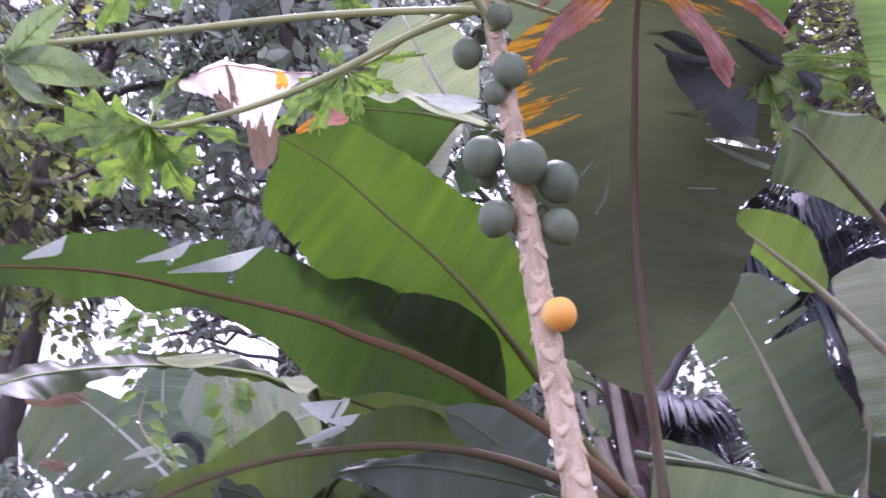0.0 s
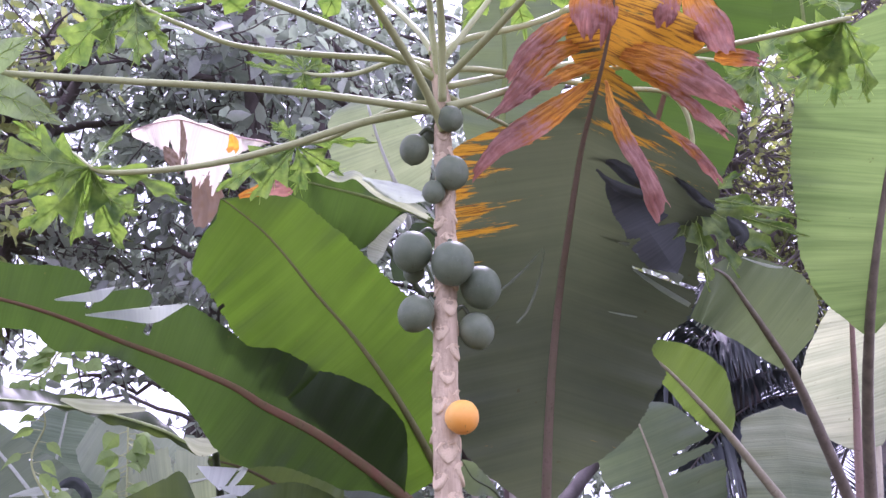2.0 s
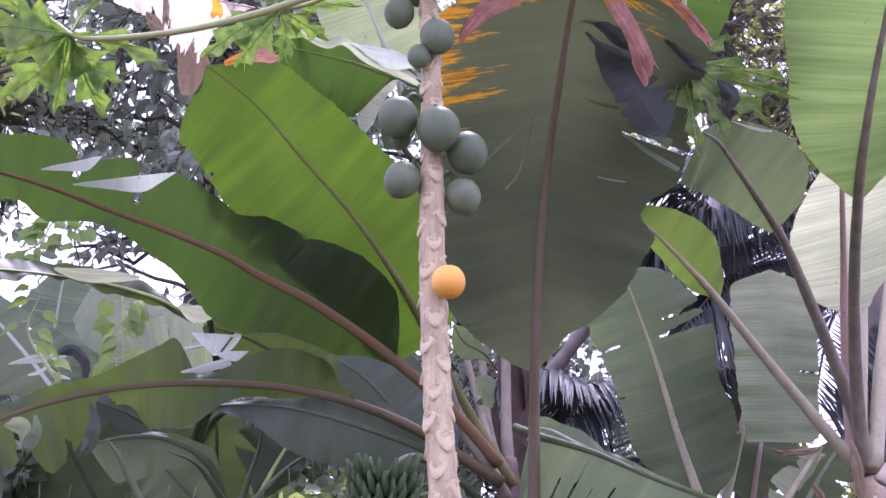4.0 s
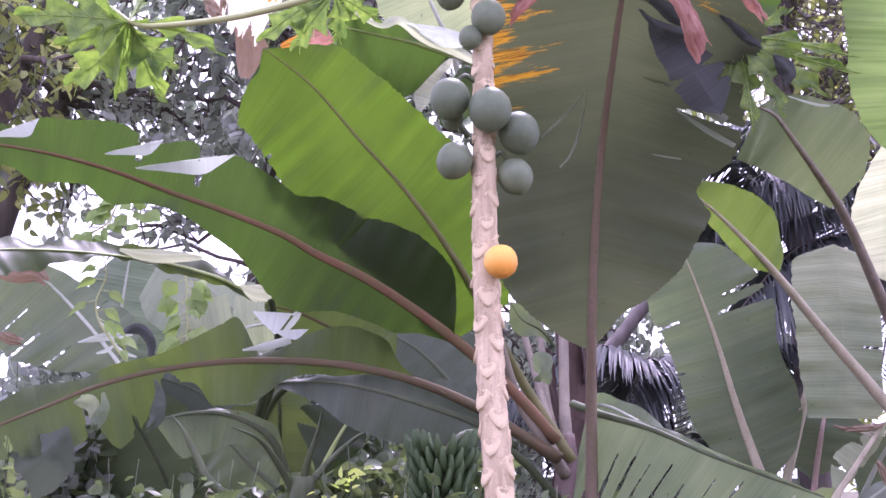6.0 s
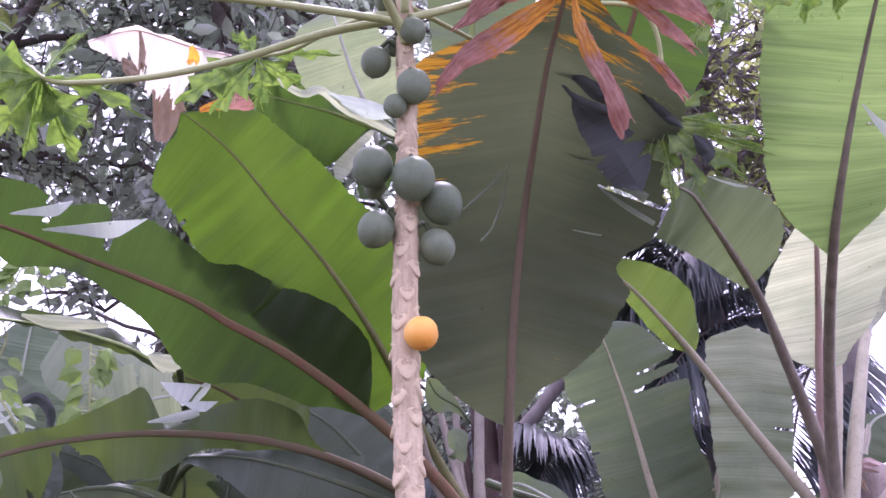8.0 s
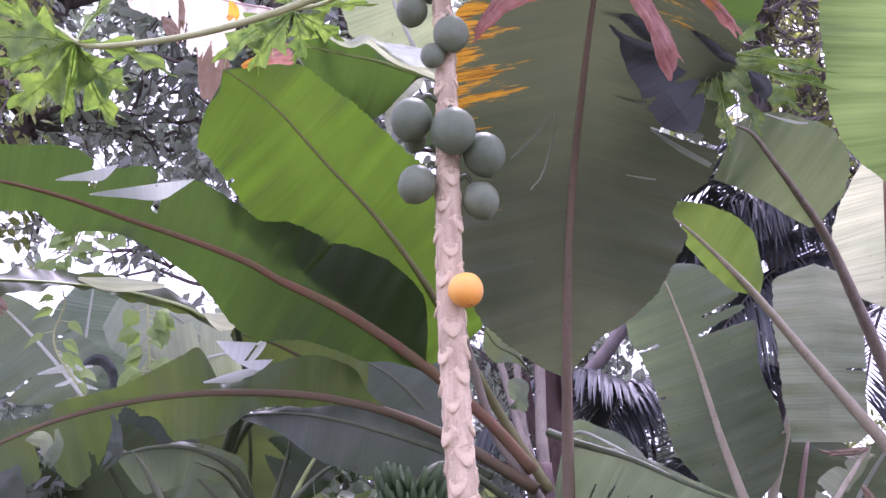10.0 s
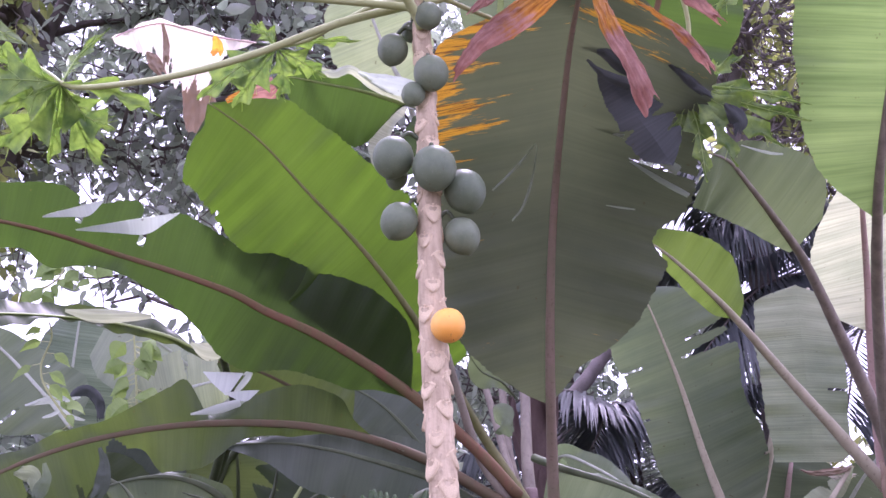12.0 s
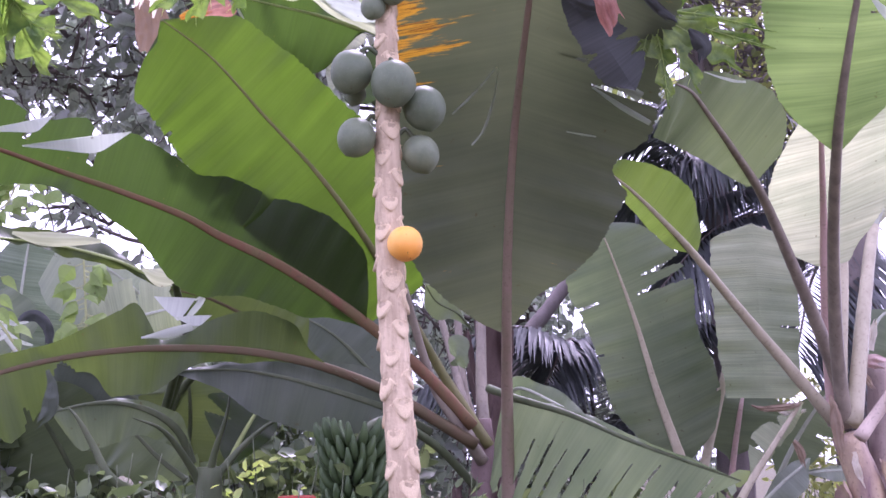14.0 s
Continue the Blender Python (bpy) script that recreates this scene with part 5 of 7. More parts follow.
for run, wide, mat in ((((2.246, 5.3, 1.961), (2.293, 5.28, 1.98), (2.346, 5.28, 1.967)), (0.03, 0.06, 0.04), RIB_PINK), (((2.232, 5.3, 1.956), (2.247, 5.28, 1.914), (2.283, 5.28, 1.861)), (0.02, 0.035, 0.01), LEAF_BROWN), (((2.378, 5.5, 2.056), (2.4, 5.5, 2.14), (2.42, 5.5, 2.21)), (0.05, 0.04, 0.008), LEAF_STRAW), (((2.008, 5.1, 1.813), (2.026, 5.09, 1.699), (2.036, 5.09, 1.562)), (0.02, 0.05, 0.02), LEAF_BROWN), (((2.096, 5.1, 1.561), (2.097, 5.08, 1.487), (2.121, 5.08, 1.413)), (0.02, 0.03, 0.01), LEAF_STRAW)):
    wpart("dry_sheath", strip_mesh(run, wide, mat, curl=0.7, seed=int(1000 * run[1][0]) % 61, nu=24, nv=12, pleat=0.08), plant_b, "dry peeling sheath on the stem")
plant_g = thing("banana_plant", (2.55, 5.6, 0), "stout purple banana stem with dry fibrous sheaths", "banana plant", "banana plants")
pseudostem(plant_g, ((2.55, 5.6, -0.05), (2.402, 5.6, 0.261), (2.458, 5.6, 1.028), (2.478, 5.6, 1.565), (2.474, 5.6, 2.009)), (0.12, 0.12, 0.11, 0.1, 0.07), "purple banana stem", SHEATH_PURPLE)
banana_leaf(plant_g, rib=((2.642, 6.2, 2.065), (2.685, 6.2, 2.19), (2.76, 6.2, 2.317), (2.894, 6.2, 2.38)), start=0.000,
    right=(0, 0.16, 0.182, 0.204, 0.212, 0.212, 0.203, 0), left=(0, 0.04, 0.076, 0.091, 0.085, 0.03, 0.013, 0), facing=(0, -0.981, 0.196), mat=LEAF_GREY, rib_mat=RIB_GREY, thick=(0.014, 0.01, 0.004), label="grey-green banana leaf standing behind the stem", seed=29)

# ---- banana plant behind ----
plant_c = thing("banana_plant", (1.75, 6.4, 0), "banana plant behind with grey-green drooping leaves", "banana plant", "banana plants")
pseudostem(plant_c, ((1.75, 6.4, -0.05), (1.74, 6.4, 0.5), (1.7, 6.35, 1.0), (1.63, 6.25, 1.4)), (0.11, 0.1, 0.085, 0.06), "brown banana stem")
banana_leaf(plant_c, rib=((1.606, 6.2, 1.489), (1.457, 6.1, 1.879), (1.33, 6, 2.265), (1.202, 5.9, 2.586), (1.124, 5.85, 2.76)), start=0.000,
    right=(0, 0.119, 0.225, 0.269, 0.312, 0.336, 0.345, 0.354, 0.361, 0.351, 0.34, 0.33, 0.327, 0.324, 0.336, 0.353, 0.37, 0.367, 0.354, 0.342, 0.33, 0.303, 0.273, 0.234, 0.171, 0.054), left=(0, 0.046, 0.092, 0.137, 0.171, 0.194, 0.218, 0.243, 0.254, 0.252, 0.251, 0.251, 0.252, 0.253, 0.254, 0.256, 0.259, 0.261, 0.268, 0.278, 0.278, 0.274, 0.257, 0.208, 0.152, 0.077), facing=(0, -0.995, -0.1), mat=LEAF_GREY, rib_mat=STALK_TAN, thick=(0.0300, 0.0174, 0.0070, 0.0033), label="grey-green banana leaf with torn edge", seed=21,
    tears=((1, 0.7, 0.9, 0.035), (1, 0.76, 0.8, 0.02), (-1, 0.72, 0.75, 0.007), (-1, 0.51, 0.45, 0.006), (1, 0.22, 0.25, 0.006)), nu=200, nv=12)
banana_leaf(plant_c, rib=((1.977, 5.95, 2.796), (1.968, 5.9, 2.522), (1.963, 5.87, 2.215), (1.958, 5.85, 1.845)), start=0.000,
    right=(0, 0.196, 0.224, 0.229, 0.235, 0.24, 0.244, 0.242, 0.24, 0.238, 0.237, 0.235, 0.233, 0.226, 0.216, 0.206, 0.198, 0.19), left=(0, 0.218, 0.232, 0.231, 0.228, 0.227, 0.224, 0.221, 0.217, 0.214, 0.211, 0.208, 0.207, 0.208, 0.208, 0.208, 0.209, 0.146), facing=(0, -0.999, -0.05), mat=LEAF_MIST, rib_mat=RIB_GREY, thick=None, label="grey-green hanging banana leaf with straight hem", seed=22, tears=((-1, 0.6, 0.5, 0.01),))
wpart("leaf_stalk", tube("leaf_stalk", ((1.68, 6.3, 1.3), (1.9, 6.25, 2.1), (2.05, 6.15, 2.7), (2.06, 6.0, 2.78)), (0.03, 0.02, 0.012), STALK_TAN, 8, 20), plant_c)
banana_leaf(plant_c, rib=((1.946, 6.6, 1.251), (1.969, 6.5, 1.569), (1.985, 6.4, 1.79), (2.007, 6.4, 1.885), (2.017, 6.4, 1.95)), start=0.321,
    right=(0, 0, 0.143, 0.196, 0.244, 0.27, 0.247, 0), left=(0, 0.038, 0.166, 0.217, 0.262, 0.211, 0.122, 0), facing=(0, -1, 0), mat=LEAF_GREY, rib_mat=RIB_PINK, thick=(0.02, 0.014, 0.005), label="low green banana leaf on a pinkish stalk", seed=25)
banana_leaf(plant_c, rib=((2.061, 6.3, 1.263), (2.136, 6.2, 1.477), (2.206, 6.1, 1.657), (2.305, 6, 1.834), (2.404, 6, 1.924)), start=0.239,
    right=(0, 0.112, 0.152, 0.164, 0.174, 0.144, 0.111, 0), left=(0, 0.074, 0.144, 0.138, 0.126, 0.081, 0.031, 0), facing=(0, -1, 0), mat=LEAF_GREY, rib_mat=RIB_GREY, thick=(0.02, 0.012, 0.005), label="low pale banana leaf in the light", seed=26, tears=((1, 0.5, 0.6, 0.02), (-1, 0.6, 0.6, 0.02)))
# lighter colours on these three low leaves paint in the hazy brightness
banana_leaf(plant_c, rib=((1.717, 5.7, 1.284), (1.817, 5.72, 1.433), (1.937, 5.75, 1.585), (2.074, 5.8, 1.753), (2.131, 5.8, 1.821)), start=0.154,
    right=(0, 0, 0.02, 0.025, 0.029, 0.035, 0.041, 0.047, 0.031, 0), left=(0, 0, 0.042, 0.089, 0.108, 0.102, 0.077, 0.053, 0.026, 0.003), facing=(0, -1, 0), mat=LEAF_MIST, rib_mat=STALK_TAN, thick=(0.022, 0.016, 0.008), label="pale torn banana leaf on a cream stalk", seed=27, tears=((-1, 0.4, 0.7, 0.02), (-1, 0.7, 0.6, 0.02), (1, 0.5, 0.6, 0.02)))
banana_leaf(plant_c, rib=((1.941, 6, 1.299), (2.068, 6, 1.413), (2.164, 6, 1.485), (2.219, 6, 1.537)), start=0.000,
    right=(0, 0.041, 0.082, 0.1, 0.102, 0.093, 0.04, 0), left=(0, 0.016, 0.031, 0.048, 0.048, 0.05, 0.042, 0.004), facing=(0, -0.958, 0.287), mat=LEAF_BLUE, rib_mat=RIB_GREY, thick=(0.01, 0.006), label="low bluish grey banana leaf, hazy light put in its colour", seed=28)
banana_leaf(plant_c, rib=((2.213, 6.1, 1.461), (2.347, 6.05, 1.472), (2.479, 6, 1.476), (2.647, 6, 1.492)), start=0.000,
    right=(0, 0.028, 0.056, 0.057, 0.052, 0.036, 0.02, 0), left=(0, 0.011, 0.023, 0.027, 0.027, 0.022, 0.013, 0.003), facing=(0, -0.894, 0.447), mat=LEAF_BLUE, rib_mat=RIB_GREY, thick=(0.01, 0.006), label="flat grey-green banana leaf reaching sideways", seed=30)
for run, wide, mat in ((((1.866, 5.8, 1.806), (1.917, 5.78, 1.788), (2.02, 5.78, 1.792), (2.13, 5.8, 1.81)), (0.01, 0.03, 0.03, 0.01), LEAF_BROWN), (((1.996, 5.8, 1.776), (2.054, 5.8, 1.762), (2.143, 5.8, 1.775)), (0.01, 0.025, 0.01), LEAF_STRAW), (((2.003, 5.6, 1.623), (2.028, 5.6, 1.582), (2.051, 5.6, 1.514)), (0.025, 0.04, 0.02), LEAF_BROWN)):
    wpart("dry_fringe", strip_mesh(run, wide, mat, curl=0.7, seed=int(1000 * run[1][0]) % 61, nu=24, nv=12, pleat=0.1), plant_c, "brown frayed hem of the leaf")
banana_leaf(plant_c, rib=((0.582, 5.6, 1.832), (0.643, 5.5, 1.882), (0.767, 5.4, 1.821), (0.884, 5.3, 1.737), (0.969, 5.2, 1.63)), start=0.000,
    right=(0.33, 0.28, 0.173, 0.17, 0.154, 0.103, 0.007), left=(0, 0.058, 0.049, 0.062, 0.046, 0.025, 0), facing=(0, -0.981, -0.196), mat=LEAF_GREY, rib_mat=RIB_GREY, thick=(0.0100, 0.0028), label="rounded grey-green young banana leaf", seed=24)
wpart("leaf_stalk", tube("leaf_stalk", ((1.66, 6.3, 1.1), (1.2, 6.0, 1.2), (0.8, 5.75, 1.5), (0.582, 5.6, 1.83)), (0.025, 0.012), STALK_DARK, 8, 20), plant_c)
banana_leaf(plant_a, rib=((0.45, 4.9, 1.84), (0.55, 4.7, 1.784), (0.731, 4.5, 1.711), (0.912, 4.3, 1.609), (1.106, 4.15, 1.521), (1.257, 4.05, 1.456)), start=0.106,
    right=(0.214, 0.355, 0.39, 0.42, 0.408, 0.384, 0.359, 0.328, 0.297, 0.246, 0.174, 0.003), left=(0, 0.009, 0.015, 0.019, 0.022, 0.027, 0.028, 0.022, 0.02, 0.02, 0.012, 0), facing=(0, -0.958, -0.287), mat=LEAF_GREY, rib_mat=STALK_DARK, thick=(0.0200, 0.0096, 0.0033), label="low grey-green banana leaf split into strips", seed=23, nu=220, nv=12, sag=0.15, sweep=-0.45,
    tears=tuple((1, 0.16 + 0.085 * k, 0.6 + 0.08 * (k * 7 % 5), 0.012 + 0.004 * (k % 3)) for k in range(10)))

# ---- banana plants in the upper middle and at the left back ----
plant_d = thing("banana_plant", (0.7, 6.9, 0), "tall banana plant behind with green and pale leaves", "banana plant", "banana plants")
pseudostem(plant_d, ((0.7, 6.9, -0.05), (0.66, 6.8, 1.0), (0.6, 6.5, 2.0), (0.5, 6.2, 2.7)), (0.12, 0.1, 0.085, 0.06), "dark banana stem", SHEATH_DARK)
banana_leaf(plant_d, rib=((0.104, 5.3, 3.543), (-0.114, 5.2, 3.59), (-0.311, 5.1, 3.619), (-0.472, 5, 3.617), (-0.601, 4.9, 3.608), (-0.676, 4.85, 3.596)), start=0.000,
    right=(0, 0, 0.029, 0.055, 0.068, 0.063, 0.058, 0.053, 0.048, 0.061, 0.076, 0.087, 0.094, 0.084, 0.073, 0.067, 0.084, 0.092, 0.071, 0.009), left=(0, 0, 0.001, 0.003, 0.005, 0.018, 0.125, 0.242, 0.278, 0.278, 0.277, 0.274, 0.27, 0.251, 0.216, 0.183, 0.154, 0.117, 0.073, 0), facing=(0, -0.894, -0.447), mat=LEAF_GREEN, rib_mat=RIB_GREEN, thick=(0.0160, 0.0069, 0.0028), label="green banana leaf with crinkled upper edge", seed=31, wave=0.02, tears=((1, 0.7, 0.25, 0.03), (1, 0.82, 0.3, 0.03)))
banana_leaf(plant_d, rib=((-0.078, 6.2, 3.856), (-0.125, 6, 3.987), (-0.189, 5.9, 4.084), (-0.268, 5.8, 4.245), (-0.329, 5.7, 4.403), (-0.356, 5.7, 4.489)), start=0.140,
    right=(0.05, 0.117, 0.18, 0.247, 0.273, 0.276, 0.276, 0.268, 0.237, 0.201, 0.108, 0.006), left=(0, 0.065, 0.115, 0.152, 0.205, 0.257, 0.293, 0.288, 0.286, 0.26, 0.227, 0.084), facing=(0, -0.989, -0.148), mat=LEAF_MIST, rib_mat=RIB_WHITE, thick=(0.0200, 0.0100, 0.0050), label="pale grey banana leaf with white midrib", seed=32)
banana_leaf(plant_d, rib=((-0.081, 5.35, 3.693), (-0.143, 5.35, 3.587), (-0.212, 5.35, 3.476), (-0.252, 5.35, 3.377), (-0.267, 5.35, 3.315)), start=0.000,
    right=(0, 0.016, 0.032, 0.044, 0.049, 0.055, 0.06, 0.057, 0.028, 0.006), left=(0, 0.016, 0.028, 0.025, 0.025, 0.03, 0.033, 0.031, 0.02, 0), facing=(0, -0.995, 0.1), mat=LEAF_PALE, rib_mat=RIB_GREY, thick=None, label="narrow pale strip of banana leaf", seed=33, nu=40)
banana_leaf(plant_d, rib=((0.869, 4.7, 3.184), (0.995, 4.6, 3.618), (1.065, 4.45, 3.887), (1.121, 4.25, 4.146), (1.143, 4.1, 4.309), (1.145, 4, 4.354)), start=0.000,
    right=(0, 0.171, 0.315, 0.349, 0.384, 0.382, 0.362, 0.356, 0.383, 0.379, 0.33, 0), left=(0, 0.311, 0.361, 0.41, 0.408, 0.395, 0.377, 0.356, 0.322, 0.281, 0.172, 0), facing=(0, -0.928, -0.371), mat=LEAF_GREEN, rib_mat=RIB_RED, thick=(0.0200, 0.0096, 0.0033), label="bright green banana leaf behind the withered one", seed=34)
banana_leaf(plant_d, rib=((0.347, 5.2, 3.715), (0.382, 5.1, 4.082), (0.388, 5, 4.354), (0.365, 4.9, 4.625), (0.342, 4.8, 4.828), (0.332, 4.75, 4.894)), start=0.000,
    right=(0, 0.089, 0.179, 0.236, 0.285, 0.325, 0.339, 0.359, 0.358, 0.319, 0.249, 0.011), left=(0, 0.105, 0.179, 0.205, 0.228, 0.233, 0.23, 0.221, 0.204, 0.188, 0.116, 0.005), facing=(0, -0.958, -0.287), mat=LEAF_DEEP, rib_mat=RIB_GREEN, thick=(0.0200, 0.0096, 0.0033), label="dull green banana leaf behind the crown", seed=35)
banana_leaf(plant_d, rib=((-0.653, 4.15, 3.443), (-0.797, 4.1, 3.448), (-0.892, 4.05, 3.456), (-0.996, 4, 3.462), (-1.095, 4, 3.442), (-1.18, 4, 3.405)), start=0.000,
    right=(0, 0.005, 0.006, 0.007, 0.007, 0.008, 0.007, 0.008, 0.008, 0.007, 0.007, 0.007, 0.006, 0.005, 0.005, 0.009, 0.005, 0.004, 0.005, 0.007, 0.005, 0.005, 0.005, 0), left=(0, 0.016, 0.03, 0.045, 0.062, 0.079, 0.128, 0.229, 0.233, 0.225, 0.219, 0.213, 0.211, 0.197, 0.18, 0.171, 0.157, 0.127, 0.117, 0.106, 0.095, 0.072, 0.043, 0.018), facing=(0, -0.99, -0.1), mat=LEAF_STRAW, rib_mat=RIB_PINK, thick=(0.004, 0.003), label="dry straw-white hanging banana leaf", seed=36, wave=0.014, fray=0.1, nu=120, nv=12,
    tears=((-1, 0.55, 0.55, 0.012), (-1, 0.74, 0.4, 0.02), (-1, 0.36, 0.3, 0.02)))
for run, wide, mat in (
    (((-1.011, 4.5, 3.48), (-0.979, 4.5, 3.4), (-0.956, 4.5, 3.315), (-0.958, 4.5, 3.22)), (0.087, 0.111, 0.115, 0.075), LEAF_BROWN),
    (((-1.037, 3.97, 3.331), (-1.019, 3.97, 3.307), (-0.994, 3.97, 3.269), (-0.975, 3.97, 3.241)), (0.014, 0.045, 0.036, 0.014), LEAF_BROWN),
    (((-0.98, 3.96, 3.445), (-0.964, 3.96, 3.369), (-0.959, 3.96, 3.272)), (0.014, 0.02, 0.018), LEAF_BROWN),
    (((-0.736, 4, 3.141), (-0.651, 4, 3.175), (-0.543, 4, 3.199)), (0.022, 0.044, 0.058), LEAF_DEAD),
    (((-0.782, 3.97, 3.392), (-0.77, 3.97, 3.353), (-0.776, 3.97, 3.314)), (0.018, 0.036, 0.031), LEAF_AMBER),
):
    wpart("dead_lobe", strip_mesh(run, wide, mat, curl=0.6, seed=16 + int(-100 * run[0][0]), nu=30, nv=14, pleat=0.07), plant_d, "dry curled scrap at the torn margin")
# pale underside of the margin, with caught light put into its colour
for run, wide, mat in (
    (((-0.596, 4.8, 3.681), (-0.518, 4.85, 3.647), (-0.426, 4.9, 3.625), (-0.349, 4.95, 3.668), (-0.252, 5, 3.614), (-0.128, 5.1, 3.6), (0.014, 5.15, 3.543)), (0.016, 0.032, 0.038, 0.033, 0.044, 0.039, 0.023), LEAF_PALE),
    (((-0.312, 4.95, 3.651), (-0.225, 5, 3.633), (-0.114, 5.05, 3.619), (-0.008, 5.1, 3.622)), (0.016, 0.061, 0.067, 0.022), LEAF_WAX_SHEEN),
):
    wpart("curled_margin", strip_mesh(run, wide, mat, curl=0.5, seed=17, crush=0.8), plant_d, "pale curled leaf margin, caught light put in its colour")
banana_leaf(plant_d, rib=((0.061, 5.3, 3.558), (-0.01, 5.3, 3.463), (-0.093, 5.3, 3.354), (-0.147, 5.3, 3.247)), start=0.000,
    right=(0, 0.105, 0.102, 0.099, 0.094, 0.088, 0.084, 0.072, 0.041, 0.01), left=(0, 0.027, 0.053, 0.069, 0.08, 0.09, 0.092, 0.081, 0.065, 0.012), facing=(0, -0.995, 0.1), mat=LEAF_GREEN, rib_mat=RIB_GREEN, thick=None, label="narrow green piece of a torn banana leaf", seed=37, nu=40)
for run in (((0.5, 6.2, 2.7), (0.3, 5.8, 3.1), (0.1, 5.3, 3.5)), ((0.5, 6.2, 2.7), (0.2, 6.3, 3.3), (-0.078, 6.2, 3.86)), ((0.5, 6.2, 2.7), (0.75, 5.3, 2.95), (0.869, 4.7, 3.184)),
            ((0.5, 6.2, 2.7), (0.45, 5.5, 2.9), (0.42, 5.2, 3.1)), ((0.5, 6.2, 2.7), (0.0, 6.0, 3.4), (-0.45, 5.3, 3.75), (-0.6, 4.6, 3.62), (-0.653, 4.15, 3.443)), ((0.5, 6.2, 2.7), (0.3, 5.8, 3.4), (-0.06, 5.3, 3.66))):
    wpart("leaf_stalk", tube("leaf_stalk", run, (0.026, 0.012, 0.008), STALK_DARK, 8, 18), plant_d)

plant_e = thing("banana_plant", (-1.3, 6.7, 0), "banana plant at the back with bluish grey leaves", "banana plant", "banana plants")
pseudostem(plant_e, ((-1.3, 6.7, -0.05), (-1.3, 6.65, 0.6), (-1.28, 6.5, 1.2), (-1.25, 6.3, 1.7)), (0.11, 0.1, 0.085, 0.06), "dark banana stem")
banana_leaf(plant_e, rib=((-1.999, 6.1, 2.021), (-1.967, 6.05, 2.235), (-1.933, 6, 2.417), (-1.897, 5.95, 2.63), (-1.864, 5.9, 2.779)), start=0.000,
    right=(0, 0.239, 0.298, 0.353, 0.402, 0.425, 0.438, 0.454, 0.471, 0.457, 0.432, 0.409, 0.388, 0.284, 0.149, 0), left=(0, 0.274, 0.291, 0.31, 0.303, 0.285, 0.269, 0.253, 0.235, 0.216, 0.195, 0.173, 0.14, 0.101, 0.056, 0), facing=(0, -0.99, -0.1), mat=LEAF_SLATE, rib_mat=RIB_GREY, thick=(0.014, 0.009, 0.004), label="broad bluish grey-green banana leaf", seed=41, nu=160, nv=12, tears=((1, 0.55, 0.6, 0.012), (1, 0.42, 0.5, 0.008), (-1, 0.5, 0.6, 0.01)))
banana_leaf(plant_e, rib=((-1.582, 5.7, 2.084), (-1.406, 5.65, 2.176), (-1.205, 5.6, 2.253), (-1.03, 5.55, 2.287), (-0.899, 5.5, 2.307)), start=0.000,
    right=(0, 0.034, 0.067, 0.097, 0.117, 0.123, 0.128, 0.132, 0.133, 0.124, 0.107, 0.089, 0.054, 0), left=(0, 0.05, 0.1, 0.149, 0.2, 0.22, 0.217, 0.212, 0.181, 0.157, 0.13, 0.097, 0.057, 0.006), facing=(0, -0.99, 0.1), mat=LEAF_MIST, rib_mat=RIB_GREY, thick=(0.012, 0.008, 0.003), label="pale grey banana leaf with a dark tear", seed=47, nu=120, nv=12, tears=((-1, 0.56, 0.8, 0.016), (-1, 0.3, 0.5, 0.006)))
banana_leaf(plant_e, rib=((-1.782, 5.6, 2.063), (-1.926, 5.6, 2.23), (-2.102, 5.6, 2.412), (-2.258, 5.55, 2.557), (-2.362, 5.5, 2.629)), start=0.000,
    right=(0, 0.157, 0.179, 0.202, 0.199, 0.186, 0.173, 0.161, 0.148, 0.133, 0.119, 0.106, 0.093, 0.072, 0.051, 0.033, 0.019, 0.006), left=(0, 0.086, 0.17, 0.237, 0.272, 0.305, 0.338, 0.369, 0.399, 0.403, 0.404, 0.403, 0.402, 0.4, 0.398, 0.395, 0.361, 0.296), facing=(0, -0.97, 0.2), mat=LEAF_GREY, rib_mat=RIB_GREY, thick=(0.012, 0.008, 0.003), label="grey banana leaf split along its veins", seed=48, nu=120, nv=12, tears=((-1, 0.3, 0.8, 0.012), (-1, 0.5, 0.7, 0.01), (1, 0.4, 0.7, 0.01), (-1, 0.68, 0.6, 0.008)))
banana_leaf(plant_e, rib=((-1.696, 6.6, 1.233), (-1.751, 6.5, 1.488), (-1.869, 6.4, 1.739), (-1.981, 6.3, 1.923), (-2.053, 6.2, 2.041)), start=0.000,
    right=(0, 0.172, 0.291, 0.33, 0.297, 0.244, 0.118, 0), left=(0, 0.335, 0.368, 0.389, 0.413, 0.368, 0.294, 0), facing=(0, -1, 0), mat=LEAF_DEEP, rib_mat=STALK_DARK, thick=(0.016, 0.012, 0.006), label="low shaded green banana leaf", seed=45)
banana_leaf(plant_e, rib=((-1.155, 6.5, 1.24), (-1.117, 6.4, 1.491), (-1.078, 6.3, 1.739), (-1.069, 6.2, 1.921), (-1.09, 6.2, 2.046)), start=0.000,
    right=(0, 0.145, 0.29, 0.307, 0.32, 0.254, 0.172, 0), left=(0, 0.192, 0.281, 0.33, 0.325, 0.292, 0.255, 0), facing=(0, -1, 0), mat=LEAF_DULL, rib_mat=STALK_DARK, thick=(0.016, 0.012, 0.006), label="low drooping green banana leaf", seed=46)
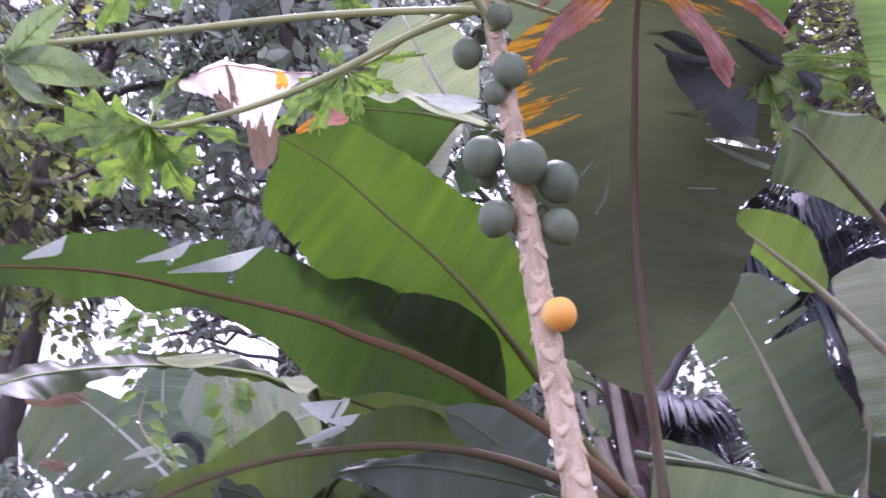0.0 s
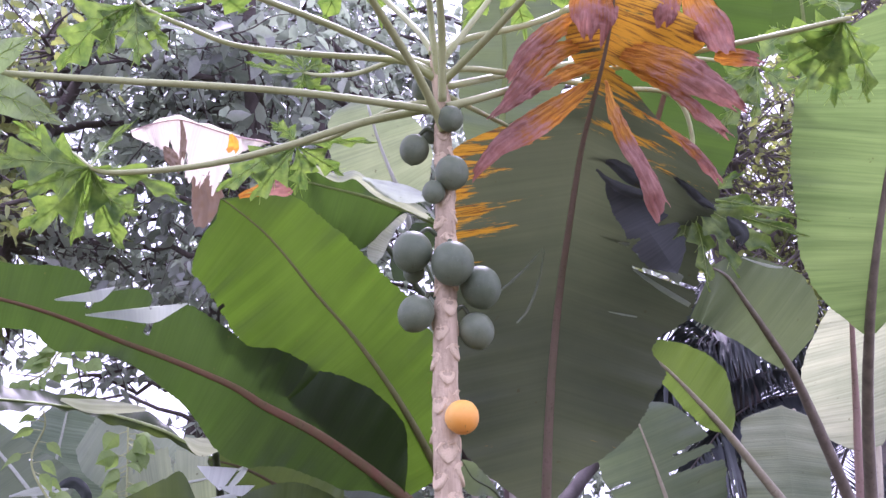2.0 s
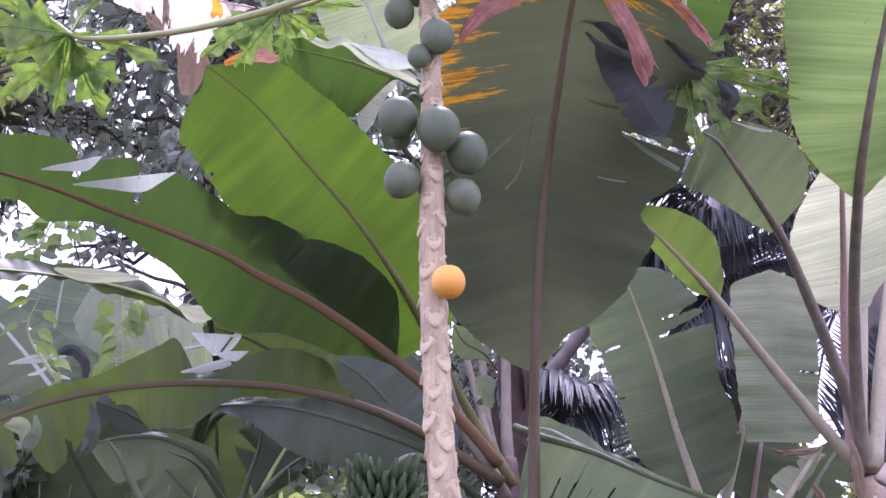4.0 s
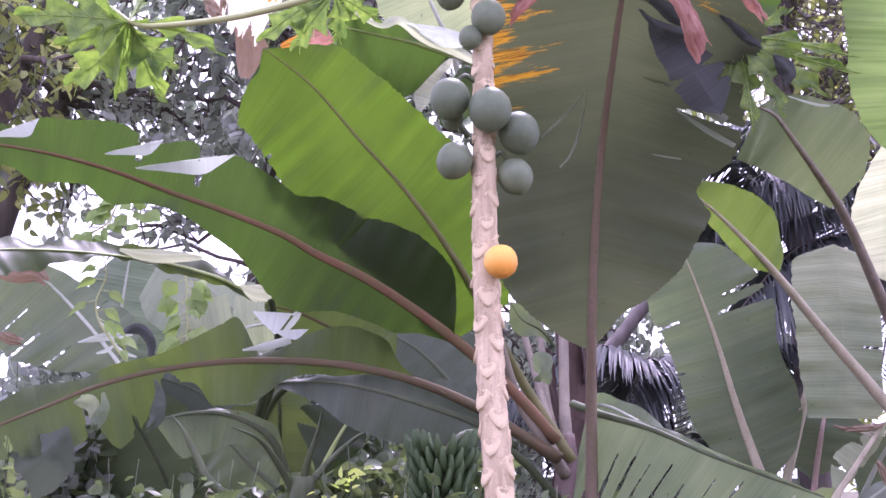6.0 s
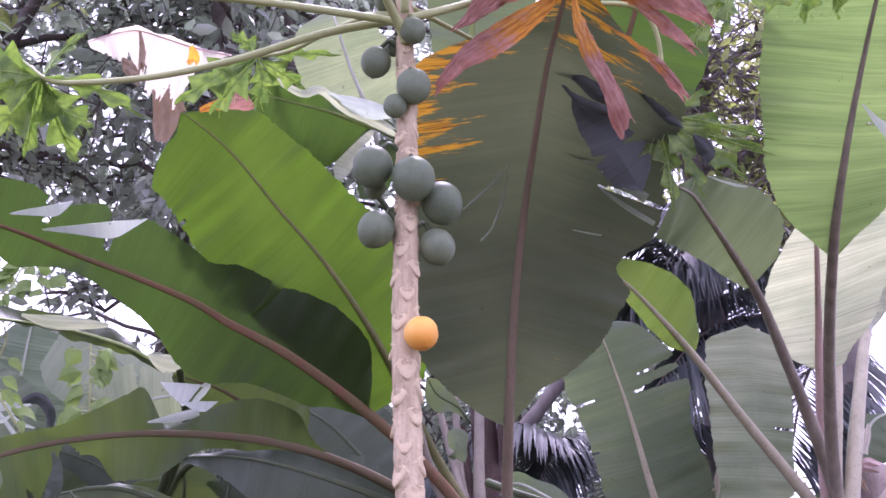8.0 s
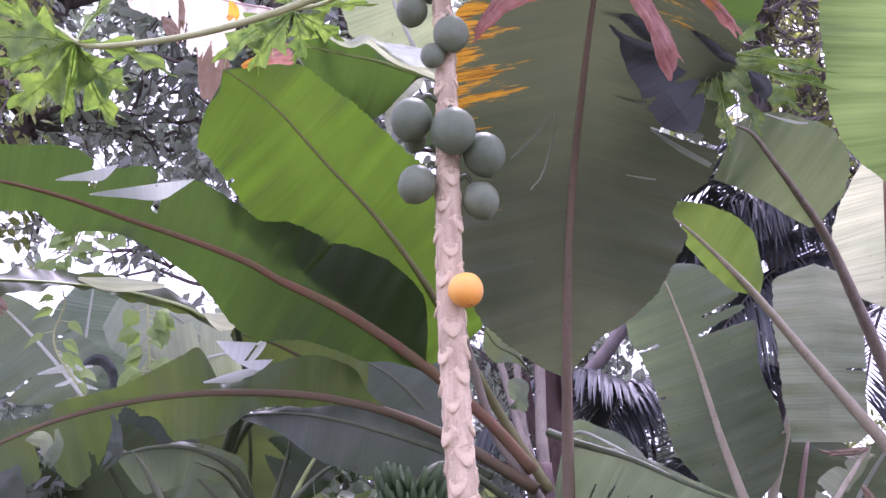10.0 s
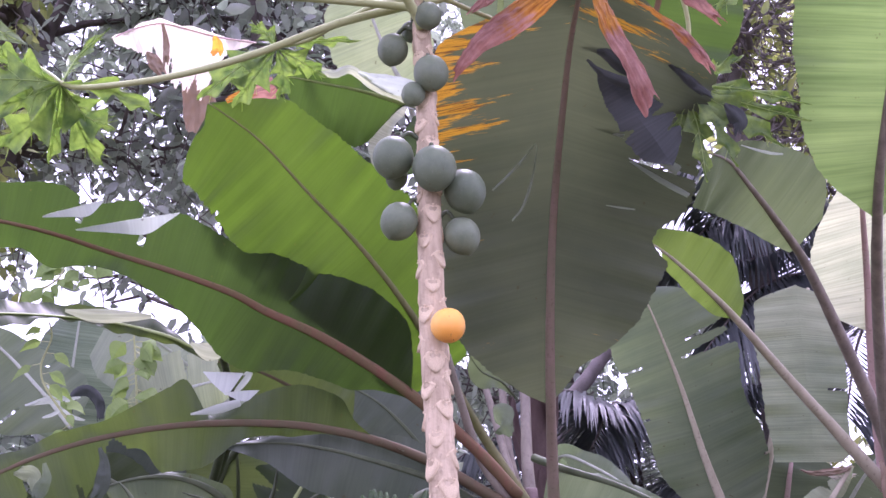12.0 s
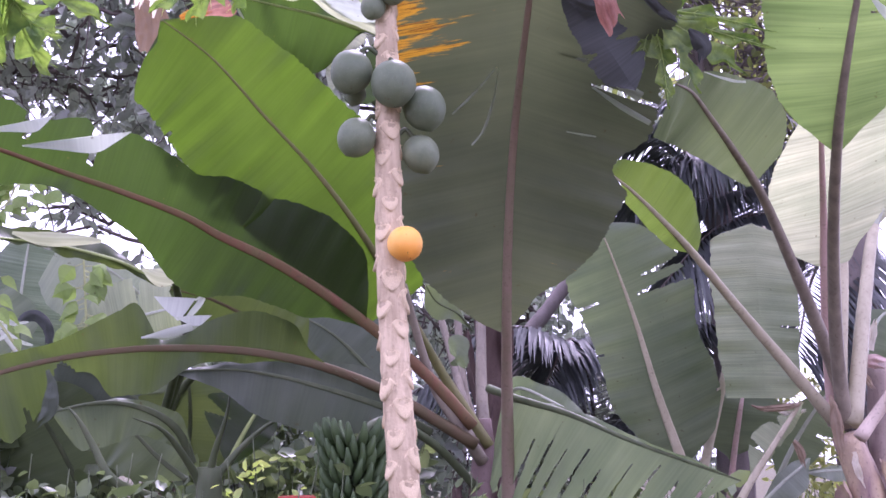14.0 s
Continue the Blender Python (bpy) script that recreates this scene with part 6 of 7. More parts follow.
banana_leaf(plant_e, rib=((-0.948, 6, 2.029), (-1.06, 5.9, 2.2), (-1.229, 5.8, 2.368), (-1.393, 5.7, 2.501), (-1.611, 5.6, 2.631)), start=0.000,
    right=(0, 0.073, 0.123, 0.137, 0.13, 0.112, 0.096, 0.077, 0.064, 0.046, 0.023, 0), left=(0, 0.099, 0.18, 0.232, 0.261, 0.289, 0.316, 0.328, 0.328, 0.323, 0.309, 0.242), facing=(0, -0.995, -0.1), mat=LEAF_BLUE, rib_mat=RIB_GREY, thick=(0.0160, 0.0082, 0.0033), label="smooth bluish banana leaf in shade", seed=42)
banana_leaf(plant_e, rib=((-0.895, 4.9, 2.318), (-1.03, 4.9, 2.345), (-1.149, 4.85, 2.393), (-1.343, 4.8, 2.439), (-1.516, 4.7, 2.451), (-1.692, 4.5, 2.433), (-1.892, 4.3, 2.396), (-2.02, 4.1, 2.324)), start=0.000,
    right=(0, 0.025, 0.033, 0.035, 0.05, 0.069, 0.079, 0.07, 0.063, 0.057, 0.056, 0.068, 0.09, 0.075, 0.089, 0.103, 0.074, 0.071, 0.104, 0.091, 0.083, 0.073, 0.046, 0.017), left=(0.013, 0.035, 0.031, 0.017, 0.012, 0.022, 0.029, 0.033, 0.035, 0.034, 0.032, 0.033, 0.038, 0.049, 0.057, 0.063, 0.071, 0.086, 0.1, 0.115, 0.129, 0.133, 0.117, 0.051), facing=(0, -0.894, 0.447), mat=LEAF_OLIVE, rib_mat=RIB_GREEN, thick=(0.01, 0.007, 0.003), label="narrow arching banana leaf seen edge-on with pale rim", seed=43, wave=0.012)
# the lit upper rim is painted as pale strips along the margin
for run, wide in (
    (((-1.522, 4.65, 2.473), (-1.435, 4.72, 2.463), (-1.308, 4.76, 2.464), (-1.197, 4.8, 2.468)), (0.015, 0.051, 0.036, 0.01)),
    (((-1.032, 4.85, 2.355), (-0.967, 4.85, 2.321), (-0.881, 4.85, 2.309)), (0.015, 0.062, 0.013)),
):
    wpart("curled_margin", strip_mesh(run, wide, LEAF_PALE, curl=0.35, seed=int(-1000 * run[1][0]) % 83, rag=0.1, crush=0.25), plant_e, "pale curled leaf margin, caught light put in its colour")
# shade inside the roll is painted by the dark material
wpart("curled_leaf", strip_mesh(((-1.597, 5, 2.045), (-1.589, 5, 2.144), (-1.528, 5, 2.176), (-1.471, 5, 2.124), (-1.457, 5, 2.045)), (0.021, 0.037, 0.047, 0.042, 0.021), LEAF_SHADOW, curl=0.9, seed=31), plant_e, "curled leaf end, inner shade put in its dark colour")
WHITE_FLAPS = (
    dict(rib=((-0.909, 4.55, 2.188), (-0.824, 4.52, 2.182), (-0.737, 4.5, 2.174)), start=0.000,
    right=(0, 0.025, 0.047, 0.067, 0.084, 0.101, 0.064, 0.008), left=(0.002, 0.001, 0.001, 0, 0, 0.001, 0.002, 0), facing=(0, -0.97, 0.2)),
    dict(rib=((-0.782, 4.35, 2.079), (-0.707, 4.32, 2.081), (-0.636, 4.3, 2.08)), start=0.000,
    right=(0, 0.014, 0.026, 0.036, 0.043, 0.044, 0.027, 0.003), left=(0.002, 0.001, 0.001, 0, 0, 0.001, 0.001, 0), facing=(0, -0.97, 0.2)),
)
# light on these flaps is painted through the whitish material
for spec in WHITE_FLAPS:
    wpart("torn_flap", blade_mesh(mat=LEAF_WAX_SHEEN, nu=24, nv=4, wave=0.002, fold=-0.1, **spec), plant_e, "waxy flap of a torn leaf, caught light painted pale")
# bright strips: the caught light is part of their colour
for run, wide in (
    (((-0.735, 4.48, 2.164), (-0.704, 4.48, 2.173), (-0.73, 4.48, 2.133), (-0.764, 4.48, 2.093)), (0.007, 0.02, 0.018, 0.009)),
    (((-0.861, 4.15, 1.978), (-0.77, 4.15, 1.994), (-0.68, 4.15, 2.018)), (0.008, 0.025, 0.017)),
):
    wpart("torn_strip", strip_mesh(run, wide, LEAF_WAX_SHEEN, curl=0.4, seed=int(-1000 * run[1][0]) % 73, rag=0.1, crush=0.08), plant_e, "torn strip of leaf, caught light painted pale")
for run, wide, mat in (
    (((-2.323, 5.3, 2.193), (-2.251, 5.3, 2.166), (-2.185, 5.3, 2.149)), (0.02, 0.05, 0.02), LEAF_BROWN),
    (((-2.381, 5.3, 2.502), (-2.253, 5.3, 2.491), (-2.154, 5.3, 2.491), (-2.089, 5.3, 2.446)), (0.06, 0.084, 0.077, 0.03), LEAF_BROWN),
    (((-1.872, 5.2, 2.138), (-1.759, 5.2, 2.161), (-1.625, 5.2, 2.178)), (0.011, 0.034, 0.008), LEAF_WAX_SHEEN),
):
    wpart("dry_scrap", strip_mesh(run, wide, mat, curl=0.7, seed=41, nu=30, nv=14, pleat=0.09), plant_e, "dry curled scrap of dead leaf")
for run in (((-1.597, 4.9, 2.088), (-1.625, 4.9, 2.149), (-1.668, 4.9, 2.19)), ((-1.597, 4.9, 2.088), (-1.547, 4.9, 2.052), (-1.492, 4.9, 2.035)), ((-1.597, 4.9, 2.088), (-1.564, 4.9, 2.124), (-1.524, 4.92, 2.139)), ((-1.597, 4.9, 2.088), (-1.631, 4.9, 2.064), (-1.677, 4.9, 2.05))):
    wpart("curled_margin", strip_mesh(run, (0.014, 0.014, 0.005), LEAF_WAX_SHEEN, curl=0.5, seed=int(-1000 * run[1][0]) % 67, rag=0.1, crush=0.2, nu=16), plant_e, "whitish curled leaf end")
for run in (((-1.25, 6.3, 1.7), (-1.6, 6.2, 1.75), (-1.958, 6.1, 1.963)), ((-1.25, 6.3, 1.7), (-1.1, 6.2, 1.95), (-0.948, 6.0, 2.03)), ((-1.25, 6.3, 1.7), (-1.0, 5.7, 2.1), (-0.901, 4.9, 2.305)), ((-1.25, 6.3, 1.7), (-1.1, 5.9, 1.95), (-1.0, 5.6, 2.05))):
    wpart("leaf_stalk", tube("leaf_stalk", run, (0.028, 0.016), STALK_DARK, 8, 18), plant_e)

# two added leaves close bright sky gaps; their shade is in the colour
banana_leaf(plant_e, rib=((-1.133, 6.5, 1.639), (-1.362, 6.5, 1.861), (-1.623, 6.5, 2.022), (-1.913, 6.5, 2.119)), start=0.000,
    right=(0, 0.082, 0.163, 0.215, 0.258, 0.26, 0.235, 0.215, 0.19, 0.127, 0.074, 0.02), left=(0, 0.093, 0.182, 0.226, 0.253, 0.274, 0.291, 0.298, 0.277, 0.247, 0.208, 0), facing=(0, -0.97, 0.2), mat=LEAF_SHADE, rib_mat=STALK_DARK, thick=(0.014, 0.008, 0.003), label="low banana leaf, dark shade put in its colour", seed=49)
banana_leaf(plant_e, rib=((0.043, 6, 1.824), (-0.136, 6, 2.062), (-0.316, 6, 2.227), (-0.526, 6, 2.334)), start=0.000,
    right=(0, 0.169, 0.224, 0.243, 0.268, 0.272, 0.246, 0.225, 0.186, 0.12, 0.069, 0.02), left=(0, 0.11, 0.197, 0.222, 0.241, 0.256, 0.268, 0.262, 0.246, 0.222, 0.185, 0.04), facing=(0, -0.97, 0.2), mat=LEAF_SHADE, rib_mat=STALK_DARK, thick=(0.014, 0.008, 0.003), label="drooping banana leaf, dark shade put in its colour", seed=50)

banana_leaf(plant_a, rib=((-0.364, 5.3, 2.037), (-0.602, 5.3, 2.184), (-0.808, 5.25, 2.285), (-0.984, 5.2, 2.324)), start=0.000,
    right=(0, 0.13, 0.185, 0.186, 0.187, 0.183, 0.168, 0.153, 0.138, 0.124, 0.087, 0.059, 0.036, 0.014), left=(0, 0.028, 0.056, 0.084, 0.111, 0.131, 0.136, 0.14, 0.142, 0.142, 0.138, 0.114, 0.077, 0.01), facing=(0, -0.97, -0.2), mat=LEAF_OLIVE, rib_mat=RIB_BROWN, thick=(0.014, 0.008, 0.003), label="olive banana leaf between the long arching ones", seed=9)

# ---- young plant in front of them ----
plant_f = thing("young_banana_plant", (-0.73, 4.95, 0), "young banana plant with short stalks and shaded leaves", "banana plant", "banana plants")
pseudostem(plant_f, ((-0.73, 4.95, -0.05), (-0.73, 4.95, 0.6), (-0.73, 4.93, 1.1), (-0.73, 4.9, 1.52)), (0.08, 0.075, 0.07, 0.05), "dark green young stem", STALK_DARK)
banana_leaf(plant_f, rib=((-0.676, 5, 1.513), (-0.622, 5.1, 1.658), (-0.563, 5.2, 1.786), (-0.526, 5.3, 1.869), (-0.501, 5.3, 1.921)), start=0.000,
    right=(0, 0.067, 0.106, 0.116, 0.086, 0.05, 0), left=(0, 0.086, 0.198, 0.215, 0.101, 0.033, 0), facing=(0, -0.981, -0.196), mat=LEAF_GREEN, rib_mat=RIB_GREEN, thick=(0.0140, 0.0069, 0.0028), label="bright young banana leaf", seed=51, tears=((-1, 0.4, 0.6, 0.03),))
banana_leaf(plant_f, rib=((-0.821, 5, 1.538), (-0.863, 4.95, 1.656), (-0.951, 4.9, 1.738), (-1.082, 4.85, 1.783), (-1.209, 4.8, 1.781), (-1.353, 4.75, 1.745)), start=0.000,
    right=(0, 0.012, 0.032, 0.054, 0.04, 0.036, 0.026, 0.025, 0.014, 0.006, 0.005, 0), left=(0, 0.041, 0.07, 0.09, 0.101, 0.119, 0.15, 0.17, 0.182, 0.178, 0.165, 0.008), facing=(0, -0.981, 0.196), mat=LEAF_DEEP, rib_mat=STALK_DARK, thick=(0.0220, 0.0123, 0.0044), label="shaded arching young leaf", seed=52)
banana_leaf(plant_f, rib=((-0.918, 5.4, 1.464), (-1.051, 5.4, 1.567), (-1.159, 5.4, 1.671), (-1.266, 5.4, 1.737)), start=0.000,
    right=(0, 0.148, 0.148, 0.131, 0.063, 0.006), left=(0, 0.085, 0.152, 0.179, 0.188, 0.125), facing=(0, -1, 0), mat=LEAF_DEEP, rib_mat=STALK_DARK, thick=(0.0140, 0.0033), label="shaded broad young leaf", seed=53)
for run in (((-0.729, 4.9, 1.467), (-0.701, 4.85, 1.582), (-0.651, 4.8, 1.719), (-0.632, 4.78, 1.834)), ((-0.706, 4.9, 1.467), (-0.622, 4.95, 1.583), (-0.511, 5, 1.691), (-0.445, 5.05, 1.729)), ((-0.776, 4.9, 1.468), (-0.831, 4.8, 1.583), (-0.894, 4.7, 1.672), (-0.985, 4.6, 1.713)), ((-1.026, 4.5, 1.475), (-1.107, 4.5, 1.603), (-1.166, 4.5, 1.7), (-1.212, 4.5, 1.754))):
    low = ((-0.73, 4.9, 1.3), (0.6 * run[0][0] - 0.292, 0.6 * run[0][1] + 1.96, 1.4))
    wpart("leaf_stalk", tube("leaf_stalk", low + run, (0.026, 0.02, 0.013, 0.002), STALK_DARK, 8, 24), plant_f)


# ---- green banana bunch ----
def banana_mesh():
    curve = [(0, 0, 0), (0.03, 0, 0.012), (0.062, 0, 0.045), (0.078, 0, 0.09), (0.08, 0, 0.125)]
    return mesh_of("banana", *tube_data(spline(curve, 10), (0.007, 0.016, 0.02, 0.019, 0.013, 0.005), 6), BANANA_SKIN)


bunch = thing("banana_bunch", (-0.1, 4.55, 1.2), "heavy hanging bunch of unripe green bananas", "bananas")
wpart("bunch_stalk", tube("bunch_stalk", ((0.40, 5.05, 1.42), (0.22, 4.9, 1.6), (0.02, 4.7, 1.7), (-0.09, 4.58, 1.62), (-0.12, 4.55, 1.4), (-0.11, 4.55, 1.14)), (0.02, 0.018, 0.016, 0.014), STALK_DARK, 8, 30), bunch)
banana = banana_mesh()
bunch_rng = np.random.RandomState(9)
for tier in range(9):
    count = 15 - tier // 2
    for k in range(count):
        a = 360 * k / count + 17 * tier + bunch_rng.uniform(-5, 5)
        s = 1.0 - 0.04 * tier
        ob = part("banana", banana, bunch)
        ob.matrix_basis = pose(-0.015, 0.0, 0.4 - 0.05 * tier + bunch_rng.uniform(-0.008, 0.008), bunch_rng.uniform(-10, 10), 12 + bunch_rng.uniform(-8, 8), a) @ Matrix.Translation((0.02, 0, 0)) @ Matrix.Diagonal((s * 1.3, s, s, 1))


# ---- climbing vines ----
def vine(line, count, size, seed, label, heart=0.3):
    rng = np.random.RandomState(seed)
    ob = thing("climbing_vine", line[0], label, "vine", "vines")
    curve = spline(line, 40)
    wpart("stem", mesh_of("stem", *tube_data(curve, (0.006, 0.004), 6, 0.1, seed), PETIOLE), ob)
    for k in range(count):
        p = curve[int((k + 0.6) / count * 38)]
        d = np.array((rng.choice((-1, 1)) * rng.uniform(0.5, 1), rng.uniform(-0.7, 0.1), rng.uniform(-0.5, 0.3)))
        end = p + unit(d) * 0.04
        long = size * rng.uniform(0.7, 1.15)
        d = unit(d + np.array((0, 0, -0.5)))
        wide = long * heart
        run = [end, end + d * long * 0.5 + np.array((0, 0, 0.05 * long)), end + d * long - np.array((0, 0, 0.12 * long))]
        half = tuple(wide * f for f in (0.05, 0.8, 1.0, 0.9, 0.68, 0.42, 0.16, 0.0))
        leaf = wpart("leaf", blade_mesh(run, 0.0, half, half, (rng.uniform(-1.1, 1.1), -1, rng.uniform(-0.6, 1.0)), VINE_LEAF, fold=0.3, wave=0.003, seed=seed + k, nu=14, nv=3), ob)
        s = under(new("leaf_stalk", mesh_of("leaf_stalk", *tube_data(np.linspace(p, end, 4), (0.002, 0.002), 4), PETIOLE)), leaf)
        s.location = (0, 0, 0)
    return ob


vine(((-1.479, 4.7, 1.993), (-1.538, 4.7, 2.071), (-1.604, 4.7, 2.164), (-1.625, 4.7, 2.25), (-1.589, 4.7, 2.363), (-1.602, 4.7, 2.433)), 12, 0.11, 3, "thin climbing vine with yellow-green pointed leaves", 0.22)
vine(((-1.222, 4.75, 1.986), (-1.232, 4.75, 2.139), (-1.244, 4.75, 2.281), (-1.254, 4.75, 2.377)), 22, 0.1, 4, "small leafy vine hanging with heart-shaped leaves", 0.45)


vine(((-2.243, 6.2, 2.878), (-2.116, 6.2, 2.963), (-2.042, 6.2, 3.081), (-1.884, 6.2, 2.946)), 20, 0.12, 5, "bushy vine with heart-shaped leaves against the sky", 0.38)


# ---- low shrubs and herbs ----
def shrub(name, x, y, height, spread, stems, per_stem, size, mat, label, seed, slim=0.6, category="shrub"):
    rng = np.random.RandomState(seed)
    ob = thing(name, (x, y, 0), label, category, "undergrowth")
    places, ways, sizes = [], [], []
    for k in range(stems):
        top = np.array((x, y, 0)) + np.array((rng.normal() * spread, rng.normal() * spread, height * rng.uniform(0.7, 1.05)))
        curve = wobble((x + rng.normal() * 0.06, y + rng.normal() * 0.06, 0), top, 12, 0.012, rng)
        wpart("stem", mesh_of("stem", *tube_data(curve, (0.006, 0.002), 5), STALK_DARK), ob)
        for j in range(per_stem):
            u = 1 - 0.5 * rng.uniform() ** 1.4
            places.append(curve[int(u * 11)] + rng.normal(size=3) * size * 0.5)
            ways.append(rng.normal(size=3) + np.array((0, 0, 0.4)))
            sizes.append(size * rng.uniform(0.6, 1.2))
    leaves = wpart("foliage", mesh_of("foliage", *leaf_cloud(places, ways, sizes, slim, seed), mat), ob)
    tagged(leaves, kind="stuff")
    return ob


shrub("flowering_shrub", -0.32, 4.0, 1.62, 0.09, 8, 26, 0.045, LIME_LEAF, "lime-green variegated shrub with small leaves", 61)
shrub("flowering_shrub", -0.6, 4.1, 1.5, 0.1, 8, 34, 0.05, LIME_LEAF, "pale green leafy shrub in the undergrowth", 62)
shrub("flowering_shrub", 0.68, 4.2, 1.52, 0.08, 6, 26, 0.05, LIME_LEAF, "yellow-green shrub with very fine leaves", 63)
for k, (x, y, h, size) in enumerate(((-1.35, 4.45, 1.68, 0.07), (-1.0, 4.3, 1.55, 0.08), (-0.85, 4.5, 1.5, 0.08), (-0.15, 4.2, 1.42, 0.09), (0.2, 4.2, 1.44, 0.08), (0.42, 4.3, 1.42, 0.08),
                                     (0.95, 4.4, 1.4, 0.08), (1.35, 4.6, 1.45, 0.09), (-1.8, 4.6, 1.7, 0.09), (-0.55, 5.7, 1.75, 0.1), (-1.0, 5.8, 1.8, 0.1), (1.9, 4.7, 1.45, 0.09))):
    shrub("green_herb", x, y, h, 0.14, 9, 24, size, HERB_LEAF, "leafy green herb in the undergrowth", 70 + k, 0.75, "herb")


for k, (x, y, h) in enumerate(((-2.3, 6.5, 1.8), (-1.75, 6.4, 1.75), (-1.15, 6.2, 1.7), (-0.75, 6.4, 1.85), (-0.3, 6.2, 1.8), (0.05, 6.5, 1.85), (1.0, 6.3, 1.5), (-2.7, 5.8, 1.75))):
    shrub("green_herb", x, y, h, 0.2, 11, 34, 0.12, HERB_LEAF, "broad-leaved green herb under the banana leaves", 170 + k, 0.8, "herb")


def flower_pot(x, y, z, r):
    """A red pot on a stump of stakes among the shrubs."""
    ob = thing("flower_pot", (x, y, 0), "small red clay flower pot on a wooden post", "flower pot")
    wpart("post", tube("post", ((x, y, -0.05), (x, y, z * 0.5), (x, y, z)), (0.05, 0.045), BARK, 10, 12, 0.05), ob)
    rings = ((0.7, 0), (0.85, 0.06), (0.95, 0.11), (1.08, 0.115), (1.1, 0.145), (1.0, 0.148), (0.95, 0.13), (0.9, 0.1), (0.0, 0.1))
    verts, faces = [], []
    for a, h in rings:
        verts += [(x + r * a * math.cos(2 * math.pi * k / 20), y + r * a * math.sin(2 * math.pi * k / 20), z + h) for k in range(20)]
    for i in range(len(rings) - 1):
        faces += [(i * 20 + k, i * 20 + (k + 1) % 20, (i + 1) * 20 + (k + 1) % 20, (i + 1) * 20 + k) for k in range(20)]
    wpart("pot", mesh_of("pot", verts, faces, CLAY), ob)


flower_pot(-0.29, 4.12, 1.27, 0.06)


# ---- palms ----
def frond(owner, line, length, count, seed, hang=0.7):
    rng = np.random.RandomState(seed)
    curve = spline(line, 60)
    rachis = wpart("frond", mesh_of("frond", *tube_data(curve, (0.018, 0.005), 5), BARK), owner, "dark feathery palm frond")
    verts, faces = [], []
    for k in range(count):
        u = 0.08 + 0.9 * k / count
        p = curve[int(u * 59)]
        t = unit(curve[min(int(u * 59) + 1, 59)] - curve[max(int(u * 59) - 1, 0)])
        side = unit(np.cross(t, (0, 0, 1.0)))
        reach = length * (0.5 + 0.5 * math.sin(math.pi * min(1, 0.25 + 0.75 * u))) * rng.uniform(0.85, 1.1)
        for s in (-1, 1):
            d = unit(side * s * 0.8 + t * 0.55 + rng.normal(size=3) * 0.06)
            b = len(verts)
            for i, (f, wd) in enumerate(((0, 0.35), (0.35, 1.0), (0.7, 0.8), (1.0, 0.05))):
                c = p + d * reach * f - np.array((0, 0, hang * reach * f * f))
                flat = unit(np.cross(d, (0.2 * s, 0.3, 1)))
                verts += [c + flat * 0.011 * wd, c - flat * 0.011 * wd]
            faces += [(b + 2 * i, b + 2 * i + 1, b + 2 * i + 3, b + 2 * i + 2) for i in range(3)]
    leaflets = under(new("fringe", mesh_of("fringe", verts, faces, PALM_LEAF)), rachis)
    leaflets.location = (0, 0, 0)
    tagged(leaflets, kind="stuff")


palm = thing("palm_tree", (3.3, 7.9, 0), "dark palm with drooping feathery fronds", "palm", "palms")
wpart("trunk", tube("trunk", ((3.3, 7.9, -0.05), (3.32, 7.9, 1.6), (3.28, 7.85, 3.0)), (0.16, 0.13, 0.12), BARK, 12, 24, 0.06), palm)
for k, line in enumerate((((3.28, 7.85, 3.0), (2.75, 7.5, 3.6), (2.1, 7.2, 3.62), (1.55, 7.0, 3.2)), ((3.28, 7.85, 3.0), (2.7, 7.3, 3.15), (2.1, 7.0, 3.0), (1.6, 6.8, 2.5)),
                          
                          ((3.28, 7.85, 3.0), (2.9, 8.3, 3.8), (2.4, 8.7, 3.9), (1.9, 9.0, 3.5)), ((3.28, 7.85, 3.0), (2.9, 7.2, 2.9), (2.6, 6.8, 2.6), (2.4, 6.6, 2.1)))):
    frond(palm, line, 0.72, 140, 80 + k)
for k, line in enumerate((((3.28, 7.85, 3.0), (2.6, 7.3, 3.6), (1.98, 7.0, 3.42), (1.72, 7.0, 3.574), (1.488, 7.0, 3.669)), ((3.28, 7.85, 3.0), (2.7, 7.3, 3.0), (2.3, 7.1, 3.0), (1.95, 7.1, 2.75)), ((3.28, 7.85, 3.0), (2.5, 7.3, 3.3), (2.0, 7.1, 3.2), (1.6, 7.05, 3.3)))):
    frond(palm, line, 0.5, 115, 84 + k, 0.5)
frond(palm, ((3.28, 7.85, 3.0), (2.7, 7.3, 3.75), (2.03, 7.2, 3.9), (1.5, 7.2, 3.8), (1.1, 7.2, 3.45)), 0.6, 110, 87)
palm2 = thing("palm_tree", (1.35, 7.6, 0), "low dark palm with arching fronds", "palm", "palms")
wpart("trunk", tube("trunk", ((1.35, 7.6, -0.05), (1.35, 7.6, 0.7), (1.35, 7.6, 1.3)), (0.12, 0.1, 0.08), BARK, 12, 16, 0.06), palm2)
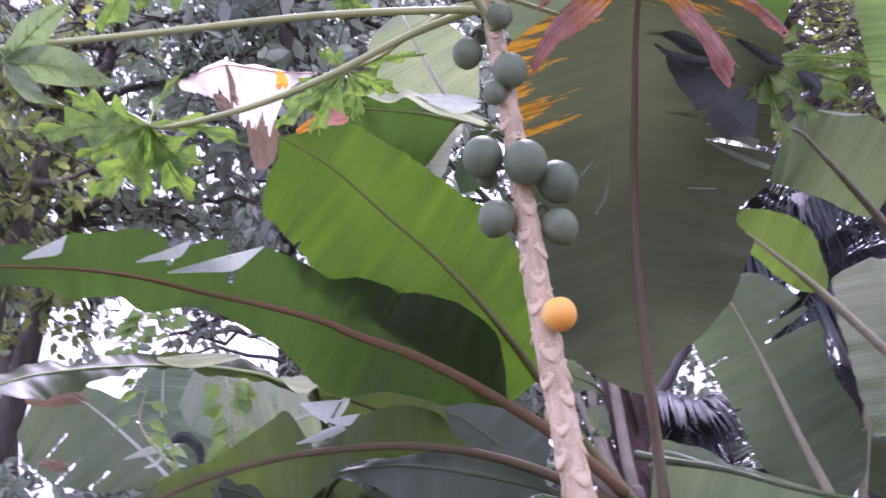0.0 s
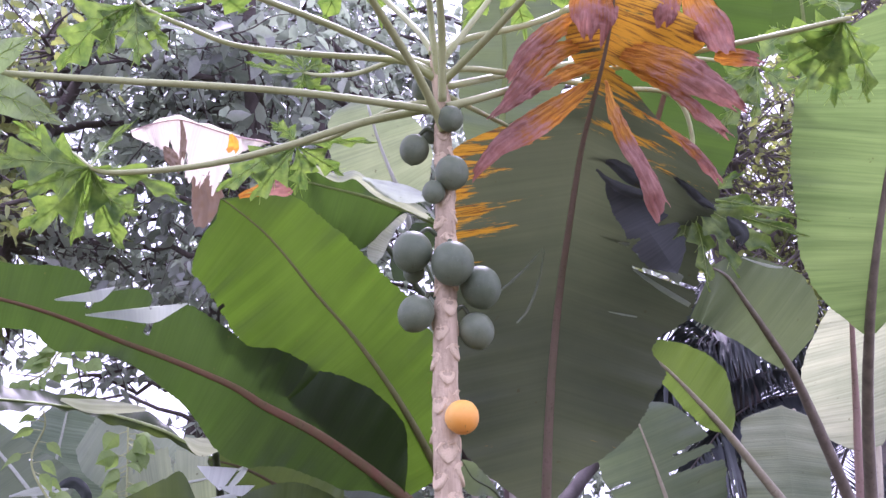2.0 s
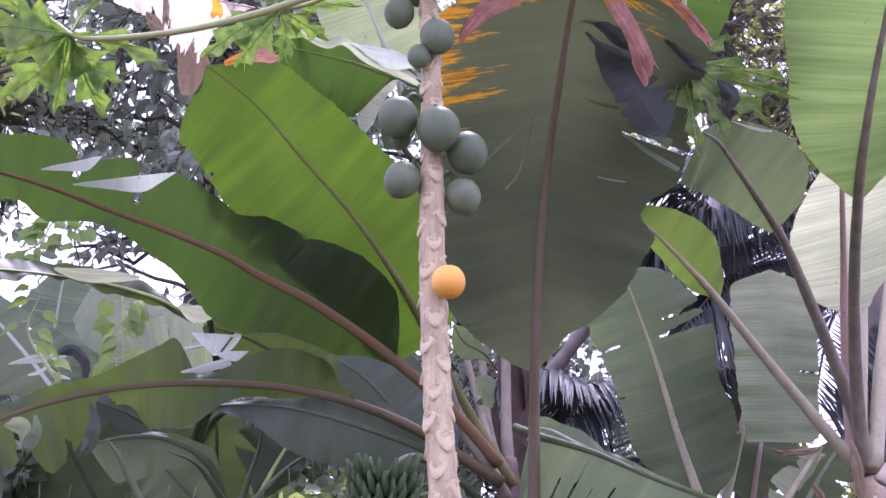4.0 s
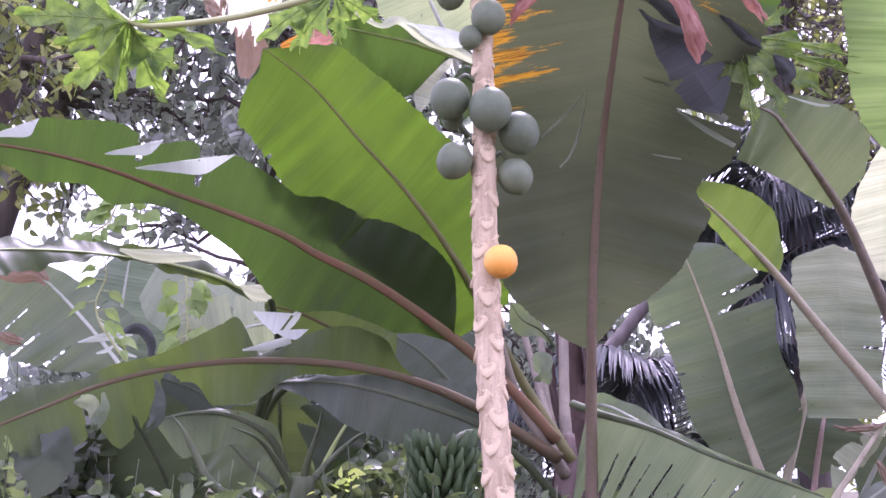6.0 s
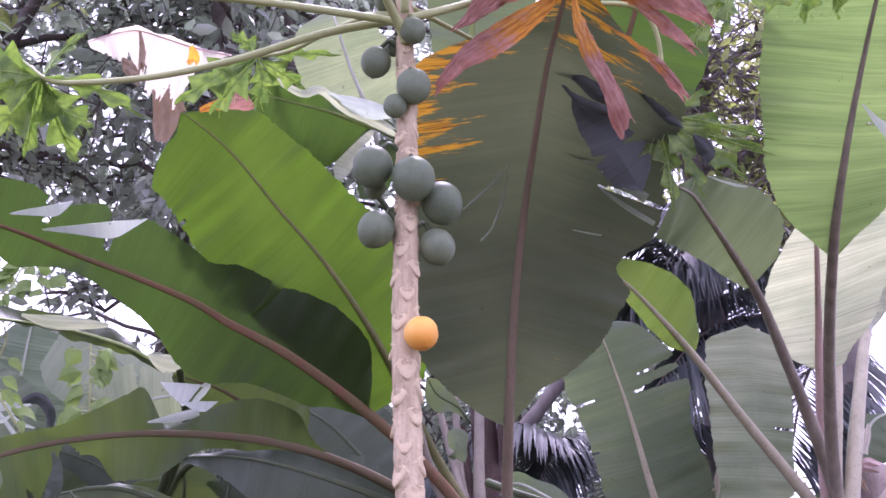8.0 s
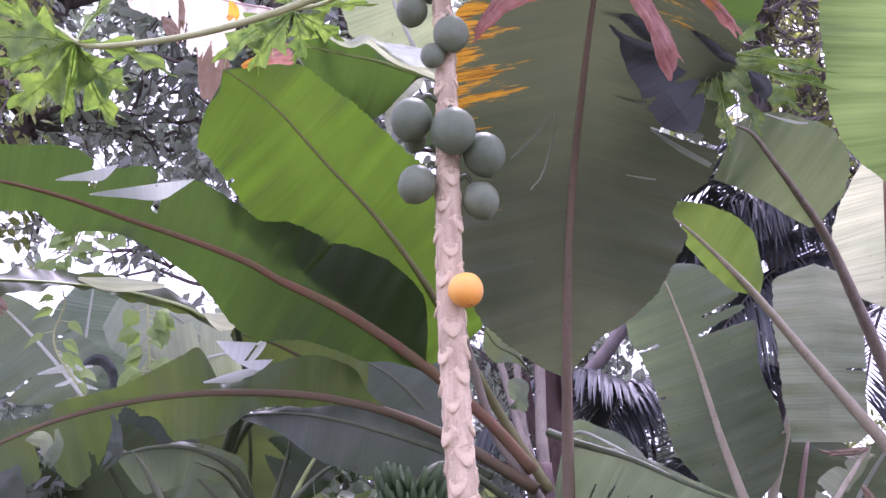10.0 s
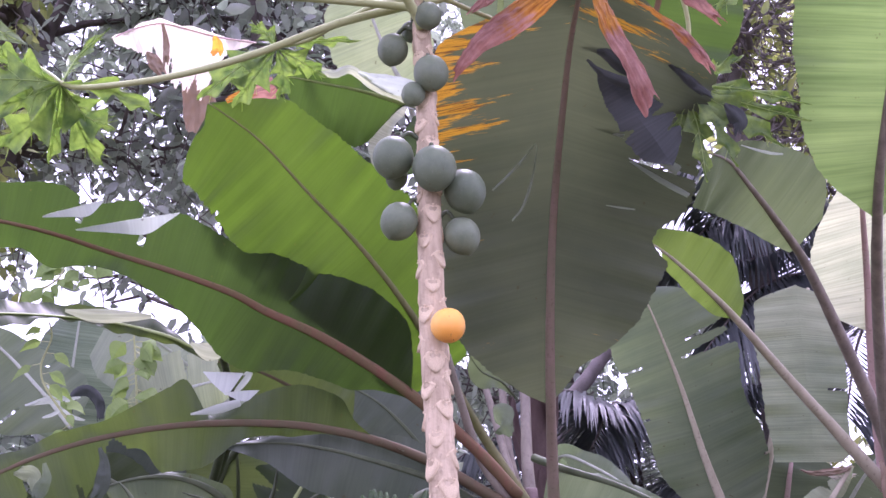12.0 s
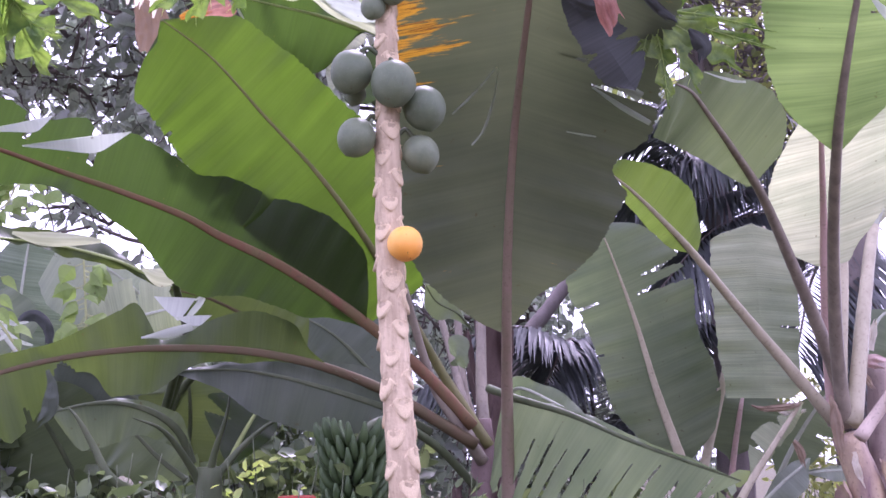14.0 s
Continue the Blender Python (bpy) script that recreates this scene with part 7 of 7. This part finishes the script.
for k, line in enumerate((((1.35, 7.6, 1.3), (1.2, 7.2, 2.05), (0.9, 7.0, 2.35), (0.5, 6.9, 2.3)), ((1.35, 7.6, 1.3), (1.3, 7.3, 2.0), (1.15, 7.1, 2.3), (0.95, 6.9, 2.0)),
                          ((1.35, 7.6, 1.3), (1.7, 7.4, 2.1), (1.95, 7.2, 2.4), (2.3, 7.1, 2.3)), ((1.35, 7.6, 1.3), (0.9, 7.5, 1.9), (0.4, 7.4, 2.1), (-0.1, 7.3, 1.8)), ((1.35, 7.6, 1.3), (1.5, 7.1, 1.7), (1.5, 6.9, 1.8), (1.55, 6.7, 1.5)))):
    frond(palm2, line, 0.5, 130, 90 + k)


# ---- trees behind ----
def tree(x, y, height, low, spread, limbs, twigs, per_twig, size, mat, bark, label, seed, slim=0.55, lean=(0, 0), name="forest_tree", depth=1.0):
    """A trunk with limbs and thin twigs, and leaves along the twigs."""
    rng = np.random.RandomState(seed)
    ob = thing(name, (x, y, 0), label, "tree", "trees behind")
    top = np.array((x + lean[0], y + lean[1], height))
    stem = wobble((x, y, -0.05), top, 16, 0.05, rng)
    wpart("trunk", mesh_of("trunk", *tube_data(stem, (0.14, 0.1, 0.03), 10, 0.06, seed), bark), ob)
    thin, places, ways, sizes = [], [], [], []
    for k in range(limbs):
        start = stem[int(np.interp(low + (height - low) * (k / limbs) ** 1.2, stem[:, 2], np.arange(16)))]
        a = rng.uniform(0, 2 * math.pi)
        reach = spread * rng.uniform(0.45, 1.0)
        end = start + np.array((math.cos(a) * reach, math.sin(a) * reach * depth, rng.uniform(-0.35, 0.5) * reach * 0.6))
        limb = wobble(start, end, 12, 0.06, rng)
        wpart("limb", mesh_of("limb", *tube_data(limb, (0.035, 0.01), 6, 0.08, seed + k), bark), ob)
        for j in range(twigs):
            p = limb[rng.randint(2, 12)]
            d = unit(rng.normal(size=3) + 0.5 * unit(end - start) + np.array((0, 0, -0.15)))
            run = wobble(p, p + d * rng.uniform(0.35, 0.8), 7, 0.03, rng)
            thin.append(tube_data(run, (0.008, 0.002), 4, closed=False))
            for i in range(per_twig):
                q = run[rng.randint(1, 7)] + rng.normal(size=3) * size * 0.35
                places.append(q)
                ways.append(rng.normal(size=3) + d * 0.6)
                sizes.append(size * rng.uniform(0.55, 1.25))
    tagged(wpart("brushwood", mesh_of("brushwood", *join(thin), bark), ob), kind="stuff")
    tagged(wpart("crown", mesh_of("crown", *leaf_cloud(places, ways, sizes, slim, seed, 0.5), mat), ob, "dense crown of oval leaves"), kind="stuff")
    return ob


tree(-4.8, 8.4, 7.0, 4.4, 2.3, 32, 14, 9, 0.125, FOREST_LEAF, BARK, "shady tree with dense dark oval leaves", 101, lean=(1.8, -0.2))
tree(-0.9, 9.0, 7.4, 3.0, 2.0, 32, 13, 9, 0.12, FOREST_LEAF, BARK, "shady tree with dense dark oval leaves", 102)
tree(1.3, 9.8, 7.0, 1.2, 2.0, 30, 14, 15, 0.11, FOREST_LEAF, BARK, "shady tree with dark leaves behind the palms", 103)
tree(4.2, 10.2, 7.6, 5.0, 2.2, 28, 13, 13, 0.11, FOREST_BRIGHT, BARK, "shady tree with dark leaves", 105)
tree(-2.2, 10.6, 8.2, 5.0, 2.6, 34, 14, 15, 0.15, FOREST_LEAF, BARK, "tall shady tree with dense dark leaves", 108)
tree(0.6, 11.5, 9.0, 3.2, 2.6, 34, 15, 15, 0.15, FOREST_LEAF, BARK, "tall shady tree behind the papaya", 109)
tree(-4.8, 10.6, 9.0, 5.0, 2.4, 28, 13, 11, 0.15, FOREST_LEAF, BARK, "tall shady tree with dense dark leaves", 110)
tree(3.7, 8.6, 7.0, 4.7, 1.6, 30, 13, 7, 0.11, FOREST_BRIGHT, BARK, "leafy tree with yellow-green leaves", 112)
tree(2.9, 6.9, 6.2, 4.2, 1.3, 34, 14, 4, 0.08, FOREST_BRIGHT, BARK_PALE, "thin tree with sparse yellow-green leaves", 106)
tree(-4.5, 7.4, 5.6, 3.9, 1.5, 18, 11, 9, 0.12, FOREST_BRIGHT, BARK, "slender tree with lighter leaves", 107, lean=(1.9, 0))
tree(2.2, 7.3, 6.2, 4.3, 0.75, 26, 18, 3, 0.075, FOREST_BRIGHT, BARK_PALE, "thin twiggy tree with few yellow-green leaves", 113)
tree(-0.5, 8.2, 8.6, 4.6, 1.7, 24, 12, 6, 0.19, FOREST_LEAF, BARK, "shady tree with large dark oval leaves", 114, lean=(-1.3, 0))
wpart("pale_trunk", tube("pale_trunk", ((0.45, 7.9, -0.05), (0.6, 7.6, 1.2), (0.837, 7.5, 2.208), (1.049, 7.6, 2.53), (1.269, 7.7, 2.825), (1.5, 7.8, 3.3)), (0.06, 0.05, 0.045), BARK_PALE, 10, 20, 0.05),
      thing("leaning_tree", (0.45, 7.9, 0), "leaning pale bare trunk", "tree"))
for k in range(9):
    shrub("thicket", -5.2 + 0.75 * k, 8.0 + 0.5 * (k % 3), 1.75 + 0.2 * (k * 5 % 4), 0.4, 14, 70, 0.13, FOREST_LEAF, "dark leafy thicket at the back", 120 + k, 0.6, "thicket")
for k in range(3, 5):
    shrub("thicket", 1.3 + 0.6 * k, 8.3 + 0.6 * (k % 3), 1.75 + 0.15 * (k * 5 % 4), 0.35, 12, 36, 0.11, FOREST_BRIGHT, "light leafy thicket at the back", 140 + k, 0.5, "thicket")
for x, y, h in ((1.15, 8.8, 3.2), (1.75, 8.9, 2.9), (2.3, 8.7, 3.3)):
    shrub("thicket", x, y, h, 0.3, 14, 60, 0.1, FOREST_LEAF, "tall dark leafy thicket behind the palms", 150 + int(10 * x), 0.6, "thicket")
for x, y, h in ((-3.5, 7.4, 2.7), (-2.9, 7.0, 2.4), (-2.45, 6.5, 2.1)):
    shrub("thicket", x, y, h, 0.3, 14, 60, 0.12, FOREST_LEAF, "leafy thicket beside the grey banana leaves", 160 + int(-10 * x), 0.6, "thicket")
for x, y, h in ((-1.05, 7.1, 2.75), (-0.65, 6.9, 2.6), (-0.3, 7.2, 2.4), (-2.7, 6.8, 2.6), (-2.25, 6.7, 2.3), (-2.6, 6.2, 2.0)):
    shrub("thicket", x, y, h, 0.22, 14, 56, 0.12, FOREST_LEAF, "dark leafy thicket between the banana plants", 190 + int(-10 * x), 0.6, "thicket")
